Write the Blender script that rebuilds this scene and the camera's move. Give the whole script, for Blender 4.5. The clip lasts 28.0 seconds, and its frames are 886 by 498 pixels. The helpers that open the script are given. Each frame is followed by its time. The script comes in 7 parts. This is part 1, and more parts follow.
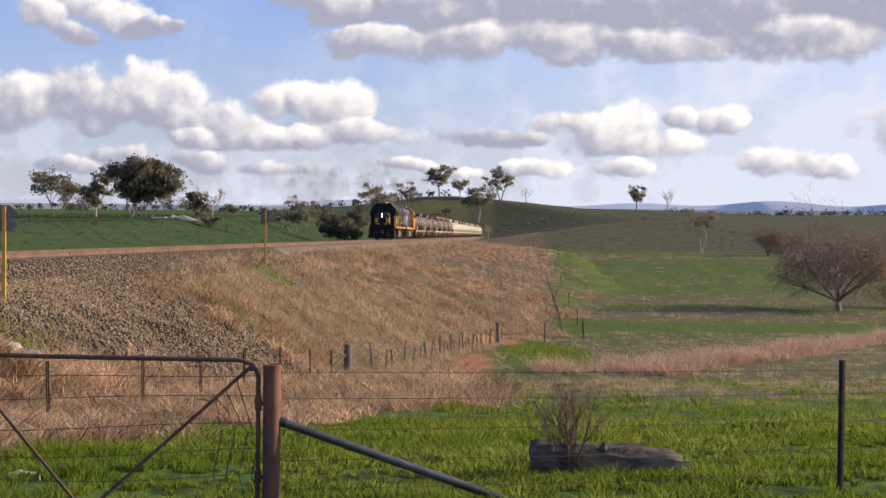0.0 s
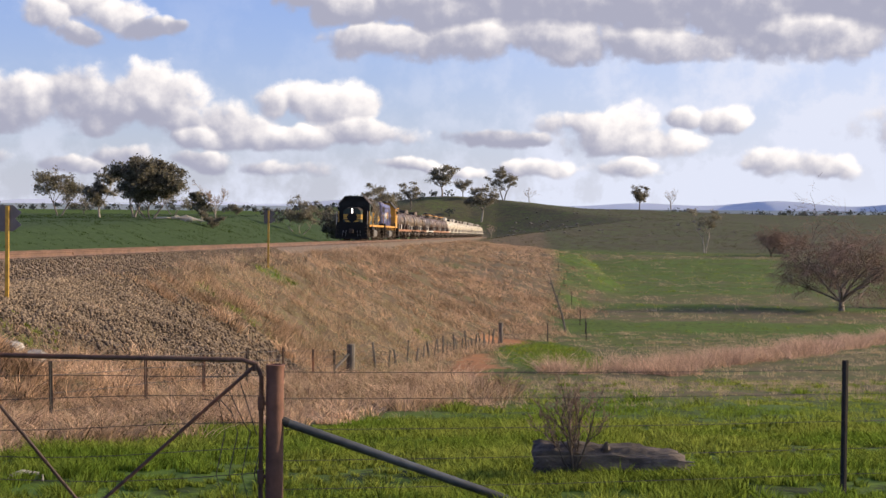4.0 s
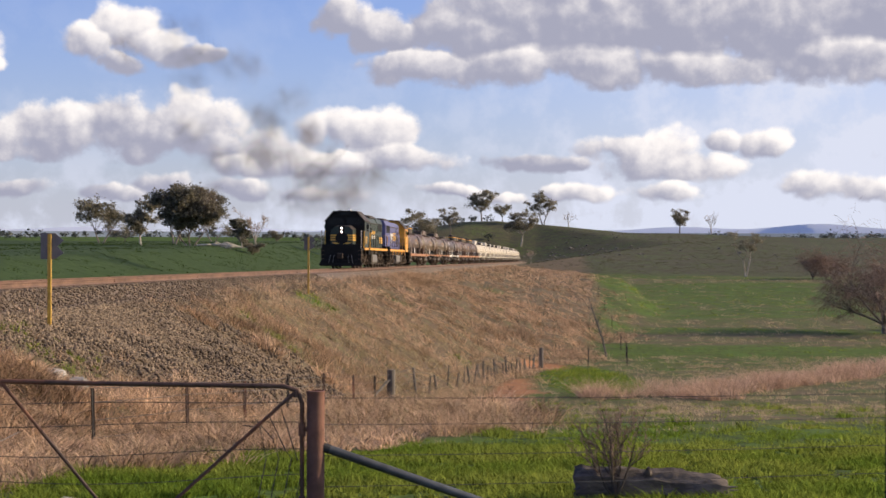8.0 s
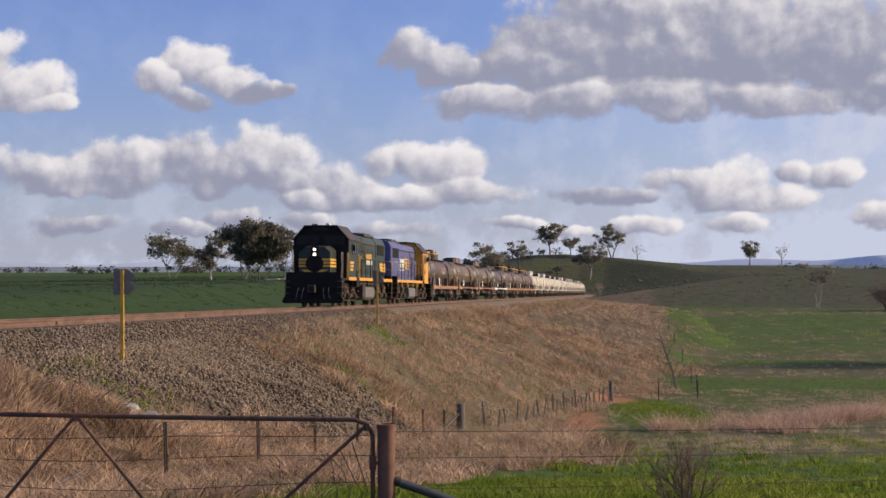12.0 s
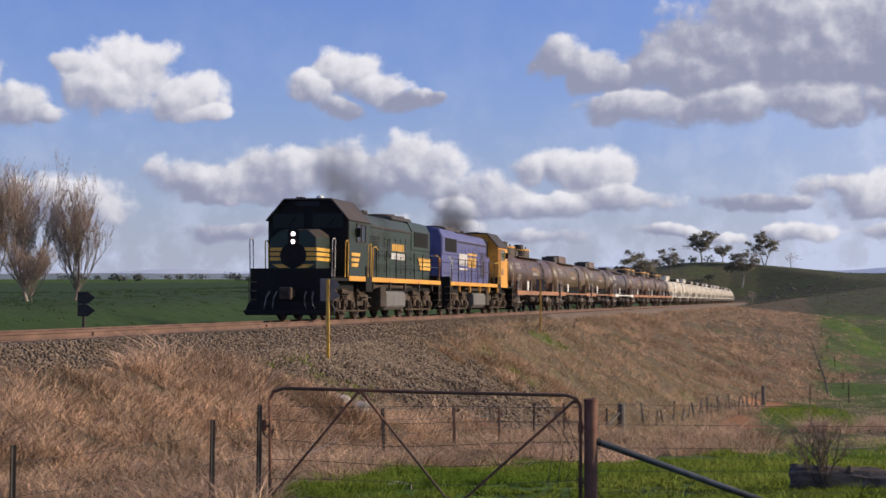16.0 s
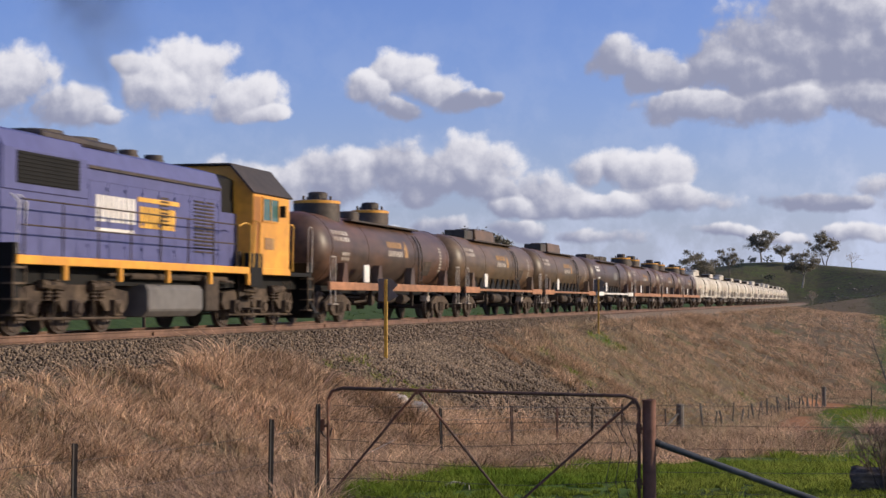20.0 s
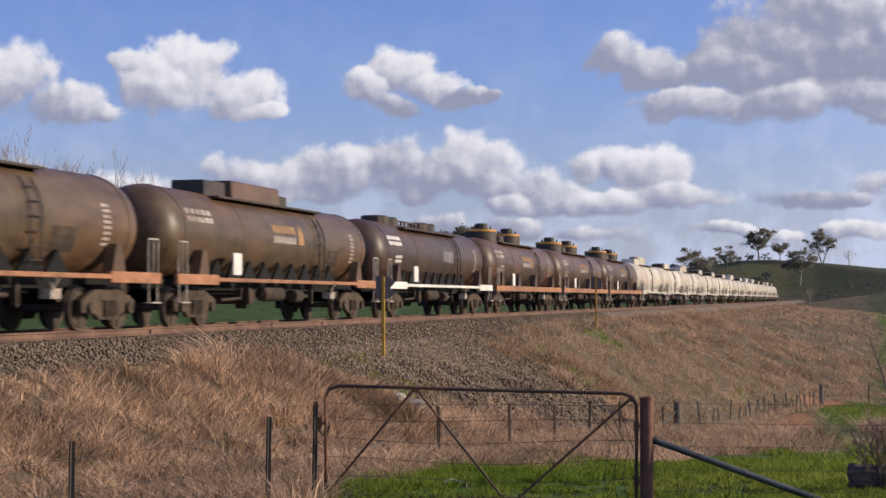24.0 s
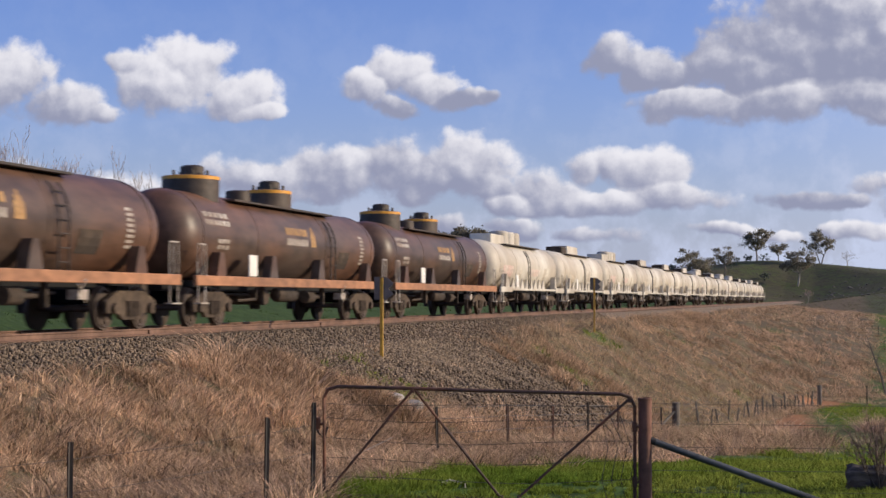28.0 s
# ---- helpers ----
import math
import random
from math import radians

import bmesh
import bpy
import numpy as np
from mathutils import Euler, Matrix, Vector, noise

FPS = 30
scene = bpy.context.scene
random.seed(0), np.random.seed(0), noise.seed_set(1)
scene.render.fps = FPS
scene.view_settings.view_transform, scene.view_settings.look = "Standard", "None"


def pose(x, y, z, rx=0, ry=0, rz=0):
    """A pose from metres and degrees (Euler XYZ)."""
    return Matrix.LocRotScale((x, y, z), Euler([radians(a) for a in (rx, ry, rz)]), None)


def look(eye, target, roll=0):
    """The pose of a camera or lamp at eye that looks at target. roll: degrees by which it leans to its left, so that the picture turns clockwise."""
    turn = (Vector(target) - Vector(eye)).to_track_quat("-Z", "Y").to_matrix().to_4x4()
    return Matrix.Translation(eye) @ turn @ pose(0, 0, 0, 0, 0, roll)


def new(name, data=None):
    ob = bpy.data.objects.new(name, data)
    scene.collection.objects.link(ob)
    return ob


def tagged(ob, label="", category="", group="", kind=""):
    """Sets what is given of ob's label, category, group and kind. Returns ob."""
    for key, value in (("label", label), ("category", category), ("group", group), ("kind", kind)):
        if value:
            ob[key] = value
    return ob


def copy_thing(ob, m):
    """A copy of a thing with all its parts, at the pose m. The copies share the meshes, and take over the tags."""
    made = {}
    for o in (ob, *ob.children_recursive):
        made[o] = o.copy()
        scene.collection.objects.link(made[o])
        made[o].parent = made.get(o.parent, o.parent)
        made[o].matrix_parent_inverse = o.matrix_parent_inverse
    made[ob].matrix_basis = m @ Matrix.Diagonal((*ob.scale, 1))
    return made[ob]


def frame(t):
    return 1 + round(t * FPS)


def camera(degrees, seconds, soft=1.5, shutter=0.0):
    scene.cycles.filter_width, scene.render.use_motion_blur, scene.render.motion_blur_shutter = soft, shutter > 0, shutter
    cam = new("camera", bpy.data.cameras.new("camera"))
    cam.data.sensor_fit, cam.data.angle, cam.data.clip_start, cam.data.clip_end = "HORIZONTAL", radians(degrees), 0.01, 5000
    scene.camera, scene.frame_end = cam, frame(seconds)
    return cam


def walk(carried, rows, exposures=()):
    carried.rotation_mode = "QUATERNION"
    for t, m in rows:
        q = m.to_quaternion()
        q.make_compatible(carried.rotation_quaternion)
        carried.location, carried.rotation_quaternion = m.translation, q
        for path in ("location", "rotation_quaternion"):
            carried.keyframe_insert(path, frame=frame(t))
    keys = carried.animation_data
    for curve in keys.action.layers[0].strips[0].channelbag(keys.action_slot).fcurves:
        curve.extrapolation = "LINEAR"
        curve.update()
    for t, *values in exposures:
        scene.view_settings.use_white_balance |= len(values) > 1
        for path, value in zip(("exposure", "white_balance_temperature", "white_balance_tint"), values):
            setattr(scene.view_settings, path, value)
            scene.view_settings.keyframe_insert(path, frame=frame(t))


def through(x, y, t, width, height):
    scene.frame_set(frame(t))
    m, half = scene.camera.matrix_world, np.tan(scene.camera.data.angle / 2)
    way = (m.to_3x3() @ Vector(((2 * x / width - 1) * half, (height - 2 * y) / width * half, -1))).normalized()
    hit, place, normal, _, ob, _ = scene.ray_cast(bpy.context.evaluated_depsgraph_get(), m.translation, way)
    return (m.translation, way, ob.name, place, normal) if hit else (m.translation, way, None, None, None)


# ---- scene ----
cam = camera(30.77, 28.0, soft=1.5, shutter=0.5)
walk(cam, [
    (0, pose(-0.072, 2.409, 2.3, 88.57, -0.575, 0.396)),
    (0.5, pose(-0.072, 2.409, 2.3, 88.556, -0.604, 0.432)),
    (1, pose(-0.072, 2.409, 2.3, 88.494, -0.586, 0.475)),
    (1.5, pose(-0.072, 2.409, 2.3, 88.494, -0.582, 0.439)),
    (2, pose(-0.072, 2.409, 2.3, 88.493, -0.594, 0.422)),
    (2.5, pose(-0.072, 2.409, 2.3, 88.555, -0.63, 0.378)),
    (3, pose(-0.072, 2.409, 2.3, 88.563, -0.583, 0.44)),
    (3.5, pose(-0.072, 2.409, 2.3, 88.561, -0.59, 0.495)),
    (5.5, pose(-0.072, 2.409, 2.3, 88.624, -0.572, 0.511)),
    (6, pose(-0.072, 2.409, 2.3, 88.611, -0.592, 0.523)),
    (6.5, pose(-0.072, 2.409, 2.3, 88.614, -0.618, 0.555)),
    (7, pose(-0.072, 2.409, 2.3, 88.616, -0.601, 0.552)),
    (7.5, pose(-0.072, 2.409, 2.3, 89.034, -0.532, 0.834)),
    (8, pose(-0.072, 2.409, 2.3, 89.458, -0.187, 1.906)),
    (8.5, pose(-0.072, 2.409, 2.3, 89.749, -0.162, 2.385)),
    (9, pose(-0.072, 2.409, 2.3, 90.245, -0.047, 2.631)),
    (9.5, pose(-0.072, 2.409, 2.3, 90.511, -0.065, 2.646)),
    (10, pose(-0.072, 2.409, 2.3, 90.484, -0.073, 2.672)),
    (10.5, pose(-0.072, 2.409, 2.3, 90.635, 0.007, 2.917)),
    (11, pose(-0.072, 2.409, 2.3, 90.695, 0.072, 3.56)),
    (11.5, pose(-0.072, 2.409, 2.3, 90.675, 0.112, 3.946)),
    (13.5, pose(-0.116, 0.529, 2.330, 90.475, 0.168, 5.895)),
    (14, pose(-0.152, -0.976, 2.353, 90.309, 0.065, 6.392)),
    (14.5, pose(-0.188, -2.516, 2.378, 90.171, 0.060, 6.881)),
    (15, pose(-0.189, -2.591, 2.379, 90.132, 0.063, 7.620)),
    (15.5, pose(-0.189, -2.591, 2.379, 90.791, 0.063, 8.077)),
    (16, pose(-0.189, -2.591, 2.379, 90.920, 0.063, 9.651)),
    (16.5, pose(-0.189, -2.591, 2.379, 90.950, 0.063, 10.215)),
    (17, pose(-0.189, -2.591, 2.379, 90.922, 0.063, 11.629)),
    (17.5, pose(-0.189, -2.591, 2.379, 90.899, 0.063, 11.793)),
    (18, pose(-0.189, -2.591, 2.379, 90.899, 0.063, 11.763)),
    (18.5, pose(-0.189, -2.591, 2.379, 90.930, 0.063, 11.730)),
    (19, pose(-0.189, -2.591, 2.379, 90.930, 0.063, 11.734)),
    (19.5, pose(-0.189, -2.591, 2.379, 90.930, 0.063, 11.734)),
    (20, pose(-0.189, -2.591, 2.379, 90.930, 0.063, 11.704)),
    (20.5, pose(-0.189, -2.591, 2.379, 90.930, 0.063, 11.730)),
    (21, pose(-0.189, -2.591, 2.379, 90.887, 0.065, 11.736)),
    (21.5, pose(-0.189, -2.591, 2.379, 90.894, 0.063, 11.721)),
    (23.5, pose(-0.189, -2.591, 2.379, 90.870, 0.063, 11.646)),
    (24, pose(-0.189, -2.591, 2.379, 90.844, 0.063, 11.616)),
    (24.5, pose(-0.189, -2.591, 2.379, 90.840, 0.063, 11.600)),
    (25, pose(-0.189, -2.591, 2.379, 90.844, 0.063, 11.558)),
    (25.5, pose(-0.189, -2.591, 2.379, 90.840, 0.063, 11.587)),
    (26, pose(-0.189, -2.591, 2.379, 90.782, 0.063, 11.588)),
    (26.5, pose(-0.189, -2.591, 2.379, 90.809, 0.063, 11.587)),
    (27, pose(-0.189, -2.591, 2.379, 90.809, 0.063, 11.587)),
    (27.5, pose(-0.189, -2.591, 2.379, 90.840, 0.063, 11.558)),
    (28, pose(-0.189, -2.591, 2.379, 90.870, 0.063, 11.557)),
], exposures=[(0, 0.43, 6550, 10), (7, 0.43, 6550, 10), (9, 0.18, 6450, 11), (11, 0.02, 6350, 12), (14, 0.02, 6100, 12), (17, 0.0, 5950, 12), (28, 0.03, 5950, 12)])

# ---- sky, sun ----
SUN_AZ, SUN_EL = 76.0, 19.0
SKY_GAIN = 0.085

TRACK_X, TRACK_K = -16.1, 0.0435      # the track's centre line: x = TRACK_X + TRACK_K * y
TRACK_DEG = math.degrees(math.atan(TRACK_K))


def track_x(y):
    return TRACK_X + TRACK_K * y


def rail_z(y):
    return 1.65 - 0.0158 * y


def sky_and_sun():
    w = bpy.data.worlds.new("sky")
    scene.world = w
    w.use_nodes = True
    nt = w.node_tree
    nt.nodes.clear()
    N, L = nt.nodes, nt.links

    def put(kind, **sets):
        n = N.new(kind)
        for k, v in sets.items():
            n.inputs[k].default_value = v
        return n

    def calc(op, a, b=None, clamp=False):
        n = N.new("ShaderNodeMath")
        n.operation, n.use_clamp = op, clamp
        for i, v in enumerate((a, b)):
            if v is None:
                continue
            if isinstance(v, (int, float)):
                n.inputs[i].default_value = v
            else:
                L.new(v, n.inputs[i])
        return n.outputs[0]

    sky = N.new("ShaderNodeTexSky")
    sky.sky_type, sky.sun_disc = "NISHITA", False
    sky.sun_elevation, sky.sun_rotation = radians(SUN_EL), radians(SUN_AZ)
    sky.air_density, sky.dust_density, sky.ozone_density = 1.0, 0.8, 2.0
    # directions: azimuth to the right of +y, and elevation, in degrees
    tc, xyz = N.new("ShaderNodeTexCoord"), N.new("ShaderNodeSeparateXYZ")
    L.new(tc.outputs["Generated"], xyz.inputs[0])
    az = calc("MULTIPLY", calc("ARCTAN2", xyz.outputs[0], xyz.outputs[1]), 57.2958)
    el = calc("MULTIPLY", calc("ARCSINE", xyz.outputs[2]), 57.2958)

    def billows(scale, detail, rough, shift=(0, 0, 0)):
        n, mp = N.new("ShaderNodeTexNoise"), N.new("ShaderNodeMapping")
        mp.inputs["Location"].default_value = shift
        n.inputs["Scale"].default_value, n.inputs["Detail"].default_value, n.inputs["Roughness"].default_value = scale, detail, rough
        L.new(tc.outputs["Generated"], mp.inputs[0]), L.new(mp.outputs[0], n.inputs["Vector"])
        return n.outputs[0]

    def domes(scale, shift=(0, 0, 0)):
        """Rounded knobs, like those of a cumulus top."""
        n, mp = N.new("ShaderNodeTexVoronoi"), N.new("ShaderNodeMapping")
        n.feature = "SMOOTH_F1"
        mp.inputs["Location"].default_value = shift
        n.inputs["Scale"].default_value, n.inputs["Smoothness"].default_value = scale, 0.35
        L.new(tc.outputs["Generated"], mp.inputs[0]), L.new(mp.outputs[0], n.inputs["Vector"])
        return calc("SUBTRACT", 0.5, n.outputs["Distance"])

    def knobs(shift=(0, 0, 0)):
        a = calc("MULTIPLY", domes(40.0, shift), 0.42)
        b = calc("MULTIPLY", domes(105.0, shift), 0.26)
        c = calc("MULTIPLY", calc("SUBTRACT", billows(36.0, 8.0, 0.60, shift), 0.5), 1.6)
        return calc("ADD", calc("ADD", a, b), c)

    def vec(op, a, b, c=None):
        n = N.new("ShaderNodeVectorMath")
        n.operation = op
        for k, v in enumerate((a, b, c)):
            if v is None:
                continue
            if isinstance(v, tuple):
                n.inputs[k].default_value = v
            else:
                L.new(v, n.inputs[k])
        return n.outputs["Value" if op in ("LENGTH", "DOT_PRODUCT") else "Vector"]

    bump, bump_lit = knobs(), knobs((0.0052, 0.0, 0.0060))
    sway, roll = billows(14.0, 4.0, 0.55), billows(14.0, 4.0, 0.55, (7.0, 0, 0))
    where = N.new("ShaderNodeCombineXYZ")
    L.new(calc("ADD", az, calc("MULTIPLY", calc("SUBTRACT", sway, 0.5), 3.0)), where.inputs[0])
    L.new(calc("ADD", el, calc("MULTIPLY", calc("SUBTRACT", roll, 0.5), 1.2)), where.inputs[1])
    # cumulus clouds: elevation of the flat base, shade, lobes of (azimuth, elevation, half width, half height)
    near_horizon = [
        (2.89, -0.25, [(-15.55, 4.33, 1.51, 1.25), (-14.04, 3.99, 1.71, 1.11), (-12.13, 4.23, 1.91, 1.25), (-17.58, 4.08, 2.21, 1.21), (-10.96, 3.58, 0.90, 0.60), (-20.47, 3.70, 2.41, 1.11)]),
        (2.30, -0.15, [(-8.81, 3.23, 1.51, 1.05), (-7.23, 2.86, 2.21, 0.60), (-4.24, 3.10, 1.81, 0.64), (-10.18, 2.81, 1.01, 0.50)]),
        (3.19, 0.1, [(-7.44, 4.44, 1.11, 0.80), (-6.35, 4.56, 1.05, 0.84), (-4.85, 4.09, 1.41, 0.90)]),
        (2.25, 0.1, [(4.57, 3.58, 1.51, 0.72), (5.96, 3.19, 2.21, 0.97), (7.74, 2.80, 1.61, 0.60), (10.07, 3.69, 1.01, 0.60), (8.71, 3.79, 0.80, 0.44)]),
        (2.54, -0.75, [(1.17, 3.02, 1.61, 0.44), (2.38, 2.91, 1.11, 0.32)])]
    low_rows = [
        (1.28, -0.45, [(-13.07, 1.97, 1.21, 0.50), (-10.17, 1.88, 1.11, 0.44), (-7.42, 1.66, 1.61, 0.36), (-15.16, 1.64, 1.21, 0.36), (-19.5, 1.7, 1.8, 0.45)]),
        (1.19, 0.1, [(-2.23, 1.63, 1.61, 0.32), (2.99, 1.68, 1.41, 0.36), (6.18, 1.80, 1.21, 0.36), (12.03, 2.03, 1.21, 0.48), (13.93, 1.84, 1.21, 0.52), (0.19, 1.45, 1.21, 0.28)]),
        (2.0, 0.0, [(-26.0, 3.0, 3.0, 0.9), (-31.0, 3.2, 3.2, 1.3), (20.0, 3.2, 4.0, 1.4), (30.0, 4.0, 5.0, 2.0)])]
    overhead = [
        (5.00, -0.1, [(-27.14, 6.60, 1.81, 1.17), (-29.18, 6.70, 1.81, 1.21), (-24.87, 5.80, 1.61, 0.76), (-23.52, 5.45, 0.80, 0.36)]),
        (5.45, 0.25, [(-20.51, 7.30, 1.41, 1.11), (-21.58, 6.70, 1.61, 1.01), (-19.22, 6.35, 1.41, 0.80), (-18.43, 5.80, 0.90, 0.32), (-22.56, 7.25, 0.80, 0.44)]),
        (5.50, 0.15, [(-12.9, 7.10, 1.25, 0.76), (-14.3, 6.70, 0.97, 0.64), (-11.9, 6.40, 1.21, 0.60)]),
        (5.40, -0.7, [(-13.3, 5.80, 0.80, 0.36), (-10.70, 6.00, 1.25, 0.40), (-9.9, 6.05, 0.50, 0.28)])]
    dark_bank = [
        (6.3, -0.45, [(-5.9, 7.7, 1.17, 0.84), (-4.30, 7.2, 1.41, 0.72), (-3.3, 7.0, 0.80, 0.50)]),
        (5.5, -0.5, [(2.03, 8.9, 2.41, 1.71), (0.50, 7.95, 2.61, 1.61), (-0.86, 7.1, 2.41, 1.25), (3.54, 7.4, 2.61, 2.21), (6.13, 7.9, 3.02, 2.41), (9.70, 7.5, 3.22, 2.21), (14.0, 7.8, 4.0, 2.2)]),
        (5.15, -0.2, [(-2.82, 5.95, 2.11, 0.68), (0.49, 5.95, 2.82, 0.76), (3.53, 5.98, 2.82, 0.84), (7.02, 5.95, 3.22, 0.90), (12.0, 6.1, 3.4, 0.9)]),
        (11.0, 0.0, [(-9.0, 13.0, 6.0, 2.5), (-25.0, 14.0, 6.0, 2.6), (24.0, 9.0, 6.0, 3.0), (45.0, 5.0, 7.0, 3.0), (-46.0, 4.0, 6.0, 2.5)])]
    # the lower ones are drawn together a little towards the vanishing track
    drawn = [(0.86 * base, shade, [(2.5 + 0.9 * (a - 2.5), 0.86 * e, 0.94 * w, 0.9 * h) for a, e, w, h in lobes]) for base, shade, lobes in near_horizon + low_rows]
    size, tone = None, None
    for base, shade, lobes in drawn + overhead + dark_bank:
        group, lit = None, None
        for a, e, w, h in lobes:
            v = vec("MULTIPLY_ADD", where.outputs[0], (1 / w, 1 / h, 0.0), (-a / w, -e / h, 0.0))
            far, side = vec("LENGTH", v, None), vec("DOT_PRODUCT", v, (0.42, 0.80, 0.0))
            if group is None:
                group, lit = far, side
            else:
                pick = calc("MULTIPLY_ADD", calc("SUBTRACT", group, far), 2.2)
                pick.node.inputs[2].default_value = 0.5
                pick.node.use_clamp = True
                lit = calc("ADD", lit, calc("MULTIPLY", pick, calc("SUBTRACT", side, lit)))
                group = calc("MINIMUM", group, far)
        flat = calc("MULTIPLY_ADD", el, -2.4)
        flat.node.inputs[2].default_value = 1.0 + 2.4 * base
        group, lit = calc("MAXIMUM", group, flat), calc("ADD", lit, shade)
        if size is None:
            size, tone = group, lit
        else:
            pick = calc("MULTIPLY_ADD", calc("SUBTRACT", size, group), 2.2)
            pick.node.inputs[2].default_value = 0.5
            pick.node.use_clamp = True
            tone = calc("ADD", tone, calc("MULTIPLY", pick, calc("SUBTRACT", lit, tone)))
            size = calc("MINIMUM", size, group)
    dens = calc("ADD", calc("SUBTRACT", 1.2, size), bump)
    cover = N.new("ShaderNodeMapRange")
    cover.interpolation_type = "SMOOTHSTEP"
    cover.inputs[1].default_value, cover.inputs[2].default_value = 0.0, 0.46
    L.new(dens, cover.inputs[0])
    # thin low cloud and haze towards the horizon
    low = billows(26.0, 7.0, 0.6, (3.0, 0, 0))
    veil = N.new("ShaderNodeMapRange")
    veil.interpolation_type = "SMOOTHSTEP"
    veil.inputs[1].default_value, veil.inputs[2].default_value = 0.42, 0.66
    L.new(low, veil.inputs[0])
    near = calc("POWER", 2.718, calc("MULTIPLY", calc("MAXIMUM", el, 0.0), -0.25))
    sunward = calc("MULTIPLY", calc("ADD", az, 3.0), 0.05, True)
    near = calc("ADD", near, calc("MULTIPLY", sunward, 0.85))
    haze = calc("MULTIPLY", near, calc("ADD", 0.62, calc("MULTIPLY", veil.outputs[0], 0.55)), True)
    # lit tops, grey bases
    face = calc("MULTIPLY", calc("SUBTRACT", bump, bump_lit), 0.95)
    bright = N.new("ShaderNodeMapRange")
    bright.interpolation_type = "SMOOTHSTEP"
    bright.inputs[1].default_value, bright.inputs[2].default_value = -0.85, 0.95
    L.new(calc("ADD", calc("ADD", tone, face), calc("MULTIPLY", bump, 0.35)), bright.inputs[0])

    def blend(fac, a, b):
        n = N.new("ShaderNodeMix")
        n.data_type = "RGBA"
        L.new(fac, n.inputs[0])
        for i, c in ((6, a), (7, b)):
            if isinstance(c, tuple):
                n.inputs[i].default_value = (*c, 1)
            else:
                L.new(c, n.inputs[i])
        return n.outputs[2]

    scale = N.new("ShaderNodeVectorMath")
    scale.operation = "MULTIPLY"
    scale.inputs[1].default_value = (SKY_GAIN * 0.92, SKY_GAIN * 1.0, SKY_GAIN * 1.62)
    L.new(sky.outputs[0], scale.inputs[0])
    cloud = blend(bright.outputs[0], (0.31, 0.315, 0.40), (0.86, 0.81, 0.78))
    col = blend(haze, scale.outputs[0], (0.57, 0.60, 0.71))
    col = blend(cover.outputs[0], col, cloud)
    bg = put("ShaderNodeBackground", Strength=1.0)
    L.new(col, bg.inputs[0])
    out = N.new("ShaderNodeOutputWorld")
    L.new(bg.outputs[0], out.inputs[0])
    sun = bpy.data.lights.new("sun", "SUN")
    sun.energy, sun.angle, sun.color = 5.0, radians(0.5), (1.0, 0.79, 0.53)
    ob = new("sun", sun)
    a, e = radians(SUN_AZ), radians(SUN_EL)
    ob.matrix_basis = look((math.sin(a) * math.cos(e) * 100, math.cos(a) * math.cos(e) * 100, math.sin(e) * 100), (0, 0, 0))


sky_and_sun()

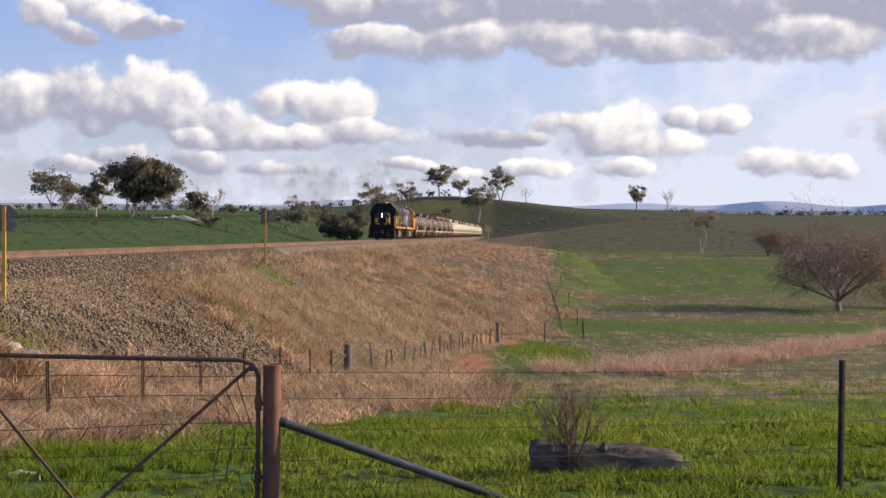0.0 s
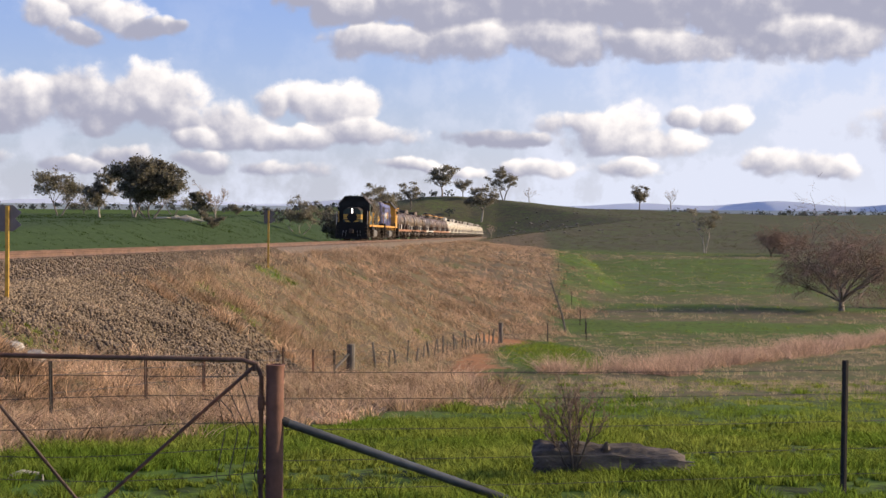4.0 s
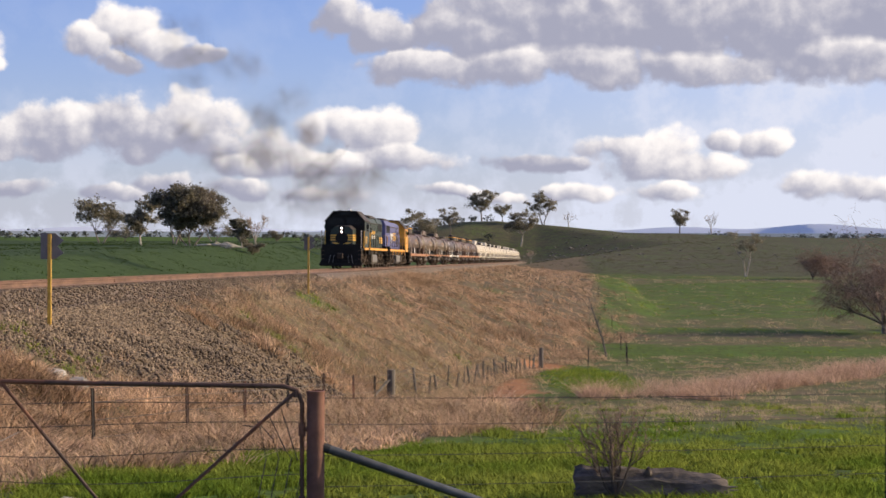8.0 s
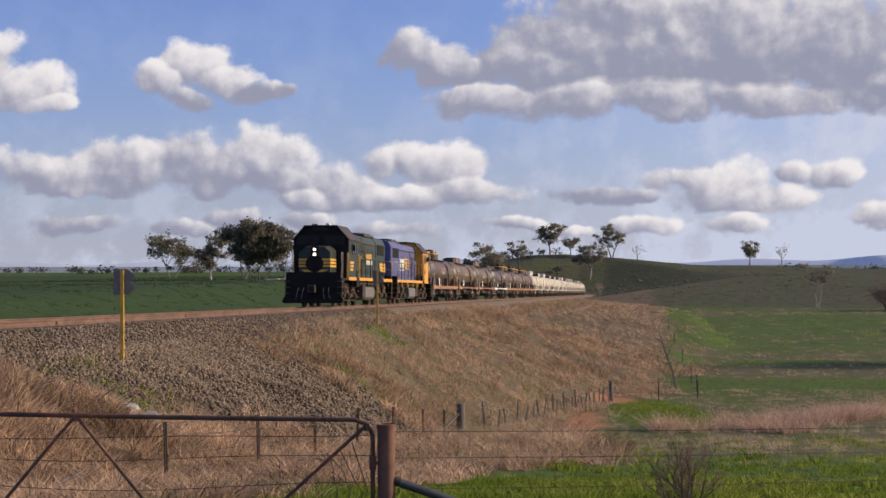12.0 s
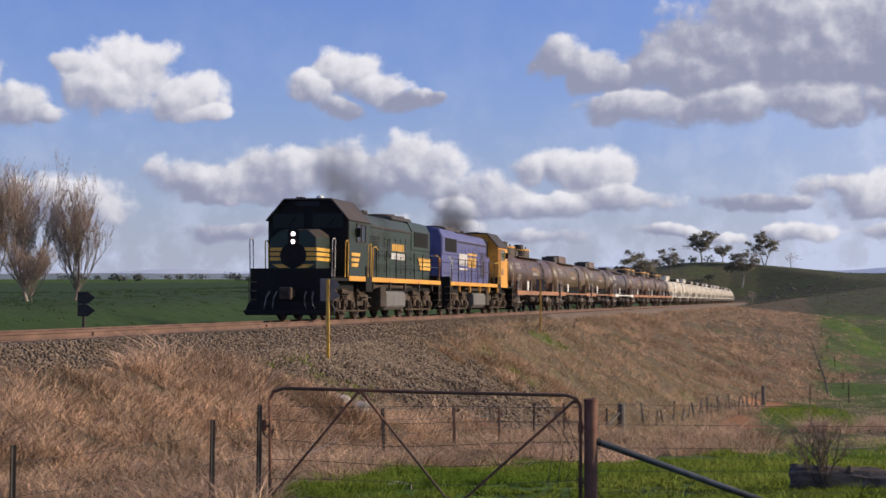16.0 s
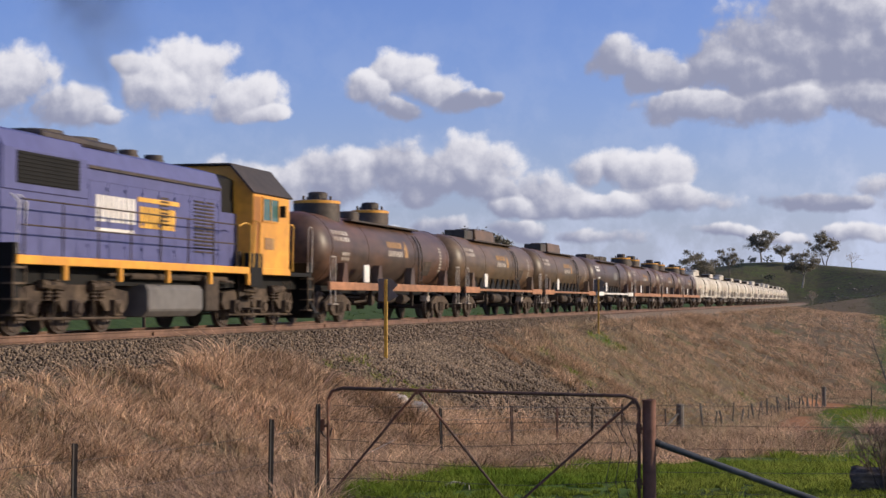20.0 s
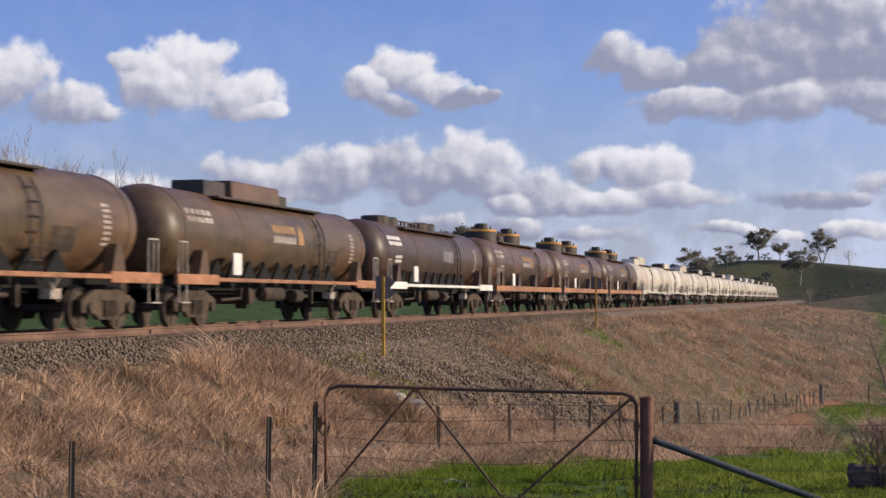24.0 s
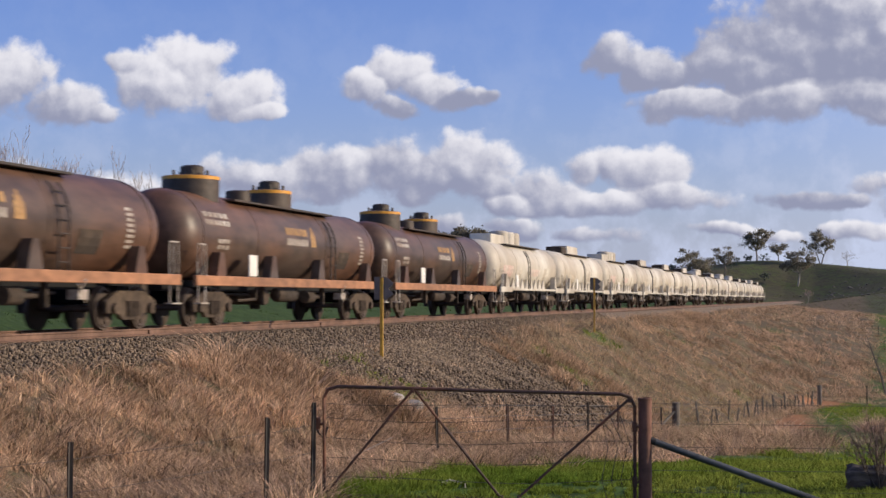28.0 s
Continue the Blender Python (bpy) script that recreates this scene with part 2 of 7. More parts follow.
# ---- materials ----
def surface(name, base, rough=0.8, metal=0.0, var=0.25, scale=6.0, second=None, patch=0.5, bump=0.2, bump_scale=None, per_object=0.0, spec=0.4, stretch=(1, 1, 1), island=0.0, space="Object"):
    """A surface of two scales of variation: grain, and patches of a second colour."""
    m = bpy.data.materials.new(name)
    m.use_nodes = True
    nt = m.node_tree
    N, L = nt.nodes, nt.links
    b = N["Principled BSDF"]
    b.inputs["Roughness"].default_value, b.inputs["Metallic"].default_value = rough, metal
    b.inputs["Specular IOR Level"].default_value = spec
    tc = N.new("ShaderNodeTexCoord")
    mp = N.new("ShaderNodeMapping")
    mp.inputs["Scale"].default_value = stretch
    L.new(tc.outputs[space], mp.inputs[0])
    n1, n2 = N.new("ShaderNodeTexNoise"), N.new("ShaderNodeTexNoise")
    n1.inputs["Scale"].default_value, n1.inputs["Detail"].default_value = scale, 5
    n2.inputs["Scale"].default_value, n2.inputs["Detail"].default_value = scale * 0.13, 4
    L.new(mp.outputs[0], n1.inputs[0]), L.new(mp.outputs[0], n2.inputs[0])
    second = second or tuple(c * 0.6 for c in base)
    ramp = N.new("ShaderNodeMapRange")
    ramp.inputs[1].default_value, ramp.inputs[2].default_value = patch - 0.12, patch + 0.14
    L.new(n2.outputs[0], ramp.inputs[0])
    mix = N.new("ShaderNodeMix")
    mix.data_type = "RGBA"
    mix.inputs[6].default_value, mix.inputs[7].default_value = (*base, 1), (*second, 1)
    L.new(ramp.outputs[0], mix.inputs[0])
    hsv = N.new("ShaderNodeHueSaturation")
    mr = N.new("ShaderNodeMapRange")
    mr.inputs[3].default_value, mr.inputs[4].default_value = 1 - var, 1 + var
    mr.inputs[1].default_value, mr.inputs[2].default_value = 0.3, 0.7
    L.new(n1.outputs[0], mr.inputs[0])
    val = mr.outputs[0]
    for amount, node, socket in ((per_object, "ShaderNodeObjectInfo", "Random"), (island, "ShaderNodeNewGeometry", "Random Per Island")):
        if amount:
            o, r2, mul = N.new(node), N.new("ShaderNodeMapRange"), N.new("ShaderNodeMath")
            r2.inputs[3].default_value, r2.inputs[4].default_value = 1 - amount, 1 + amount
            L.new(o.outputs[socket], r2.inputs[0])
            mul.operation = "MULTIPLY"
            L.new(val, mul.inputs[0]), L.new(r2.outputs[0], mul.inputs[1])
            val = mul.outputs[0]
    L.new(val, hsv.inputs["Value"])
    L.new(mix.outputs[2], hsv.inputs["Color"])
    L.new(hsv.outputs[0], b.inputs["Base Color"])
    if bump:
        bp, nb = N.new("ShaderNodeBump"), N.new("ShaderNodeTexNoise")
        nb.inputs["Scale"].default_value, nb.inputs["Detail"].default_value = bump_scale or scale * 3, 4
        L.new(mp.outputs[0], nb.inputs[0])
        bp.inputs["Strength"].default_value, bp.inputs["Distance"].default_value = bump, 0.02
        L.new(nb.outputs[0], bp.inputs["Height"]), L.new(bp.outputs[0], b.inputs["Normal"])
    return m


GREEN_PAINT = surface("green_paint", (0.021, 0.037, 0.027), 0.5, var=0.2, scale=3, second=(0.014, 0.024, 0.018), bump=0.05)
BLUE_PAINT = surface("blue_paint", (0.08, 0.085, 0.215), 0.5, var=0.12, scale=3, second=(0.09, 0.095, 0.22), bump=0.05)
YELLOW_PAINT = surface("yellow_paint", (0.75, 0.36, 0.04), 0.45, var=0.12, scale=5, second=(0.55, 0.26, 0.04), bump=0.05)
BLACK_PAINT = surface("black_paint", (0.010, 0.0095, 0.009), 0.7, spec=0.2, var=0.2, scale=5, bump=0.05)
UNDER_GREY = surface("underframe_grime", (0.04, 0.033, 0.028), 0.8, spec=0.2, var=0.4, scale=6, second=(0.075, 0.055, 0.04), bump=0.3)
TANK_BROWN = surface("weathered_brown_tank", (0.112, 0.053, 0.029), 0.45, var=0.4, scale=3, second=(0.058, 0.041, 0.032), patch=0.52, bump=0.06, per_object=0.12, stretch=(1, 0.35, 1))
TANK_WHITE = surface("dirty_white_tank", (0.55, 0.52, 0.45), 0.55, var=0.1, scale=2.5, second=(0.38, 0.33, 0.26), patch=0.5, bump=0.05, per_object=0.1)
RUST_STEEL = surface("rusted_steel", (0.16, 0.075, 0.045), 0.75, var=0.35, scale=14, second=(0.09, 0.05, 0.035), bump=0.35)
RAIL_STEEL = surface("rail_steel", (0.20, 0.12, 0.085), 0.6, metal=0.3, var=0.2, scale=8, bump=0.15)
BALLAST = surface("ballast_stone", (0.165, 0.122, 0.085), 0.9, var=0.35, scale=16, second=(0.13, 0.098, 0.07), bump=0.9, bump_scale=14, island=0.5)
GALV = surface("galvanised_pipe", (0.32, 0.33, 0.34), 0.45, metal=0.6, var=0.2, scale=9, bump=0.1)
WOOD_GREY = surface("grey_weathered_timber", (0.17, 0.15, 0.13), 0.9, var=0.35, scale=9, second=(0.09, 0.08, 0.07), bump=0.6, stretch=(1, 1, 0.15))


# ---- mesh helpers ----
class Shape:
    """Plain lists of corners and faces, gathered into one mesh."""

    def __init__(self):
        self.v, self.f = [], []

    def add(self, verts, faces):
        k = len(self.v)
        self.v += [tuple(p) for p in verts]
        self.f += [tuple(i + k for i in f) for f in faces]
        return self

    def box(self, x0, x1, y0, y1, z0, z1):
        v = [(x, y, z) for z in (z0, z1) for y in (y0, y1) for x in (x0, x1)]
        return self.add(v, [(0, 2, 3, 1), (4, 5, 7, 6), (0, 1, 5, 4), (1, 3, 7, 5), (3, 2, 6, 7), (2, 0, 4, 6)])

    def tube(self, a, b, r, n=8, r2=None, caps=True):
        a, b = Vector(a), Vector(b)
        q = (b - a).to_track_quat("Z", "Y")
        r2 = r if r2 is None else r2
        ring = [q @ Vector((math.cos(math.tau * i / n), math.sin(math.tau * i / n), 0)) for i in range(n)]
        v = [a + p * r for p in ring] + [b + p * r2 for p in ring]
        f = [(i, (i + 1) % n, n + (i + 1) % n, n + i) for i in range(n)]
        if caps:
            f += [tuple(range(n - 1, -1, -1)), tuple(range(n, 2 * n))]
        return self.add(v, f)

    def path(self, pts, r, n=8):
        """A bent tube through the points."""
        pts = [Vector(p) for p in pts]
        rings = []
        for i, p in enumerate(pts):
            d = (pts[min(i + 1, len(pts) - 1)] - pts[max(i - 1, 0)]).normalized()
            q = d.to_track_quat("Z", "Y")
            rr = r[i] if isinstance(r, (list, tuple)) else r
            rings.append([p + q @ Vector((math.cos(math.tau * k / n) * rr, math.sin(math.tau * k / n) * rr, 0)) for k in range(n)])
        v = [p for ring in rings for p in ring]
        f = [(i * n + k, i * n + (k + 1) % n, (i + 1) * n + (k + 1) % n, (i + 1) * n + k) for i in range(len(pts) - 1) for k in range(n)]
        f += [tuple(range(n - 1, -1, -1)), tuple(range(len(v) - n, len(v)))]
        return self.add(v, f)

    def prism(self, outline, y0, y1):
        """An outline of (x, z), drawn out along y."""
        n = len(outline)
        v = [(x, y0, z) for x, z in outline] + [(x, y1, z) for x, z in outline]
        return self.add(v, [tuple(range(n)), tuple(range(2 * n - 1, n - 1, -1))] + [(i, n + i, n + (i + 1) % n, (i + 1) % n) for i in range(n)])

    def prism_x(self, outline, x0, x1):
        """An outline of (y, z), drawn out along x."""
        n = len(outline)
        v = [(x0, y, z) for y, z in outline] + [(x1, y, z) for y, z in outline]
        return self.add(v, [tuple(range(n - 1, -1, -1)), tuple(range(n, 2 * n))] + [(i, (i + 1) % n, n + (i + 1) % n, n + i) for i in range(n)])

    def lathe_y(self, profile, x, z, n=28):
        """Rings of (y, radius) about an axis along y at x, z."""
        v, f = [], []
        for y, r in profile:
            v += [(x + r * math.sin(math.tau * k / n), y, z + r * math.cos(math.tau * k / n)) for k in range(n)]
        m = len(profile)
        for i in range(m - 1):
            f += [(i * n + k, i * n + (k + 1) % n, (i + 1) * n + (k + 1) % n, (i + 1) * n + k) for k in range(n)]
        f += [tuple(range(n - 1, -1, -1)), tuple(range((m - 1) * n, m * n))]
        return self.add(v, f)

    def lathe_z(self, profile, x, y, n=16):
        v, f = [], []
        for z, r in profile:
            v += [(x + r * math.cos(math.tau * k / n), y + r * math.sin(math.tau * k / n), z) for k in range(n)]
        m = len(profile)
        for i in range(m - 1):
            f += [(i * n + k, i * n + (k + 1) % n, (i + 1) * n + (k + 1) % n, (i + 1) * n + k) for k in range(n)]
        f += [tuple(range(n - 1, -1, -1)), tuple(range((m - 1) * n, m * n))]
        return self.add(v, f)

    def mesh(self, name, mat, smooth=False, bevel=0.0, angle=35):
        me = bpy.data.meshes.new(name)
        me.from_pydata(self.v, [], self.f)
        bm = bmesh.new()
        bm.from_mesh(me)
        bmesh.ops.recalc_face_normals(bm, faces=bm.faces)
        if bevel:
            edges = [e for e in bm.edges if e.is_manifold and e.calc_face_angle(0) > 0.6]
            bmesh.ops.bevel(bm, geom=edges, offset=bevel, segments=1, affect="EDGES", clamp_overlap=True)
        for f in bm.faces:
            f.smooth = smooth
        if smooth:
            for e in bm.edges:
                e.smooth = not (e.is_manifold and e.calc_face_angle(0) > radians(angle))
        bm.to_mesh(me)
        bm.free()
        me.materials.append(mat)
        return me


def thing(name, shape_or_mesh, mat=None, label="", category="", group="", kind="", **kw):
    me = shape_or_mesh.mesh(name, mat, **kw) if isinstance(shape_or_mesh, Shape) else shape_or_mesh
    return tagged(new(name, me), label, category, group, kind)


def part(name, shape_or_mesh, mat, parent, label="", **kw):
    me = shape_or_mesh.mesh(name, mat, **kw) if isinstance(shape_or_mesh, Shape) else shape_or_mesh
    ob = new(name, me)
    ob.parent = parent
    return tagged(ob, label)


def raw_mesh(name, verts, faces, mat, smooth=False):
    """A large mesh straight from arrays of corners and of faces of one size."""
    me = bpy.data.meshes.new(name)
    me.vertices.add(len(verts))
    me.vertices.foreach_set("co", np.asarray(verts, np.float32).ravel())
    faces = np.asarray(faces, np.int32)
    n, k = faces.shape
    me.loops.add(n * k)
    me.loops.foreach_set("vertex_index", faces.ravel())
    me.polygons.add(n)
    me.polygons.foreach_set("loop_start", np.arange(0, n * k, k, dtype=np.int32))
    me.polygons.foreach_set("loop_total", np.full(n, k, np.int32))
    if smooth:
        me.polygons.foreach_set("use_smooth", np.ones(n, bool))
    me.update(calc_edges=True)
    me.materials.append(mat)
    return me


# ---- the land ----
def wave(x, y, s, seed=0.0):
    """A smooth unevenness, about -1 to 1, with a period of some s metres."""
    a, b = x / s + seed, y / s - seed * 1.7
    return (np.sin(2.1 * a + 1.3 * np.sin(1.7 * b)) + np.sin(2.6 * b + 1.1 * np.sin(2.3 * a + 1.0)) + 0.6 * np.sin(4.3 * a - 3.7 * b + seed)) / 2.6


def land_z(x, y):
    """The height of the ground, on arrays."""
    x, y = np.asarray(x, float), np.asarray(y, float)
    d = x - (TRACK_X + TRACK_K * y)
    zr = rail_z(np.clip(y, -200, 620))
    # the valley on the gate's side
    g = np.interp(y, [-300, -20, 4, 10, 16.8, 20, 29, 38, 47, 65, 107, 160, 250, 330, 4000], [0.5, 0.2, -0.05, -0.3, -0.46, -0.6, -1.36, -2.05, -2.75, -4.3, -5.9, -6.8, -7.2, -6.4, -6.4])
    crest = np.interp(x, [-160, -70, -38, -12, 0, 22, 50, 110, 400], [0.6, 0.8, 3.4, 7.0, 7.3, 5.2, 2.6, 1.2, 1.6])
    up = np.clip((y - 332) / 300, 0, 1) ** 1.15
    over = np.clip((y - 660) / 500, 0, 1)
    hill = (-6.4 * (1 - up) + crest * up) * (1 - over) - 6.0 * over
    g = np.where(y > 332, hill, g)
    g = g + wave(x, y, 60, 3.0) * np.interp(y, [20, 120, 300], [0, 0.25, 0.6]) + wave(x, y, 9, 1.0) * 0.05 + (wave(x, y, 1.7, 3.0) * 0.035 + wave(x, y, 0.9, 5.0) * 0.02) * ((y > 10) & (y < 75)) + wave(x, y, 14, 8.0) * 0.25 * (y > 340)
    # the field beyond the track
    rise = np.minimum(3.7 * np.clip(y / 240, 0.3, 1.3) + 0.85, 0.28 * np.maximum(-d - 9.5, 0))
    f = np.minimum(zr - 1.6 + rise, 1.9 + 0.5 * wave(x, y, 120, 5.0)) + 0.15 * wave(x, y, 30, 2.0) * np.clip((-d - 8) / 20, 0, 1)
    far = np.clip((y - 420) / 200, 0, 1)
    f = f * (1 - far) + np.maximum(np.minimum(f, 1.0), hill) * far
    z = np.where(d > 0, g, f)
    # the formation and its banks
    top = zr - 0.62
    lean = np.interp(y, [20, 40, 62, 110, 180, 250, 400], [2.6, 1.9, 1.45, 2.3, 5.0, 9.0, 12.0])
    bank = top - np.maximum(np.abs(d) - 3.1, 0) / np.where(d > 0, lean, 1.6)
    bank = bank + wave(x, y, 3.1, 2.0) * 0.2 * np.clip((np.abs(d) - 3.4) / 3, 0, 1) + (wave(x, y, 1.5, 6.0) * 0.2 + wave(x, y, 0.8, 1.0) * 0.08) * np.clip((d - 3.6) / 2, 0, 1)
    bank = np.where((y > -250) & (y < 700), bank, -99)
    # the hill comes down to the track in a gentle slope
    gap = np.clip((np.abs(d) - 5) / 95, 0, 1)
    free = np.clip((y - 548) / 84, 0, 2) ** 1.3 * 17 + np.where(d > 0, 0, np.clip((470 - y) / 60, 0, 1) * 9)
    z = np.where((y > 330) & (y < 720), np.minimum(z, top + gap * 14 + free), z)
    z = np.maximum(z, np.where(d > 26, -99, bank))
    cut = (np.abs(d) < 3.3) & (y > -250) & (y < 548)
    return np.where(cut, np.minimum(z, top), z)


def spread(points):
    """Grid lines: (from, to, step) runs."""
    out = []
    for a, b, s in points:
        out += list(np.arange(a, b, s))
    return np.array(sorted(set(np.round(out, 3))))


def cover_of(x, y):
    """How far the ground is dry grass, gravel, bare red earth, or hill pasture: four weights."""
    d = x - (TRACK_X + TRACK_K * y)
    n = wave(x, y, 2.3, 4.0) * 0.6 + wave(x, y, 0.9, 6.0) * 0.4
    soft = lambda v, w: np.clip(v / w + 0.5, 0, 1)
    wide = np.interp(y, [20, 62, 75, 110, 180, 260], [10.5, 11.2, 13.0, 17.5, 20, 20])
    bank = soft(d - np.interp(y, [50, 75], [2.8, 2.2]), 0.6) * soft(wide - d + n * 1.2, 2.0)
    edge = np.interp(x, [-7.5, -5.4, -4.3, -2.2, -0.2, 2.2, 6, 10, 16], [18.2, 21.0, 26, 31, 36, 39, 41, 41, 40])
    near_green = soft(edge - y + n * (1.0 + 0.08 * y), 1.5 + 0.14 * y) * soft(x + 5.7 + n * 0.5, 0.8)
    yy = y + 5 * wave(x, y, 34, 1.0) + 2.2 * wave(x, y, 9, 4.0) - 0.12 * (x - 10)
    band = np.interp(yy, [36, 44, 60, 66, 70, 84, 93, 97, 110, 113, 122, 126, 141, 144, 152, 156, 172, 177, 194, 198, 205, 210, 288, 296, 306, 316, 334],
                     [0.45, 0.6, 0.75, 0.6, 0.6, 0.7, 0.6, 0.4, 0.35, 0.0, 0.0, 0.7, 0.7, 0.1, 0.1, 0.6, 0.5, 0.05, 0.05, 0.35, 0.3, 0.03, 0.05, 0.55, 0.6, 0.2, 0.0])
    band = np.clip(band + (0.55 * n + 0.25 * wave(x, y, 3.3, 2.0)) * (band > 0.02), 0, 1)
    lush = soft(1 - ((x - 4.6) / 2.6) ** 2 - ((y - 84) / 16) ** 2 + n * 0.4, 0.5)
    band = band * (1 - lush)
    bank = bank * soft(500 - y + 30 * n, 80)
    dry = np.maximum(bank * (1 - lush), band)
    dry = np.where(d > 0, np.where(near_green > 0.01, dry * (1 - near_green), dry), 0.0)
    dry = np.where((d > 0) & (y < 46) & (x < 1) & (near_green < 0.5), np.maximum(dry, 0.8), dry)
    green_spots = soft(wave(x, y, 5.5, 9.0) - 0.62, 0.3) * (d < 11) * (y > 24)
    dry = dry * (1 - 0.7 * green_spots * (d > 3.4))
    gravel = soft(np.interp(y, [25, 38, 55, 70], [2.9, 3.6, 3.7, 2.5]) + n * 0.5 - np.abs(d), 0.8)
    spill = soft(1 - ((y - 43 - 1.6 * (d - 3)) / 10) ** 2 - ((d - 4.0) / 5.2) ** 2 + n * 0.7, 0.7) * (d > 0)
    gravel = np.maximum(gravel, spill) * (y < 556)
    earth = soft(1 - ((x - 0.6 - (y - 72) * 0.05 - 0.5 * n) / 1.1) ** 2 - ((y - 74) / 11) ** 2 + n * 0.9, 0.6)
    earth = np.maximum(earth, soft(1 - ((x - 2.9) / 1.5) ** 2 - ((y - 99) / 4) ** 2 + n * 0.4, 0.5))
    hill = np.where(d > 5, soft(y - 335, 14), soft(y - 470, 60) * soft(x + 45, 20)) * soft(780 - y, 60)
    field = (d < -4) * soft(430 - y, 80)
    return np.clip(dry, 0, 1), np.clip(gravel, 0, 1) * (d > -9), np.clip(earth, 0, 1), np.clip(hill, 0, 1), field * 1.0


def lay_ground(mat):
    xs = spread([(-4200, -600, 300), (-600, -120, 30), (-120, -40, 5), (-40, -20, 1.5), (-20, 14, 0.4), (14, 40, 1.5), (40, 160, 5), (160, 700, 30), (700, 4300, 300)])
    ys = spread([(-600, -60, 40), (-60, 0, 4), (0, 70, 0.5), (70, 140, 1.2), (140, 500, 4), (500, 760, 6), (760, 900, 25), (900, 4800, 250)])
    X, Y = np.meshgrid(xs, ys)
    Z = land_z(X, Y)
    v = np.stack([X, Y, Z], -1).reshape(-1, 3)
    nx, ny = len(xs), len(ys)
    i = (np.arange(ny - 1)[:, None] * nx + np.arange(nx - 1)[None]).ravel()
    f = np.stack([i, i + 1, i + 1 + nx, i + nx], -1)
    me = raw_mesh("ground", v, f, mat, True)
    for name, w in zip(("dry", "gravel", "earth", "hill", "field"), cover_of(X, Y)):
        me.attributes.new(name, "FLOAT", "POINT").data.foreach_set("value", np.ascontiguousarray(w.ravel(), np.float32))
    return tagged(new("ground", me), "rolling grazing land with green pasture and dry grass", "ground", kind="structure")


def ground_material():
    """Pasture, dry grass, gravel and bare earth by where they lie on the land."""
    m = bpy.data.materials.new("grazing_land")
    m.use_nodes = True
    nt = m.node_tree
    N, L = nt.nodes, nt.links
    b = N["Principled BSDF"]
    b.inputs["Roughness"].default_value, b.inputs["Specular IOR Level"].default_value = 0.95, 0.15
    tc = N.new("ShaderNodeTexCoord")

    def grain(scale, detail=5.0):
        n = N.new("ShaderNodeTexNoise")
        n.inputs["Scale"].default_value, n.inputs["Detail"].default_value = scale, detail
        L.new(tc.outputs["Object"], n.inputs["Vector"])
        return n.outputs[0]

    def sharpen(v, lo, hi):
        r = N.new("ShaderNodeMapRange")
        r.inputs[1].default_value, r.inputs[2].default_value = lo, hi
        L.new(v, r.inputs[0])
        return r.outputs[0]

    def mix(fac, a, c):
        n = N.new("ShaderNodeMix")
        n.data_type = "RGBA"
        L.new(fac, n.inputs[0])
        for i, q in ((6, a), (7, c)):
            if isinstance(q, tuple):
                n.inputs[i].default_value = (*q, 1)
            else:
                L.new(q, n.inputs[i])
        return n.outputs[2]

    def weight(name):
        n = N.new("ShaderNodeAttribute")
        n.attribute_name = name
        return n.outputs["Fac"]

    fine, mid, broad = sharpen(grain(9.0), 0.38, 0.62), sharpen(grain(1.3), 0.40, 0.60), sharpen(grain(0.09), 0.38, 0.62)
    stones, tuft_gap, clump = sharpen(grain(17.0, 2.0), 0.35, 0.65), sharpen(grain(2.6, 6.0), 0.50, 0.60), sharpen(grain(0.5, 6.0), 0.47, 0.60)
    green = mix(broad, mix(mid, (0.042, 0.078, 0.009), (0.070, 0.125, 0.013)), (0.082, 0.122, 0.016))
    # dark spots in the green carry the shade of gaps in the grass
    green = mix(tuft_gap, green, (0.022, 0.034, 0.008))
    green = mix(clump, green, (0.07, 0.125, 0.018))
    # dry ground is coloured dark for the shade between tussocks
    dry = mix(fine, mix(mid, (0.125, 0.09, 0.06), (0.19, 0.138, 0.092)), (0.085, 0.062, 0.041))
    dry = mix(tuft_gap, dry, (0.12, 0.105, 0.055))
    stone = mix(stones, (0.06, 0.045, 0.032), (0.20, 0.15, 0.105))
    red = mix(mid, (0.36, 0.17, 0.075), (0.27, 0.14, 0.075))
    slope = mix(broad, mix(mid, (0.066, 0.066, 0.032), (0.105, 0.095, 0.052)), (0.072, 0.10, 0.028))
    field = mix(mid, (0.030, 0.055, 0.016), (0.042, 0.072, 0.021))
    slope = mix(clump, slope, (0.058, 0.053, 0.034))
    slope = mix(tuft_gap, slope, (0.045, 0.042, 0.03))
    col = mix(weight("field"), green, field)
    col = mix(weight("hill"), col, slope)
    col = mix(weight("dry"), col, dry)
    col = mix(weight("earth"), col, red)
    col = mix(weight("gravel"), col, stone)
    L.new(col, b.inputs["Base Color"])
    bp = N.new("ShaderNodeBump")
    bp.inputs["Strength"].default_value, bp.inputs["Distance"].default_value = 0.8, 0.12
    L.new(grain(3.0, 8.0), bp.inputs["Height"]), L.new(bp.outputs[0], b.inputs["Normal"])
    return m


ground = lay_ground(ground_material())


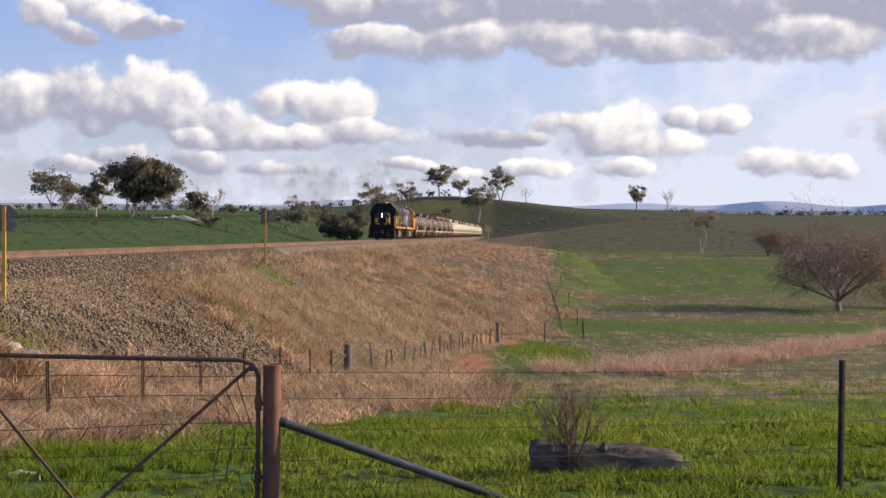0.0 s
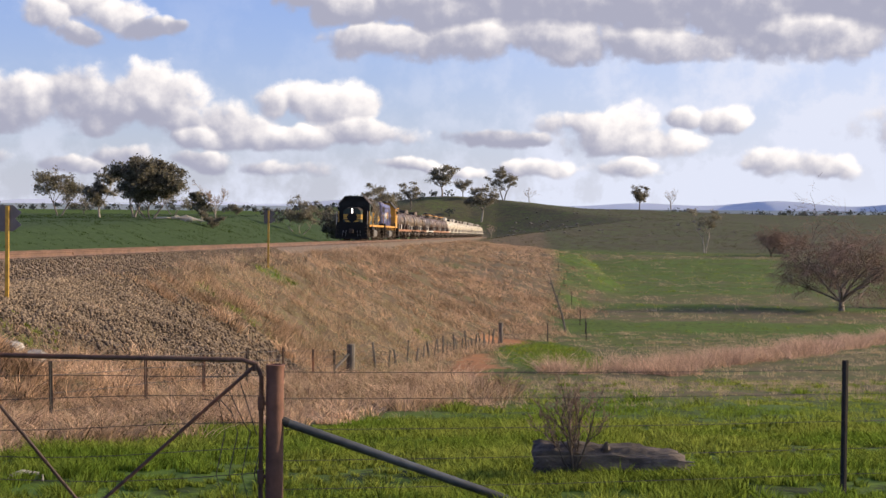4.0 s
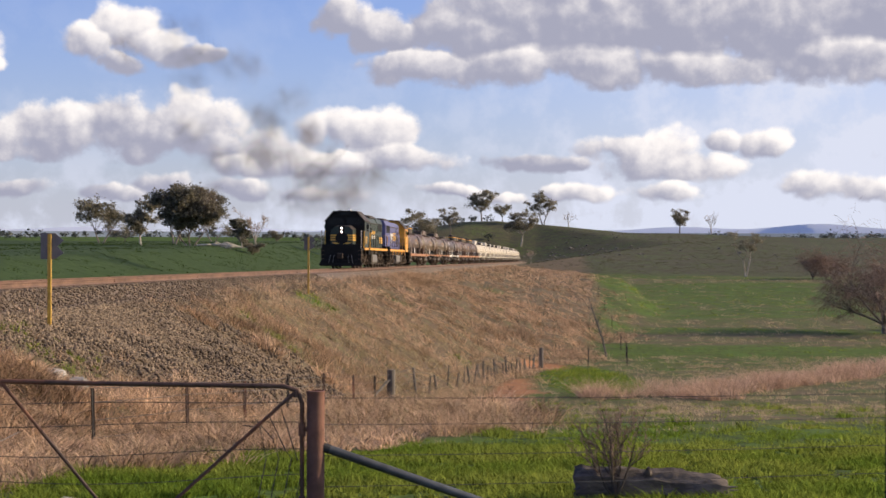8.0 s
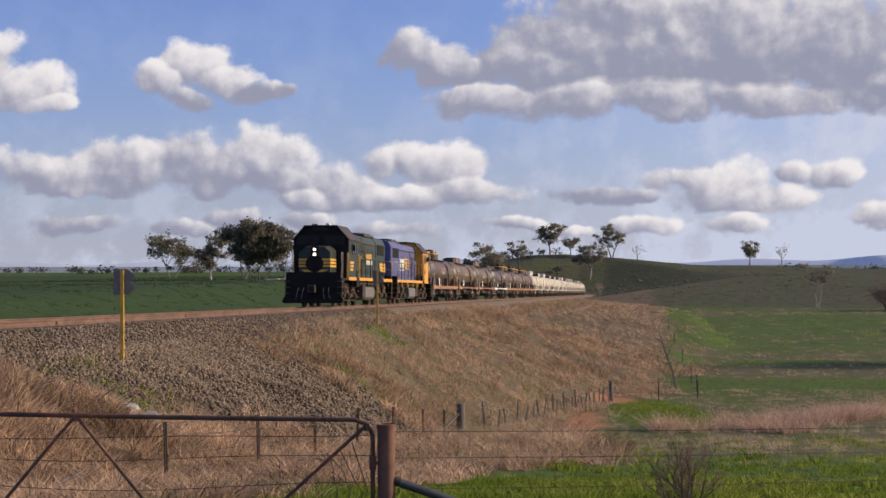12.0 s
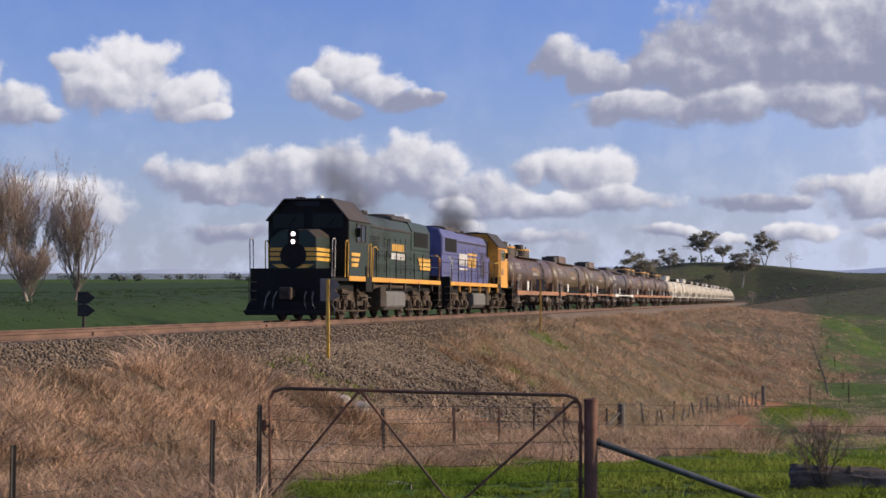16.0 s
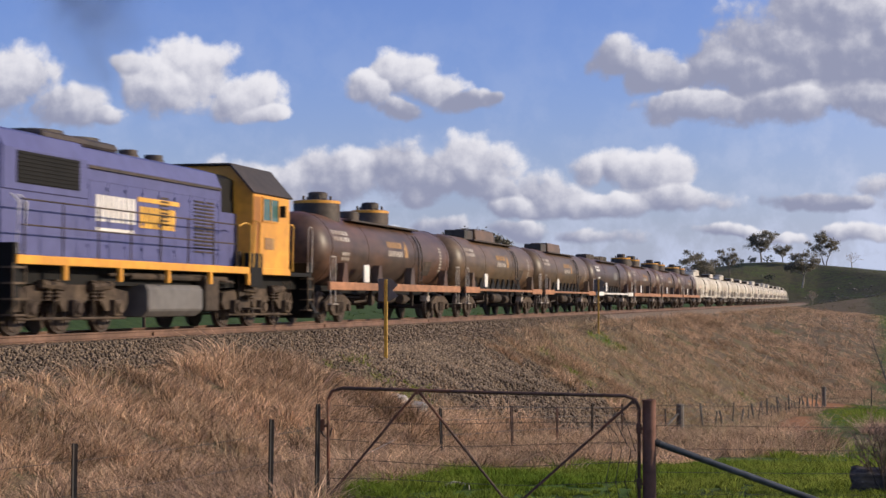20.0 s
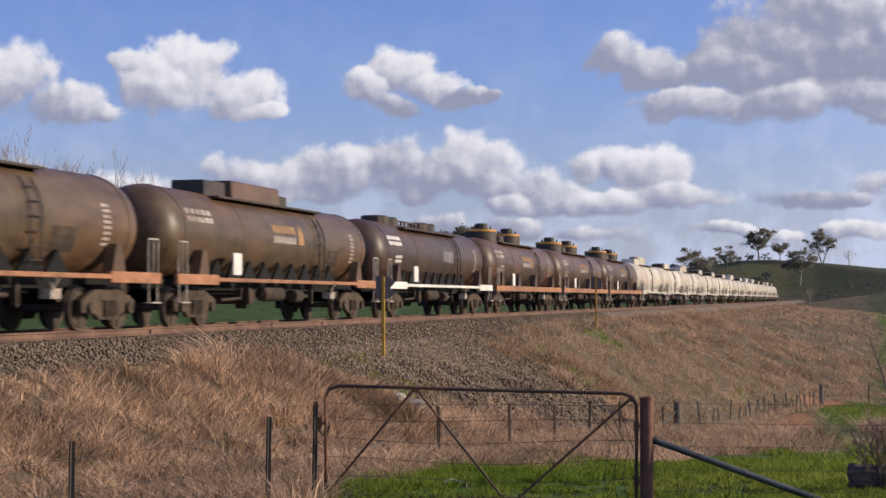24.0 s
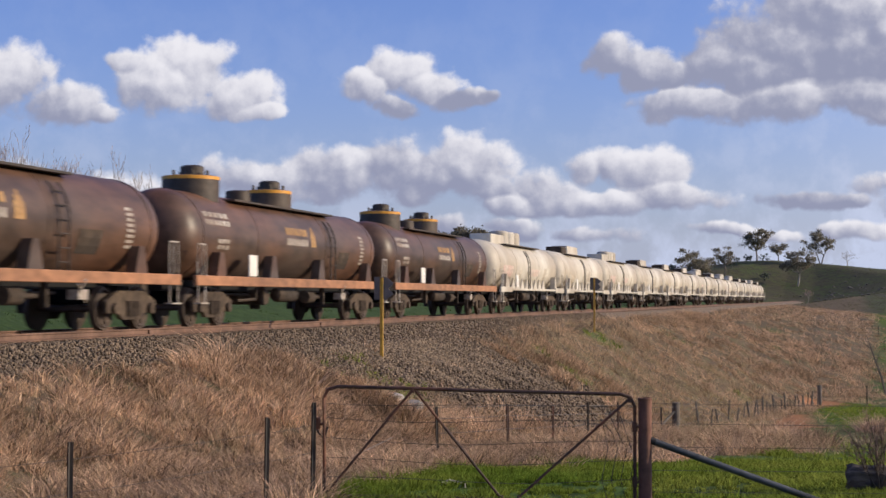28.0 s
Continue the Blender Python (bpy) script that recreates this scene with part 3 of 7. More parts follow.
def lay_track():
    y0, y1 = -120.0, 578.0
    for side in (-1, 1):
        s = Shape()
        o = [(-0.075, -0.16), (0.075, -0.16), (0.075, -0.14), (0.012, -0.12), (0.012, -0.045), (0.036, -0.03), (0.036, 0), (-0.036, 0), (-0.036, -0.03), (-0.012, -0.045), (-0.012, -0.12), (-0.075, -0.14)]
        ys = np.linspace(y0, y1, 2)
        v = [(track_x(y) + side * 0.755 + a, y, rail_z(y) + b) for y in ys for a, b in o]
        n = len(o)
        s.add(v, [(i, (i + 1) % n, n + (i + 1) % n, n + i) for i in range(n)])
        e = thing("rail", s, RAIL_STEEL, "rusty steel rail with a worn running top", "rail", "rails of the track")
        for k in range(16):
            y = 6 + 12.2 * k + side * 1.5
            x, z = track_x(y) + side * 0.755, rail_z(y)
            for off in (-0.042, 0.018):
                part("fishplate", Shape().box(x + off, x + off + 0.024, y - 0.32, y + 0.32, z - 0.125, z - 0.04), RAIL_STEEL, e)
    # ballast bed
    prof = [(-3.1, -0.75), (-2.1, -0.36), (-1.75, -0.20), (1.75, -0.20), (2.1, -0.36), (3.3, -0.80)]
    ys = np.concatenate([np.arange(-120, 140, 2.0), np.arange(140, 579, 10.0)])
    v, f = [], []
    for y in ys:
        v += [(track_x(y) + a, y, rail_z(y) + b) for a, b in prof]
    n = len(prof)
    for i in range(len(ys) - 1):
        f += [(i * n + k, i * n + k + 1, (i + 1) * n + k + 1, (i + 1) * n + k) for k in range(n - 1)]
    me = raw_mesh("ballast_bed", v, f, BALLAST)
    tagged(new("ballast_bed", me), "grey brown crushed stone ballast bed", "ballast", kind="structure")


lay_track()


# ---- the train ----
LOCO, WAGON = 18.0, 17.0
GAP = 0.55                            # between the two locomotives and behind them
train = []

GLASS = surface("dark_window_glass", (0.012, 0.014, 0.016), 0.12, var=0.1, scale=2, bump=0, spec=0.12)
GREEN_GLASS = surface("green_tinted_glass", (0.06, 0.13, 0.11), 0.15, var=0.1, scale=2, bump=0, spec=0.6)
STRIPE = surface("stripe_yellow", (0.80, 0.45, 0.07), 0.5, var=0.15, scale=8, bump=0.03)
WHITE_PAINT = surface("white_paint", (0.74, 0.72, 0.68), 0.5, var=0.1, scale=8, second=(0.6, 0.57, 0.52), bump=0.03)
FADED_WHITE = surface("faded_white_lettering", (0.42, 0.385, 0.34), 0.6, var=0.35, scale=9, second=(0.24, 0.19, 0.15), bump=0.03)
FADED_GOLD = surface("faded_gold_lettering", (0.40, 0.24, 0.085), 0.6, var=0.35, scale=9, second=(0.24, 0.135, 0.06), bump=0.03)
ROOF_BROWN = surface("sooty_roof", (0.035, 0.028, 0.024), 0.65, var=0.3, scale=4, second=(0.06, 0.042, 0.032), bump=0.1)
TANK_GREY = surface("grey_fuel_tank", (0.15, 0.145, 0.14), 0.6, var=0.2, scale=3, second=(0.10, 0.09, 0.085), bump=0.1)
BOGIE = surface("dusty_bogie_steel", (0.105, 0.078, 0.055), 0.85, spec=0.2, var=0.45, scale=7, second=(0.04, 0.03, 0.025), bump=0.3)
WHEEL = surface("wheel_steel", (0.085, 0.062, 0.048), 0.6, metal=0.2, var=0.3, scale=6, bump=0.15)
SILL_ORANGE = surface("rusty_orange_sill", (0.36, 0.17, 0.085), 0.7, var=0.3, scale=5, second=(0.22, 0.11, 0.06), bump=0.15, stretch=(1, 0.4, 1))
DOME_DARK = surface("sooty_dome", (0.04, 0.035, 0.03), 0.6, var=0.35, scale=5, second=(0.075, 0.05, 0.035), bump=0.15)
DARK_TANK = surface("sooty_brown_tank", (0.085, 0.042, 0.026), 0.45, var=0.35, scale=3, second=(0.05, 0.038, 0.032), patch=0.5, bump=0.06, stretch=(1, 0.35, 1))
OLIVE_TANK = surface("olive_brown_tank", (0.118, 0.066, 0.034), 0.45, var=0.35, scale=3, second=(0.078, 0.056, 0.034), patch=0.5, bump=0.06, per_object=0.1, stretch=(1, 0.35, 1))


PINK_STAIN = surface("faded_pink_paint", (0.50, 0.36, 0.31), 0.6, var=0.3, scale=6, second=(0.54, 0.50, 0.44), patch=0.5, bump=0.03)
DUST_STAIN = surface("brown_dust_on_white", (0.42, 0.36, 0.28), 0.7, var=0.3, scale=5, second=(0.53, 0.50, 0.43), patch=0.5, bump=0.03)


def glow(name, colour, strength):
    m = bpy.data.materials.new(name)
    m.use_nodes = True
    b = m.node_tree.nodes["Principled BSDF"]
    b.inputs["Base Color"].default_value = (0.8, 0.8, 0.75, 1)
    b.inputs["Emission Color"].default_value, b.inputs["Emission Strength"].default_value = (*colour, 1), strength
    return m


HEADLIGHT = glow("headlight_glass", (1.0, 0.88, 0.78), 5.0)


wheel_meshes = {}


def wheel_mesh(r, n):
    """Two spoked-looking disc wheels with flanges on one axle, about its own centre."""
    s = Shape()
    for side in (-1, 1):
        prof = [(0.0, r * 0.30), (0.001, r * 0.34), (0.05, r * 0.5), (0.05, r * 0.78), (0.01, r * 0.86), (0.04, r * 0.9), (0.041, r), (0.13, r), (0.135, r + 0.028), (0.165, r + 0.028), (0.166, r * 0.8)]
        v, f = [], []
        for d, rr in prof:
            x = side * (0.86 - d)
            v += [(x, rr * math.sin(math.tau * k / n), rr * math.cos(math.tau * k / n)) for k in range(n)]
        for i in range(len(prof) - 1):
            f += [(i * n + k, i * n + (k + 1) % n, (i + 1) * n + (k + 1) % n, (i + 1) * n + k) for k in range(n)]
        f += [tuple(range(n)), tuple(range((len(prof) - 1) * n, len(prof) * n))]
        s.add(v, f)
        for k in range(5):
            a = math.tau * k / 5
            c = (side * 0.815, 0.64 * r * math.sin(a), 0.64 * r * math.cos(a))
            s.tube((c[0] - 0.02, c[1], c[2]), (c[0] + 0.012, c[1], c[2]), 0.1 * r, 8)
    s.tube((-0.8, 0, 0), (0.8, 0, 0), 0.08, 8)
    return s.mesh("wheelset", WHEEL, smooth=True)


def wheelset(parent, y, r, n=20):
    if r not in wheel_meshes:
        wheel_meshes[r] = wheel_mesh(r, n)
    ob = part("wheelset", wheel_meshes[r], None, parent)
    ob.location = (0, y, r)
    ob["radius"] = r
    return ob


def loco_bogie(parent, yc):
    b = part("bogie", Shape().box(-0.9, 0.9, yc - 2.3, yc + 2.3, 0.62, 0.78), BLACK_PAINT, parent, "three-axle bogie caked in brown dust", bevel=0.02)
    for k in (-1.85, 0, 1.85):
        wheelset(b, yc + k, 0.51)
    for side in (-1, 1):
        x = side * 1.0
        o = [(-2.55, 0.62), (-2.4, 0.45), (-1.5, 0.45), (-1.25, 0.66), (-0.55, 0.66), (-0.35, 0.45), (0.35, 0.45), (0.55, 0.66), (1.25, 0.66), (1.5, 0.45), (2.4, 0.45), (2.55, 0.62), (2.5, 0.86), (1.3, 0.98), (-1.3, 0.98), (-2.5, 0.86)]
        part("side_frame", Shape().prism_x([(yc + a, z) for a, z in o], x - 0.07 * side, x + 0.08 * side), BOGIE, b)
        for k in (-1.85, 0, 1.85):
            s = Shape().box(min(x, x + 0.22 * side), max(x, x + 0.22 * side), yc + k - 0.17, yc + k + 0.17, 0.34, 0.68)
            s.tube((x + 0.2 * side, yc + k, 0.51), (x + 0.28 * side, yc + k, 0.51), 0.13, 10)
            part("axle_box", s, BOGIE, b, bevel=0.02)
        for k in (-0.95, 0.95):
            for j in (-0.17, 0.17):
                s = Shape()
                for i in range(5):
                    s.lathe_z([(0.70 + i * 0.075, 0.07), (0.735 + i * 0.075, 0.10), (0.77 + i * 0.075, 0.07)], x + 0.14 * side, yc + k + j, 8)
                part("coil_spring", s, BOGIE, b, smooth=True)
        part("brake_rigging", Shape().tube((x + 0.13 * side, yc - 2.3, 0.32), (x + 0.13 * side, yc + 2.3, 0.30), 0.03).tube((x + 0.13 * side, yc - 0.9, 0.32), (x + 0.13 * side, yc - 0.75, 0.85), 0.03).tube((x + 0.13 * side, yc + 0.9, 0.32), (x + 0.13 * side, yc + 0.75, 0.85), 0.03)
             .tube((x + 0.18 * side, yc - 1.5, 0.98), (x + 0.18 * side, yc - 0.6, 0.93), 0.09).tube((x + 0.18 * side, yc + 0.6, 0.93), (x + 0.18 * side, yc + 1.5, 0.98), 0.09), BOGIE, b)


def bars(parent, name, x, side, rows, mat, thick=0.012, label=""):
    """Flat bars on a side wall: rows of (y0, y1, z0, z1)."""
    for a, b, c, d in rows:
        ob = part(name, Shape().box(min(x, x + thick * side), max(x, x + thick * side), a, b, c, d), mat, parent, label)
    return ob


def slanted(parent, name, x, side, rows, mat):
    """Stripes with slanting ends: rows of (y0, y1, z0, z1, slant)."""
    s = Shape()
    for a, b, c, d, k in rows:
        s.prism_x([(a, d), (b, d), (b, c), (a + k, c)], x, x + 0.012 * side)
    return part(name, s, mat, parent)


def locomotive(label, hood_mat, cab_mat, flip):
    """A hood-unit diesel; u runs from its cab end. flip: the long hood leads."""
    e = tagged(new("locomotive"), label, "locomotive", "locomotives of the train")
    U = (lambda u: LOCO - u) if flip else (lambda u: u)

    def box(s, x0, x1, u0, u1, z0, z1):
        return s.box(x0, x1, min(U(u0), U(u1)), max(U(u0), U(u1)), z0, z1)

    def sec(s, outline, u0, u1):
        return s.prism(outline, min(U(u0), U(u1)), max(U(u0), U(u1)))

    def add(name, s, mat, parent=e, label="", **kw):
        return part(name, s, mat, parent, label, **kw)

    # frame, walkways, ends
    add("underframe", box(box(Shape(), -1.05, 1.05, 0.9, 17.1, 0.98, 1.38), -1.42, 1.42, 0.95, 17.05, 1.32, 1.42), BLACK_PAINT)
    for side in (-1, 1):
        x = side * 1.46
        s = Shape()
        for u0, u1 in ((2.6, 4.75), (5.6, 17.2)):
            box(s, min(x, x - 0.05 * side), max(x, x - 0.05 * side), u0, u1, 1.33, 1.50)
        add("walkway_edge", s, YELLOW_PAINT, e, "worn yellow walkway edge", bevel=0.01)
        for u in (5.75, 8.2, 10.6, 13.0, 15.4):
            s = box(Shape(), x - 0.04, x + 0.04, u - 0.06, u + 0.06, 1.05, 1.34)
            add("frame_bracket", s, YELLOW_PAINT if flip else UNDER_GREY)
    for u0, u1 in ((0.75, 0.95), (17.05, 17.25)):
        s = Shape()
        sec(s, [(-1.42, 1.72), (1.42, 1.72), (1.42, 0.62), (1.15, 0.28), (-1.15, 0.28), (-1.42, 0.62)], u0, u1)
        add("end_plate", s, BLACK_PAINT, bevel=0.015)
    s = Shape()
    sec(s, [(-1.55, 0.34), (1.55, 0.34), (1.45, 0.18), (-1.45, 0.18)], 0.35, 0.85)
    sec(s, [(-1.4, 0.62), (1.4, 0.62), (1.55, 0.30), (-1.55, 0.30)], 0.55, 0.8)
    add("pilot", s, BLACK_PAINT, bevel=0.02)
    for u0, u1 in ((0.05, 0.9), (17.1, 17.95)):
        s = Shape()
        box(s, -0.13, 0.13, u0, u1, 0.78, 1.02)
        box(s, -0.2, 0.2, u0 if u0 < 9 else u1 - 0.22, u0 + 0.22 if u0 < 9 else u1, 0.7, 1.1)
        add("coupler", s, UNDER_GREY, bevel=0.03)
    for x in (-0.5, 0.5, 0.75, -0.75):
        s = Shape()
        s.path([(x, U(0.75), 0.95), (x * 1.05, U(0.5), 0.75), (x * 1.1, U(0.48), 0.5), (x * 1.2, U(0.6), 0.35)], 0.025, 6)
        add("brake_hose", s, TANK_GREY)
    for u in (0.9, 17.1):
        for side in (-1, 1):
            s = Shape()
            for k in range(4):
                box(s, min(side * 1.2, side * 1.46), max(side * 1.2, side * 1.46), u - 0.22, u + 0.22, 0.38 + 0.29 * k, 0.42 + 0.29 * k)
            for d in (-0.22, 0.22):
                s.tube((side * 1.44, U(u + d), 0.38), (side * 1.44, U(u + d), 1.35), 0.02, 6)
            add("step_ladder", s, BOGIE)
    # nose
    nose = [(-0.8, 1.42), (0.8, 1.42), (0.8, 2.72), (0.5, 2.98), (-0.5, 2.98), (-0.8, 2.72)]
    s = Shape()
    n = len(nose)
    v = [(x, U(0.95), z) for x, z in nose] + [(x, U(2.7), z + (0.12 if z > 2.5 else 0)) for x, z in nose]
    s.add(v, [tuple(range(n)), tuple(range(2 * n - 1, n - 1, -1))] + [(i, n + i, n + (i + 1) % n, (i + 1) % n) for i in range(n)])
    nose_ob = add("nose", s, hood_mat if not flip else cab_mat, bevel=0.03)
    if not flip:
        s2 = Shape()
        s2.add([(-0.8, U(0.95), 2.725), (-0.5, U(0.95), 2.985), (0.5, U(0.95), 2.985), (0.8, U(0.95), 2.725), (-0.8, U(2.7), 2.845), (-0.5, U(2.7), 3.105), (0.5, U(2.7), 3.105), (0.8, U(2.7), 2.845)],
               [(0, 1, 5, 4), (1, 2, 6, 5), (2, 3, 7, 6)])
        s = Shape()
        for z in (1.98, 2.14, 2.30):
            box(s, -0.806, 0.806, 0.938, 2.6, z, z + 0.11)
        add("nose_stripe", s, STRIPE, nose_ob)
        add("nose_top", s2, ROOF_BROWN, nose_ob, "sooty brown nose top")
        s = Shape()
        s.add([(0.46 * math.cos(a), U(0.93), 2.15 + 0.42 * math.sin(a)) for a in np.linspace(0, math.tau, 20, endpoint=False)], [tuple(range(20))])
        s.add([(0.46 * math.cos(a), U(0.95), 2.15 + 0.42 * math.sin(a)) for a in np.linspace(0, math.tau, 20, endpoint=False)], [tuple(range(20))])
        add("emblem", s, BLACK_PAINT, nose_ob, "round black emblem")
        s = Shape()
        s.prism([(-0.72, 1.86), (0.72, 1.86), (0.5, 1.74), (-0.5, 1.74)], 0.935, 0.95)
        add("emblem_wing", s, STRIPE, nose_ob)
    for z in (2.61, 2.86):
        s = Shape()
        v = [(0.068 * math.cos(a), 0.068 * math.sin(a)) for a in np.linspace(0, math.tau, 14, endpoint=False)]
        s.add([(a, U(0.90), z + b) for a, b in v] + [(a, U(0.99), z + b) for a, b in v], [tuple(range(14)), tuple(range(27, 13, -1))] + [(i, (i + 1) % 14, 14 + (i + 1) % 14, 14 + i) for i in range(14)])
        if not flip:
            ring = [(q * math.cos(a), q * math.sin(a)) for q in (0.068, 0.10) for a in np.linspace(0, math.tau, 14, endpoint=False)]
            add("headlight_rim", Shape().add([(a, U(0.905), z + b) for a, b in ring], [(i, (i + 1) % 14, 14 + (i + 1) % 14, 14 + i) for i in range(14)]), surface_rim, e, "dark red headlight rim")
        add("headlight", s, HEADLIGHT if not flip else GLASS, e, "bright round headlight" if not flip else "unlit headlight")
    add("headlight_box", box(Shape(), -0.2, 0.2, 0.93, 1.2, 2.42, 3.03), BLACK_PAINT, bevel=0.03)
    # cab
    cab = [(-1.45, 1.42), (1.45, 1.42), (1.45, 3.42), (0.82, 4.12), (-0.82, 4.12), (-1.45, 3.42)]
    cab_ob = add("cab", sec(Shape(), [(x * 0.995, min(z, 3.425) if abs(x) > 1 else 4.08) for x, z in cab], 2.65, 5.35), cab_mat, bevel=0.02)
    roof = [(-1.49, 3.40), (-0.84, 4.14), (0.84, 4.14), (1.49, 3.40), (1.46, 3.37), (0.82, 4.09), (-0.82, 4.09), (-1.46, 3.37)]
    add("cab_roof", sec(Shape(), roof, 2.5, 5.45), ROOF_BROWN, cab_ob, "sooty dark chamfered cab roof")
    face = [(-1.4, 1.5), (1.4, 1.5), (1.4, 3.4), (0.8, 4.07), (-0.8, 4.07), (-1.4, 3.4)]
    # front plate is black to carry the shade on this sunless end
    add("cab_front", sec(Shape(), face, 2.62, 2.66), BLACK_PAINT, cab_ob, "cab front coloured black for the shade on it")
    for x0, x1 in ((-1.25, -0.15), (0.15, 1.25)):
        add("windscreen", box(Shape(), x0, x1, 2.59, 2.63, 3.12, 3.62), GLASS, cab_ob)
    for x in (-0.7, 0.7):
        s = Shape().tube((x, U(2.58), 3.15), (x + 0.25, U(2.57), 3.5), 0.012, 5)
        add("wiper", s, BLACK_PAINT, cab_ob)
    for side in (-1, 1):
        x = side * 1.445
        s = Shape()
        for a, b, c, d in ((3.55, 4.75, 3.28, 3.32), (3.55, 4.75, 2.68, 2.72), (3.55, 3.59, 2.68, 3.32), (4.71, 4.75, 2.68, 3.32), (4.13, 4.17, 2.68, 3.32)):
            box(s, min(x, x + 0.03 * side), max(x, x + 0.03 * side), a, b, c, d)
        add("window_frame", s, UNDER_GREY if not flip else YELLOW_PAINT, cab_ob)
        add("side_window", box(Shape(), min(x, x + 0.012 * side), max(x, x + 0.012 * side), 3.59, 4.71, 2.72, 3.28), GREEN_GLASS if flip else GLASS, cab_ob)
        if flip:
            # flat panel; the doorway's shade is put into its colour
            add("cab_doorway", box(Shape(), min(x, x + 0.008 * side), max(x, x + 0.008 * side), 4.85, 5.33, 1.5, 3.3), surface_door, cab_ob, "flat panel coloured dark orange for a shaded doorway")
            bars(cab_ob, "number_plate", x, side, [(U(4.2) - 0.35, U(4.2) + 0.35, 1.98, 2.28)], FADED_GOLD)
        else:
            s = Shape()
            for z, k in ((2.18, 0.0), (2.0, 0.12), (1.82, 0.24)):
                s.prism_x([(2.9, z + 0.12), (4.05 - k, z + 0.12), (3.95 - k, z), (2.9, z)], x, x + 0.012 * side)
            add("cab_stripe", s, STRIPE, cab_ob)
        for u in (0.85, 2.45):
            s = Shape().path([(side * 1.4, U(u - 0.17), 1.45), (side * 1.42, U(u - 0.17), 2.62), (side * 1.42, U(u - 0.1), 2.7), (side * 1.42, U(u + 0.1), 2.7), (side * 1.42, U(u + 0.17), 2.62), (side * 1.4, U(u + 0.17), 1.45)], 0.02, 6)
            add("nose_handrail", s, FADED_WHITE if u < 1 else STRIPE)
        s = Shape().path([(side * 1.47, U(5.0), 1.5), (side * 1.5, U(5.0), 2.62), (side * 1.5, U(5.35), 2.68), (side * 1.47, U(5.4), 1.5)], 0.02, 6)
        s.path([(side * 1.47, U(5.65), 1.5), (side * 1.5, U(5.65), 2.55), (side * 1.5, U(6.0), 2.6), (side * 1.47, U(6.4), 2.5)], 0.02, 6)
        add("grab_rail", s, STRIPE, e, "yellow grab rails by the cab steps")
        s = Shape()
        for k in range(4):
            box(s, min(side * 1.2, side * 1.46), max(side * 1.2, side * 1.46), 4.85, 5.5, 0.45 + 0.3 * k, 0.49 + 0.3 * k)
        box(s, min(side * 1.1, side * 1.15), max(side * 1.1, side * 1.15), 4.8, 5.55, 0.45, 1.9)
        add("cab_steps", s, UNDER_GREY)
    s = Shape()
    s.lathe_z([(4.12, 0.13), (4.16, 0.14), (4.24, 0.11), (4.27, 0.04)], 0.3, U(3.0), 12)
    add("beacon", s, WHITE_PAINT, cab_ob, smooth=True)
    s = Shape().tube((-0.35, U(2.9), 4.2), (-0.35, U(3.4), 4.2), 0.03, 6).tube((-0.5, U(2.9), 4.2), (-0.5, U(3.3), 4.2), 0.03, 6)
    box(s, -0.55, -0.3, 3.0, 3.1, 4.12, 4.2)
    add("air_horn", s, ROOF_BROWN, cab_ob)
    add("number_box", box(Shape(), -0.42, 0.42, 2.56, 2.64, 3.86, 4.04), GLASS, cab_ob, "dark number board over the windscreens")
    add("roof_hatch", box(Shape(), -0.3, 0.3, 4.0, 4.8, 4.13, 4.2), ROOF_BROWN, cab_ob, bevel=0.02)
    for side in (-1, 1):
        add("mirror", box(Shape(), min(side * 1.46, side * 1.62), max(side * 1.46, side * 1.62), 3.42, 3.46, 2.85, 3.15), BLACK_PAINT, cab_ob)
        # solid black block stands in for the shade of the step recess
        add("step_recess", box(Shape(), min(side * 1.30, side * 1.475), max(side * 1.30, side * 1.475), 4.76, 5.58, 1.02, 1.86), BLACK_PAINT, e, "black block standing in for the shaded step recess behind the cab")
        for k in range(3):
            add("sand_pipe", Shape().path([(side * 1.12, U(1.7 + 0.25 * k), 1.2), (side * 1.15, U(1.75 + 0.25 * k), 0.7), (side * 0.95, U(1.6 + 0.25 * k), 0.25)], 0.02, 6), BOGIE)
    # long hood
    hood = [(-1.0, 1.42), (1.0, 1.42), (1.0, 3.45), (0.85, 3.78), (0.5, 3.88), (-0.5, 3.88), (-0.85, 3.78), (-1.0, 3.45)]
    hood_ob = add("long_hood", sec(Shape(), hood, 6.4, 17.05), hood_mat, bevel=0.015)
    add("hood_neck", sec(Shape(), [(-0.98, 1.42), (0.98, 1.42), (0.98, 2.85), (-0.98, 2.85)], 5.3, 6.42), hood_mat)
    # filled solid, coloured black for the shade inside the intake recess
    add("intake_recess", sec(Shape(), [(-0.9, 2.85), (0.9, 2.85), (0.9, 3.7), (0.6, 3.84), (-0.6, 3.84), (-0.9, 3.7)], 5.34, 6.41), BLACK_PAINT, hood_ob, "black block standing in for the shaded intake recess behind the cab")
    s = Shape()
    sec(s, [(-1.03, 2.72), (1.03, 2.72), (1.03, 3.5), (0.86, 3.84), (0.5, 3.94), (-0.5, 3.94), (-0.86, 3.84), (-1.03, 3.5)], 13.6, 17.0)
    add("radiator_housing", s, hood_mat, hood_ob, bevel=0.015)
    for side in (-1, 1):
        x = side * 1.03
        add("radiator_grille", box(Shape(), min(x, x + 0.015 * side), max(x, x + 0.015 * side), 14.0, 16.5, 2.86, 3.46), BLACK_PAINT, hood_ob, "black radiator grille")
        s = Shape()
        for k in range(8):
            box(s, min(x, x + 0.03 * side), max(x, x + 0.03 * side), 14.0, 16.5, 2.88 + 0.075 * k, 2.90 + 0.075 * k)
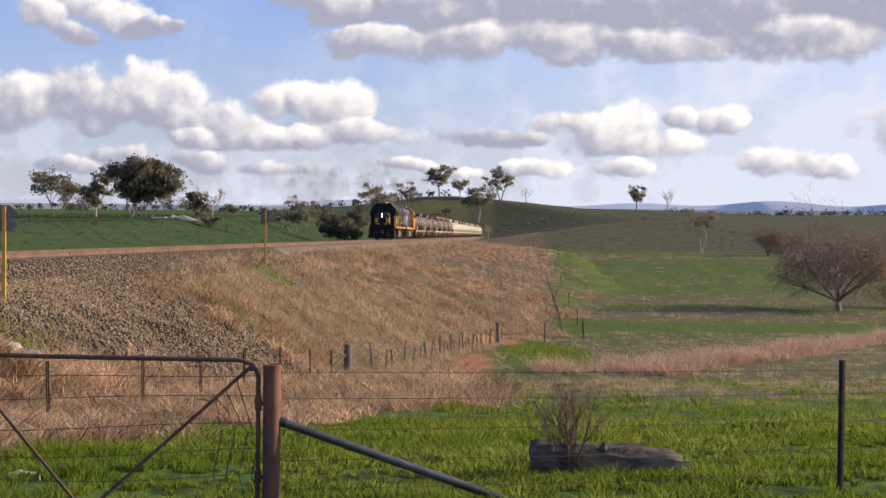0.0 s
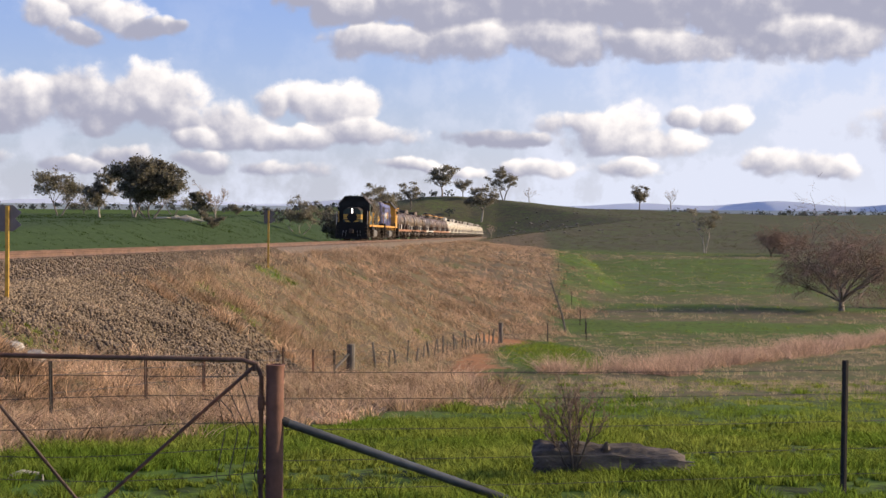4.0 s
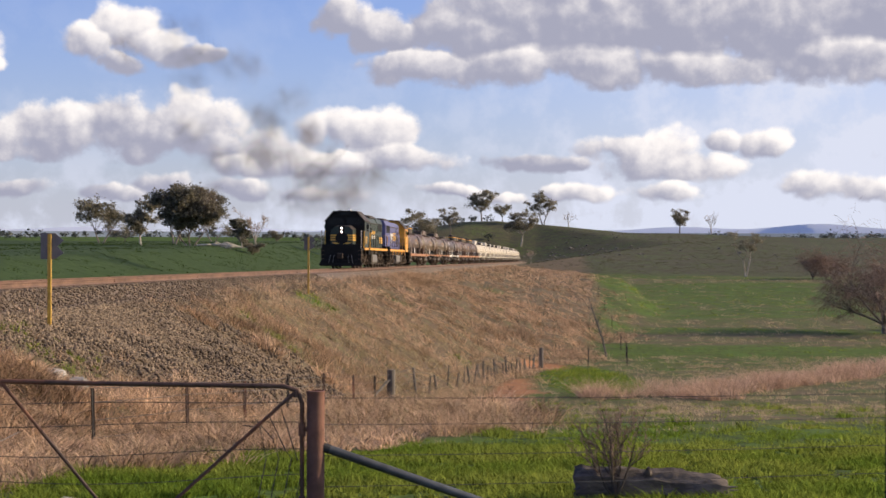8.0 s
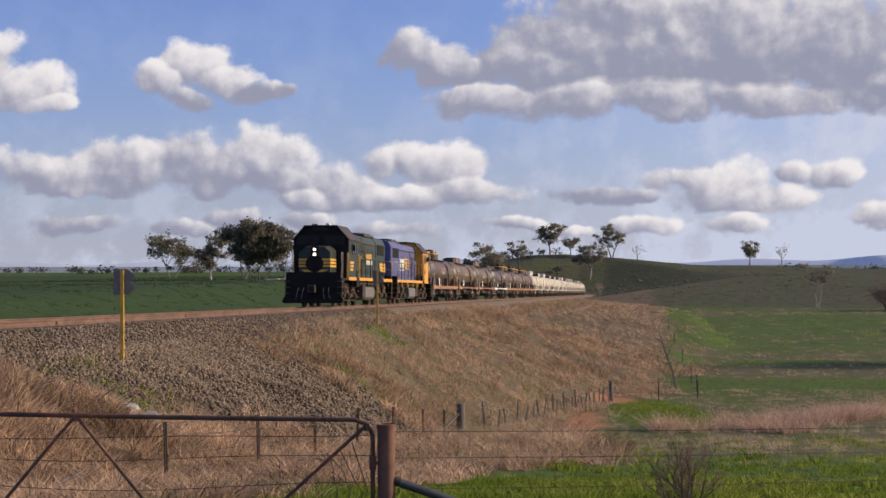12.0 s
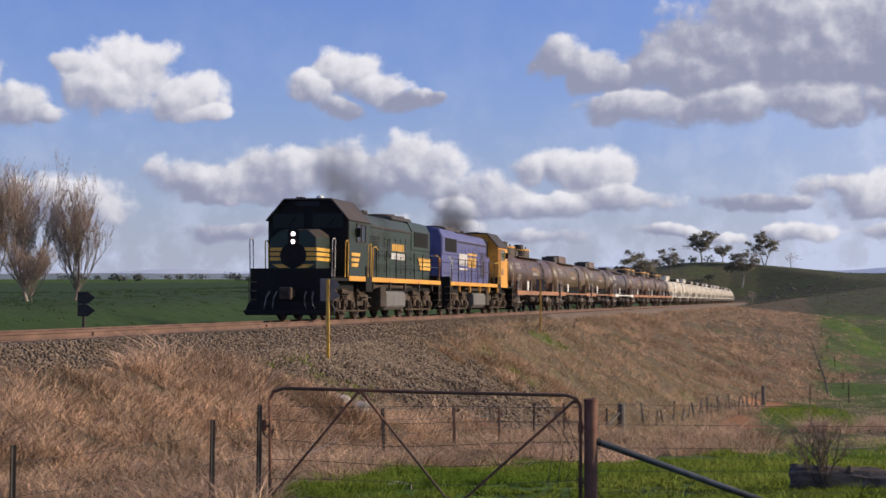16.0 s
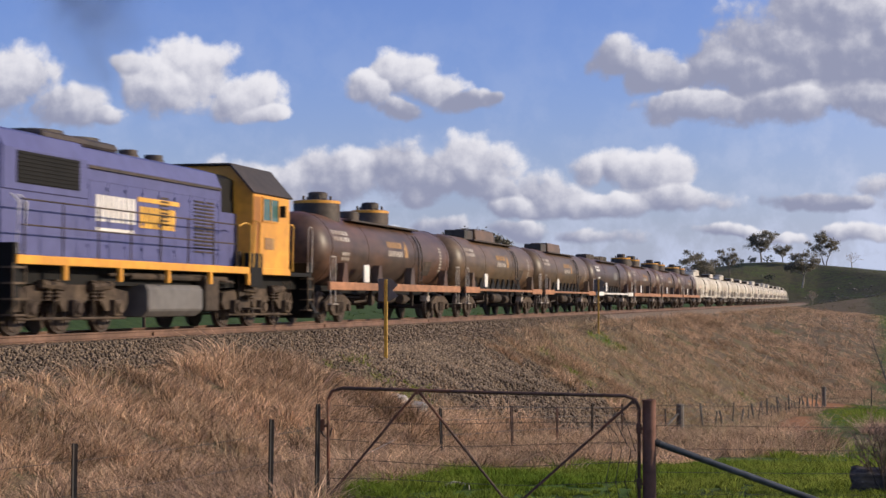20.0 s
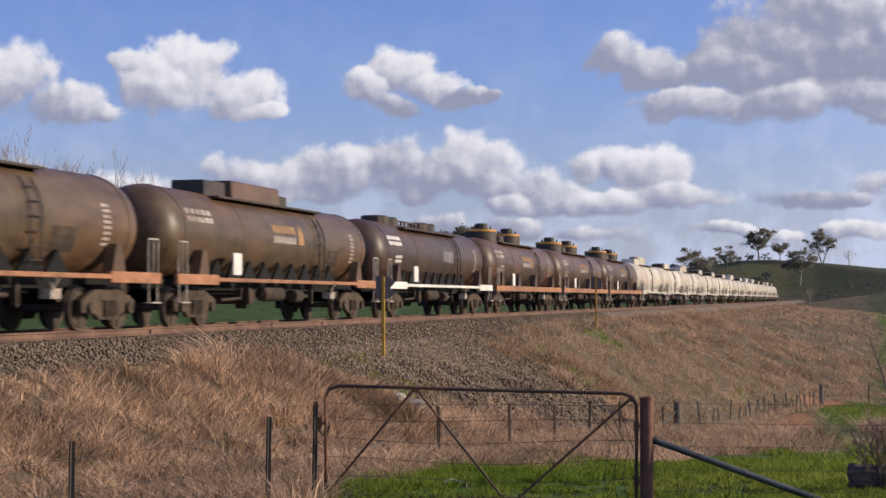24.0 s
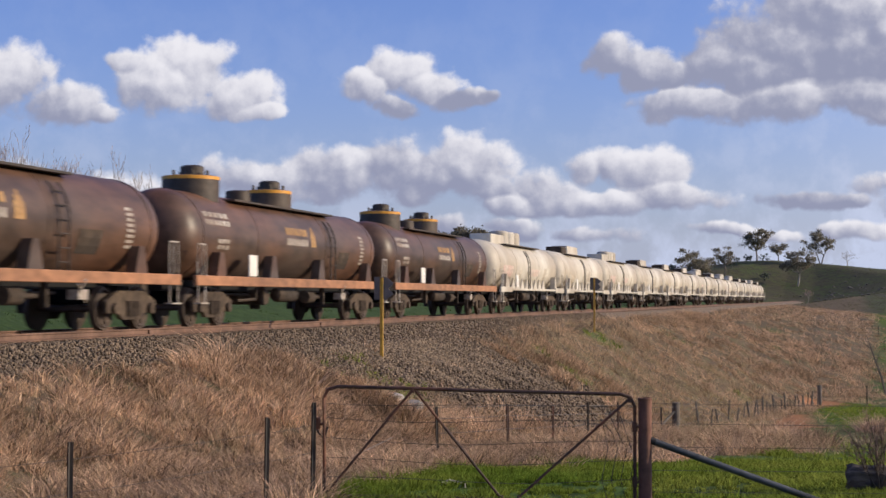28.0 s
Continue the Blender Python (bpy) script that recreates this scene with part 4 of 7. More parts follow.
        add("grille_slat", s, BLACK_PAINT, hood_ob)
        x = side * 1.0
        for u0, u1, z0, z1 in ((6.9, 8.1, 1.8, 3.05), (9.6, 10.05, 2.35, 3.0)):
            s = Shape()
            k = z0
            while k < z1:
                box(s, min(x, x + 0.022 * side), max(x, x + 0.022 * side), u0, u1, k, k + 0.04)
                k += 0.085
            add("louvre", s, BLACK_PAINT if not flip else UNDER_GREY, hood_ob)
        s = Shape()
        u = 6.6
        while u < 13.5:
            for a, b, c, d in ((u, u + 0.82, 3.12, 3.135), (u, u + 0.012, 1.55, 3.12), (u, u + 0.82, 1.55, 1.565)):
                box(s, min(x, x + 0.008 * side), max(x, x + 0.008 * side), a, b, c, d)
            for z in (1.75, 2.3, 2.95):
                box(s, min(x, x + 0.03 * side), max(x, x + 0.03 * side), u + 0.02, u + 0.09, z, z + 0.07)
            u += 0.86
        add("hood_door", s, hood_mat, hood_ob)
        add("rain_strip", box(Shape(), min(x, x + 0.05 * side), max(x, x + 0.05 * side), 6.5, 13.6, 3.36, 3.42), ROOF_BROWN, hood_ob)
        # painted name, drawn as plain bars
        uc, rows = (11.4 if not flip else 10.9), []
        w = 2.0 if not flip else 1.5
        top = [(U(uc) - w / 2 + w * k / 7, U(uc) - w / 2 + w * (k + 0.72) / 7, 2.56, 2.86) for k in range(7)]
        low = [(U(uc) - w * 0.56 + w * 1.12 * k / 9, U(uc) - w * 0.56 + w * 1.12 * (k + 0.75) / 9, 2.26, 2.5) for k in range(9)]
        if not flip:
            bars(hood_ob, "painted_bar", x + 0.004 * side, side, top, STRIPE, label="yellow bar of a painted name")
            bars(hood_ob, "painted_bar", x + 0.004 * side, side, low, WHITE_PAINT, label="white bar of a painted name")
            slanted(hood_ob, "hood_stripe", x + 0.035 * side, side, [(14.7, 17.0, 2.28, 2.42, 0.12), (14.85, 17.0, 2.1, 2.24, 0.12), (15.0, 17.0, 1.92, 2.06, 0.12)], STRIPE)
        else:
            y = U(10.9)
            bars(hood_ob, "painted_bar", x + 0.004 * side, side, [(y - 2.3 + 0.24 * k, y - 2.3 + 0.24 * k + 0.18, 2.3, 2.85) for k in range(8)] + [(y - 2.3, y - 0.5, 2.1, 2.17)], WHITE_PAINT, label="white bar of a painted name")
            bars(hood_ob, "painted_bar", x + 0.004 * side, side, [(y - 0.2 + 0.24 * k, y - 0.2 + 0.24 * k + 0.2, 2.25, 2.72) for k in range(8)] + [(y - 0.3, y + 1.9, 2.82, 2.92)], STRIPE, label="yellow bar of a painted name")
        # handrails along the walkway
        s, xr = Shape(), side * 1.42
        for z in (2.05, 2.52):
            s.path([(xr, U(6.4), z), (xr, U(11), z), (xr, U(17.0), z)], 0.018, 6)
        add("handrail", s, hood_mat if not flip else UNDER_GREY)
        u = 6.4
        while u < 17.1:
            add("handrail_post", Shape().tube((xr, U(u), 1.42), (xr, U(u), 2.54), 0.02, 6), BLACK_PAINT if not flip else UNDER_GREY)
            u += 1.5
        for u in (16.9, 17.15):
            add("end_rail", Shape().path([(side * 1.4, U(u), 1.42), (side * 1.46, U(u), 2.45), (side * 1.3, U(u), 2.6)], 0.02, 6), WHITE_PAINT if flip else STRIPE)
    for u, r in ((8.2, 0.22), (9.6, 0.22)):
        add("exhaust_stack", Shape().lathe_z([(3.85, r + 0.05), (3.98, r + 0.03), (4.0, r), (4.1, r), (4.1, r * 0.7), (3.95, r * 0.7)], 0, U(u), 14), ROOF_BROWN, hood_ob, "sooty exhaust stack", smooth=True)
    s = Shape()
    sec(s, [(-0.75, 3.84), (0.75, 3.84), (0.68, 4.02), (-0.68, 4.02)], 11.6, 14.9)
    add("fan_housing", s, ROOF_BROWN, hood_ob, bevel=0.05)
    for u in (12.4, 14.0):
        add("roof_fan", Shape().lathe_z([(4.0, 0.62), (4.09, 0.6), (4.1, 0.5), (4.06, 0.1)], 0, U(u), 18), ROOF_BROWN, hood_ob, smooth=True)
    # tanks under the frame
    tank = add("fuel_tank", sec(Shape(), [(-1.25, 1.02), (1.25, 1.02), (1.33, 0.9), (1.33, 0.45), (1.15, 0.3), (-1.15, 0.3), (-1.33, 0.45), (-1.33, 0.9)], 8.3, 11.3), TANK_GREY, e, "dusty grey fuel tank", bevel=0.03)
    add("battery_box", box(Shape(), -1.35, 1.35, 7.35, 8.15, 0.42, 1.2), UNDER_GREY, bevel=0.03)
    s = Shape()
    for side in (-1, 1):
        s.tube((side * 1.2, U(6.6), 1.18), (side * 1.2, U(12.0), 1.18), 0.07, 8)
        s.path([(side * 1.25, U(6.2), 1.1), (side * 1.3, U(8.0), 1.22), (side * 1.2, U(9.0), 1.25), (side * 1.2, U(13.0), 1.2)], 0.035, 6)
    add("air_pipe", s, UNDER_GREY)
    for u in (3.95, 14.35):
        loco_bogie(e, U(u))
    return e


surface_rim = surface("dark_red_rim", (0.22, 0.03, 0.02), 0.5, var=0.15, scale=8, bump=0.05)
# darker copy of the cab's paint, with the doorway's shade in it
surface_door = surface("shaded_orange_paint", (0.42, 0.17, 0.03), 0.6, var=0.15, scale=5, bump=0.05)


def wagon_bogie(parent, yc):
    b = part("bogie", Shape().box(-0.85, 0.85, yc - 0.3, yc + 0.3, 0.55, 0.95), BLACK_PAINT, parent, bevel=0.02)
    for k in (-0.89, 0.89):
        wheelset(b, yc + k, 0.46, 18)
    for side in (-1, 1):
        x = side * 0.98
        o = [(-1.25, 0.62), (-1.2, 0.36), (-0.62, 0.36), (-0.45, 0.22), (0.45, 0.22), (0.62, 0.36), (1.2, 0.36), (1.25, 0.62), (0.6, 0.84), (-0.6, 0.84)]
        s = Shape().prism_x([(yc + a, z) for a, z in o], x - 0.05 * side, x + 0.06 * side)
        part("side_frame", s, BOGIE, b)
        for k in (-0.89, 0.89):
            part("axle_cap", Shape().tube((x, yc + k, 0.46), (x + 0.15 * side, yc + k, 0.46), 0.12, 10), BOGIE, b)
        for k in (-0.2, 0, 0.2):
            part("bolster_spring", Shape().tube((x + 0.09 * side, yc + k, 0.3), (x + 0.09 * side, yc + k, 0.62), 0.065, 8), BOGIE, b)


def tank_wagon(label, kind, tank_mat, sill_mat, group, r=1.13):
    """A bogie tank wagon. kind: domed, boxed, low, white_domed, white_boxed."""
    e = tagged(new("tank_wagon"), label, "tank wagon", group)
    zc, k = 2.2, r / 1.36
    prof = [(0.55, 0.25 * k), (0.58, 0.6 * k), (0.68, 0.95 * k), (0.85, 1.18 * k), (1.05, r * 0.955), (1.25, r * 0.992), (1.45, r)]
    prof = prof + [(WAGON - y, q) for y, q in reversed(prof)]
    tank = part("tank", Shape().lathe_y(prof, 0, zc, 36), tank_mat, e, smooth=True, angle=50)
    for y in (1.5, WAGON - 1.5):
        s = Shape()
        s.lathe_y([(y - 0.05, r), (y - 0.045, r + 0.012), (y + 0.045, r + 0.012), (y + 0.05, r)], 0, zc, 36)
        part("tank_band", s, tank_mat, tank)
    for y in ((5.2, 10.8) if "white" not in kind else (5.2, 8.0, 10.8)):
        s = Shape()
        s.lathe_y([(y - 0.03, r), (y - 0.028, r + 0.008), (y + 0.028, r + 0.008), (y + 0.03, r)], 0, zc, 36)
        part("tank_band", s, tank_mat, tank)
    white = "white" in kind
    # frame
    s = Shape().box(-0.45, 0.45, 0.6, WAGON - 0.6, 0.86, 1.12)
    part("centre_sill", s, BLACK_PAINT, e)
    for side in (-1, 1):
        x = side * 1.3
        thin = kind in ("low", "boxed") or white
        z0, z1 = (1.06, 1.16) if thin else (0.98, 1.22)
        part("side_sill", Shape().box(min(x, x + 0.09 * side), max(x, x + 0.09 * side), 0.45, WAGON - 0.45, z0, z1), sill_mat, e, bevel=0.012)
        if thin:
            for a, b in ((0.45, 2.9), (WAGON - 2.9, WAGON - 0.45)):
                part("sill_end", Shape().box(min(x, x + 0.1 * side), max(x, x + 0.1 * side), a, b, 0.98, 1.22), sill_mat, e, bevel=0.012)
        # saddles that carry the tank
        for y in (2.3, WAGON - 2.3) + ((6.0, 10.0) if not thin else ()):
            part("saddle", Shape().prism_x([(y - 0.34, 1.12), (y + 0.34, 1.12), (y + 0.12, 1.8), (y - 0.12, 1.8)], side * 1.02, side * 1.27), tank_mat if not white else TANK_WHITE, e)
        if thin:
            web = Shape().prism_x([(-0.5, 1.14), (0.5, 1.14), (0, 1.62)], side * 0.98, side * 1.06).mesh("saddle_web", TANK_WHITE if white else BLACK_PAINT)
            for k in range(9):
                part("saddle_web", web, None, e).location.y = 3.6 + k * 1.1
        # grab rails at the ends
        for y in (0.8, WAGON - 0.8):
            rail_mat = FADED_WHITE if not white else TANK_WHITE
            for k in (-0.25, 0, 0.25):
                part("grab_post", Shape().tube((side * 1.36, y + k, 1.15), (side * 1.36, y + k, 1.95), 0.015, 6), rail_mat, e)
            part("grab_rail", Shape().tube((side * 1.36, y - 0.25, 1.95), (side * 1.36, y + 0.25, 1.95), 0.02, 6), rail_mat, e)
            part("foot_step", Shape().box(min(side * 1.25, side * 1.45), max(side * 1.25, side * 1.45), y - 0.25, y + 0.25, 0.55, 0.58), rail_mat, e)
            for k in (-0.22, 0.22):
                part("step_hanger", Shape().tube((side * 1.36, y + k, 0.56), (side * 1.36, y + k, 1.1), 0.018, 6), rail_mat, e)
        # ladder up the tank's flank
        yl = 11.3 if not white else 8.0
        s = Shape()
        arc = [(side * (r + 0.06) * math.sin(a), zc + (r + 0.06) * math.cos(a)) for a in np.linspace(radians(50), radians(90), 6)] + [(side * (r + 0.04), 1.0)]
        for d in (-0.22, 0.22):
            part("ladder_stile", Shape().path([(a, yl + d, b) for a, b in arc], 0.022, 6), ROOF_BROWN, e)
        for k in range(7):
            z = 1.1 + 0.28 * k
            xx = math.sqrt(max((r + 0.06) ** 2 - max(z - zc, 0) ** 2, 0.01))
            part("ladder_rung", Shape().tube((side * xx, yl - 0.22, z), (side * xx, yl + 0.22, z), 0.016, 6), ROOF_BROWN, e)
        # running board by the top
        a = radians(33 if kind != "low" else 38)
        x, z = side * (r + 0.05) * math.sin(a), zc + (r + 0.05) * math.cos(a)
        part("running_board", Shape().box(x - 0.2, x + 0.2, 4.2, 12.3, z - 0.02, z + 0.03), ROOF_BROWN if not white else UNDER_GREY, e)
        part("placard", Shape().box(min(side * 1.33, side * 1.37), max(side * 1.33, side * 1.37), 3.9, 4.45, 1.24, 1.78), WHITE_PAINT, e, "white placard on the sill")
        s = Shape().tube((side * 1.2, 11.8, 0.7), (side * 1.4, 11.8, 1.05), 0.03, 6).tube((side * 1.25, 12.1, 0.6), (side * 1.4, 11.5, 0.95), 0.025, 6).box(min(side * 1.1, side * 1.35), max(side * 1.1, side * 1.35), 11.6, 12.0, 0.65, 0.85)
        part("handbrake", s, FADED_WHITE, e)

        # painted bars on the flank, laid on the tank's curve
        def curved(rows, mat, lab):
            for y0, y1, z0, z1 in rows:
                z0, z1 = zc + (z0 - 2.5) * 0.83, zc + (z1 - 2.5) * 0.83
                s = Shape()
                m = 3
                pts = []
                for k in range(m + 1):
                    z = z0 + (z1 - z0) * k / m
                    q = math.sqrt(max((r + 0.006) ** 2 - (z - zc) ** 2, 0.01))
                    pts.append((side * q, z))
                s.add([(x, y, z) for x, z in pts for y in (y0, y1)], [(2 * k, 2 * k + 1, 2 * k + 3, 2 * k + 2) for k in range(m)])
                part("painted_bar", s, mat, tank, lab)

        def letters(y0, y1, z0, z1, count):
            w = (y1 - y0) / count
            return [(y0 + w * k, y0 + w * (k + 0.75), z0, z1) for k in range(count)]

        if kind == "white_domed":
            curved([(2.2, 4.4, 1.9, 2.5), (8.8, 11.2, 2.0, 2.4)], PINK_STAIN, "faded pink painted patch")
            curved([(5.6, 6.6, 1.7, 2.3), (12.2, 13.6, 1.8, 2.5)], DUST_STAIN, "brown dust stain")
        elif kind == "white_boxed":
            curved([(3.0, 5.0, 1.75, 2.3), (9.0, 10.4, 1.9, 2.7)], DUST_STAIN, "brown dust stain")
        if not white:
            if kind != "low":
                curved(letters(7.4, 9.2, 2.78, 3.02, 7), FADED_GOLD, "faded gold bar of a name")
                curved(letters(7.4, 9.2, 2.44, 2.66, 8), FADED_WHITE, "faded white bar of a name")
                curved([(9.45, 9.85, 2.44, 2.85), (9.52, 9.78, 2.85, 2.98), (9.6, 9.7, 2.98, 3.1)], FADED_GOLD, "faded gold drop mark")
            curved([(14.25, 14.6, 1.95 + 0.14 * k, 2.03 + 0.14 * k) for k in range(8)], FADED_WHITE, "small white load mark")
            curved(letters(1.7, 3.3, 3.05, 3.2, 5) + letters(1.7, 3.3, 2.82, 2.97, 6) + (letters(2.4, 3.2, 2.3, 2.42, 3) + letters(2.4, 3.2, 2.12, 2.24, 3) if kind in ("low", "domed") else []), WHITE_PAINT if kind == "low" else FADED_WHITE, "white bar of a code mark")
            if kind == "low":
                curved([(9.0, 10.6, 2.3, 2.8)], TANK_GREY, "grey paint patch")
            else:
                curved([(12.1, 13.1, 1.75, 2.35)], UNDER_GREY, "dark paint patch")
    # on top
    top = zc + r
    if kind in ("domed", "white_domed"):
        mat = DOME_DARK if kind == "domed" else TANK_WHITE
        spots = ((3.3, 0.72), (8.9, 0.66)) if kind == "domed" else ((6.4, 0.45), (7.8, 0.45), (9.1, 0.45))
        for y, q in spots:
            h = 0.42 if kind == "domed" else 0.55
            d = part("dome", Shape().lathe_z([(top - 0.25, q), (top + h - 0.08, q), (top + h, q - 0.06), (top + h + 0.03, q * 0.5)], 0, y, 22), mat, e, "sooty manway dome" if kind == "domed" else "white manway dome", smooth=True)
            if kind == "domed":
                part("dome_ring", Shape().lathe_z([(top + h - 0.1, q + 0.01), (top + h - 0.02, q + 0.012), (top + h - 0.01, q - 0.02)], 0, y, 22), YELLOW_PAINT, d, "worn yellow ring", smooth=True)
                part("dome_cap", Shape().lathe_z([(top + h, 0.3), (top + h + 0.24, 0.3), (top + h + 0.28, 0.22)], 0.0, y + 0.1, 14), DOME_DARK, d, smooth=True)
                for k in range(5):
                    part("dome_bolt", Shape().tube((0.45 * math.cos(k * 1.3), y + 0.45 * math.sin(k * 1.3), top + h), (0.45 * math.cos(k * 1.3), y + 0.45 * math.sin(k * 1.3), top + h + 0.14), 0.04, 6), DOME_DARK, d)
        if kind == "domed":
            part("vent", Shape().lathe_z([(top - 0.2, 0.33), (top + 0.22, 0.33), (top + 0.25, 0.25)], 0.1, 6.3, 14), DOME_DARK, e, smooth=True)
        else:
            part("hatch_box", Shape().box(-0.5, 0.5, 2.4, 5.2, top - 0.15, top + 0.3), TANK_WHITE, e, bevel=0.03)
    elif kind in ("boxed", "white_boxed"):
        mat = OLIVE_TANK if kind == "boxed" else TANK_WHITE
        part("hatch_box", Shape().prism([(-0.5, top - 0.15), (0.5, top - 0.15), (0.45, top + 0.4), (-0.45, top + 0.4)], 6.0, 9.6), mat, e, bevel=0.03)
        part("valve_box", Shape().box(-0.45, 0.45, 4.2, 5.6, top - 0.15, top + 0.3), DOME_DARK if kind == "boxed" else UNDER_GREY, e, bevel=0.03)
        part("vent", Shape().box(-0.3, 0.3, 9.9, 10.7, top - 0.12, top + 0.24), DOME_DARK if kind == "boxed" else UNDER_GREY, e, bevel=0.03)
    else:
        for y, w in ((3.6, 0.5), (4.9, 0.45), (9.3, 0.4), (10.3, 0.45)):
            part("valve_box", Shape().lathe_z([(top - 0.15, w), (top + 0.18, w), (top + 0.22, w * 0.8)], 0, y, 12), DOME_DARK, e)
        s = Shape()
        for k in range(6):
            s.tube((0.2, 5.8 + 0.5 * k, top - 0.05), (0.2, 5.8 + 0.5 * k, top + 0.16), 0.05, 6)
        s.tube((0.2, 5.6, top + 0.12), (0.2, 8.6, top + 0.12), 0.03, 6)
        part("vent_pipe", s, DOME_DARK, e)
    # under the frame
    s = Shape().tube((-0.6, 6.4, 0.72), (0.9, 6.4, 0.72), 0.2, 12).box(-0.9, -0.3, 8.2, 9.0, 0.5, 0.85)
    s.tube((0.5, 3.8, 0.78), (0.5, 12.2, 0.78), 0.035, 6)
    part("brake_gear", s, UNDER_GREY, e)
    for side in (-1, 1):
        x = side * 0.95
        part("air_reservoir", Shape().lathe_y([(6.9, 0.06), (6.95, 0.16), (7.05, 0.2), (8.3, 0.2), (8.4, 0.16), (8.45, 0.06)], x, 0.78, 12), UNDER_GREY, e, smooth=True)
        part("brake_lever", Shape().path([(x, 4.1, 0.62), (x, 5.4, 0.66), (x, 5.5, 0.95), (x, 5.7, 0.95)], 0.04, 6), UNDER_GREY, e)
        part("brake_cylinder", Shape().lathe_y([(9.3, 0.1), (9.32, 0.18), (9.9, 0.18), (9.92, 0.06), (10.6, 0.05)], x, 0.72, 12), UNDER_GREY, e, smooth=True)
        for y in (5.9, 10.9):
            part("pipe_bracket", Shape().box(x - 0.06, x + 0.06, y, y + 0.1, 0.5, 1.05), UNDER_GREY, e)
    part("discharge_valve", Shape().lathe_z([(0.38, 0.14), (0.5, 0.16), (0.52, 0.3), (0.6, 0.3), (0.62, 0.18), (1.2, 0.2)], 0, 7.9, 12), UNDER_GREY, e, smooth=True)
    s = Shape()
    for y0, y1 in ((0.05, 0.62), (WAGON - 0.62, WAGON - 0.05)):
        s.box(-0.12, 0.12, y0, y1, 0.78, 1.0)
    s.box(-0.2, 0.2, 0.0, 0.2, 0.72, 1.06)
    part("coupler", s, UNDER_GREY, e)
    for y in (2.3, WAGON - 2.3):
        wagon_bogie(e, y)
    return e


def make_train():
    train.append((locomotive("dark green and yellow diesel locomotive with lit headlights", GREEN_PAINT, GREEN_PAINT, False), 0.0))
    train.append((locomotive("blue diesel locomotive with a yellow cab, running long hood first", BLUE_PAINT, YELLOW_PAINT, True), LOCO + GAP))
    brown = "brown tank wagons of the train"
    domed = tank_wagon("rusty brown bogie tank wagon with two sooty domes", "domed", TANK_BROWN, SILL_ORANGE, brown)
    boxed = tank_wagon("olive brown bogie tank wagon with a hatch box on top", "boxed", OLIVE_TANK, SILL_ORANGE, brown)
    low = tank_wagon("sooty brown bogie tank wagon with a thin white sill", "low", DARK_TANK, WHITE_PAINT, brown)
    pale = "white tank wagons of the train"
    wd = tank_wagon("dirty white bogie tank wagon with three round domes", "white_domed", TANK_WHITE, TANK_WHITE, pale)
    wb = tank_wagon("dirty white bogie tank wagon with a hatch box", "white_boxed", TANK_WHITE, TANK_WHITE, pale)
    order = [domed, boxed, boxed, low, domed, domed, domed] + [wd, wb, wd, wb, wb, wb, wd, wb, wd, wd, wb, wb, wd, wb]
    used = set()
    for i, w in enumerate(order):
        ob = w if w.name not in used else copy_thing(w, Matrix())
        used.add(w.name)
        train.append((ob, 2 * LOCO + 2 * GAP + WAGON * i))


make_train()


# ---- gate and fences ----
BLACK_STEEL = surface("dark_picket_steel", (0.022, 0.02, 0.02), 0.7, var=0.3, scale=12, second=(0.04, 0.028, 0.022), bump=0.2)
WIRE = surface("fence_wire", (0.10, 0.09, 0.085), 0.6, metal=0.5, var=0.2, scale=9, bump=0)
GATE_PAINT = surface("rusty_gate_pipe", (0.075, 0.042, 0.032), 0.7, var=0.35, scale=10, second=(0.26, 0.10, 0.05), patch=0.62, bump=0.25)
STAY_GREY = surface("dull_grey_stay", (0.085, 0.092, 0.098), 0.5, metal=0.3, var=0.25, scale=9, second=(0.05, 0.05, 0.052), bump=0.15)
POST_RUST = surface("rust_red_pipe", (0.20, 0.085, 0.055), 0.75, var=0.25, scale=9, second=(0.12, 0.06, 0.045), bump=0.3)
POST_YELLOW = surface("faded_yellow_post", (0.62, 0.38, 0.05), 0.65, var=0.2, scale=9, second=(0.42, 0.25, 0.05), bump=0.1)
SIGN_BACK = surface("dull_grey_sign_back", (0.16, 0.15, 0.15), 0.6, var=0.15, scale=6, bump=0.05)
BLEACHED = surface("bleached_branch", (0.62, 0.55, 0.45), 0.8, var=0.2, scale=12, bump=0.3)
BARK_DARK = surface("dead_log_bark", (0.13, 0.105, 0.085), 0.95, var=0.5, scale=14, second=(0.045, 0.036, 0.03), bump=1.0, stretch=(0.25, 1, 1))


def gz(x, y):
    return float(land_z(x, y))


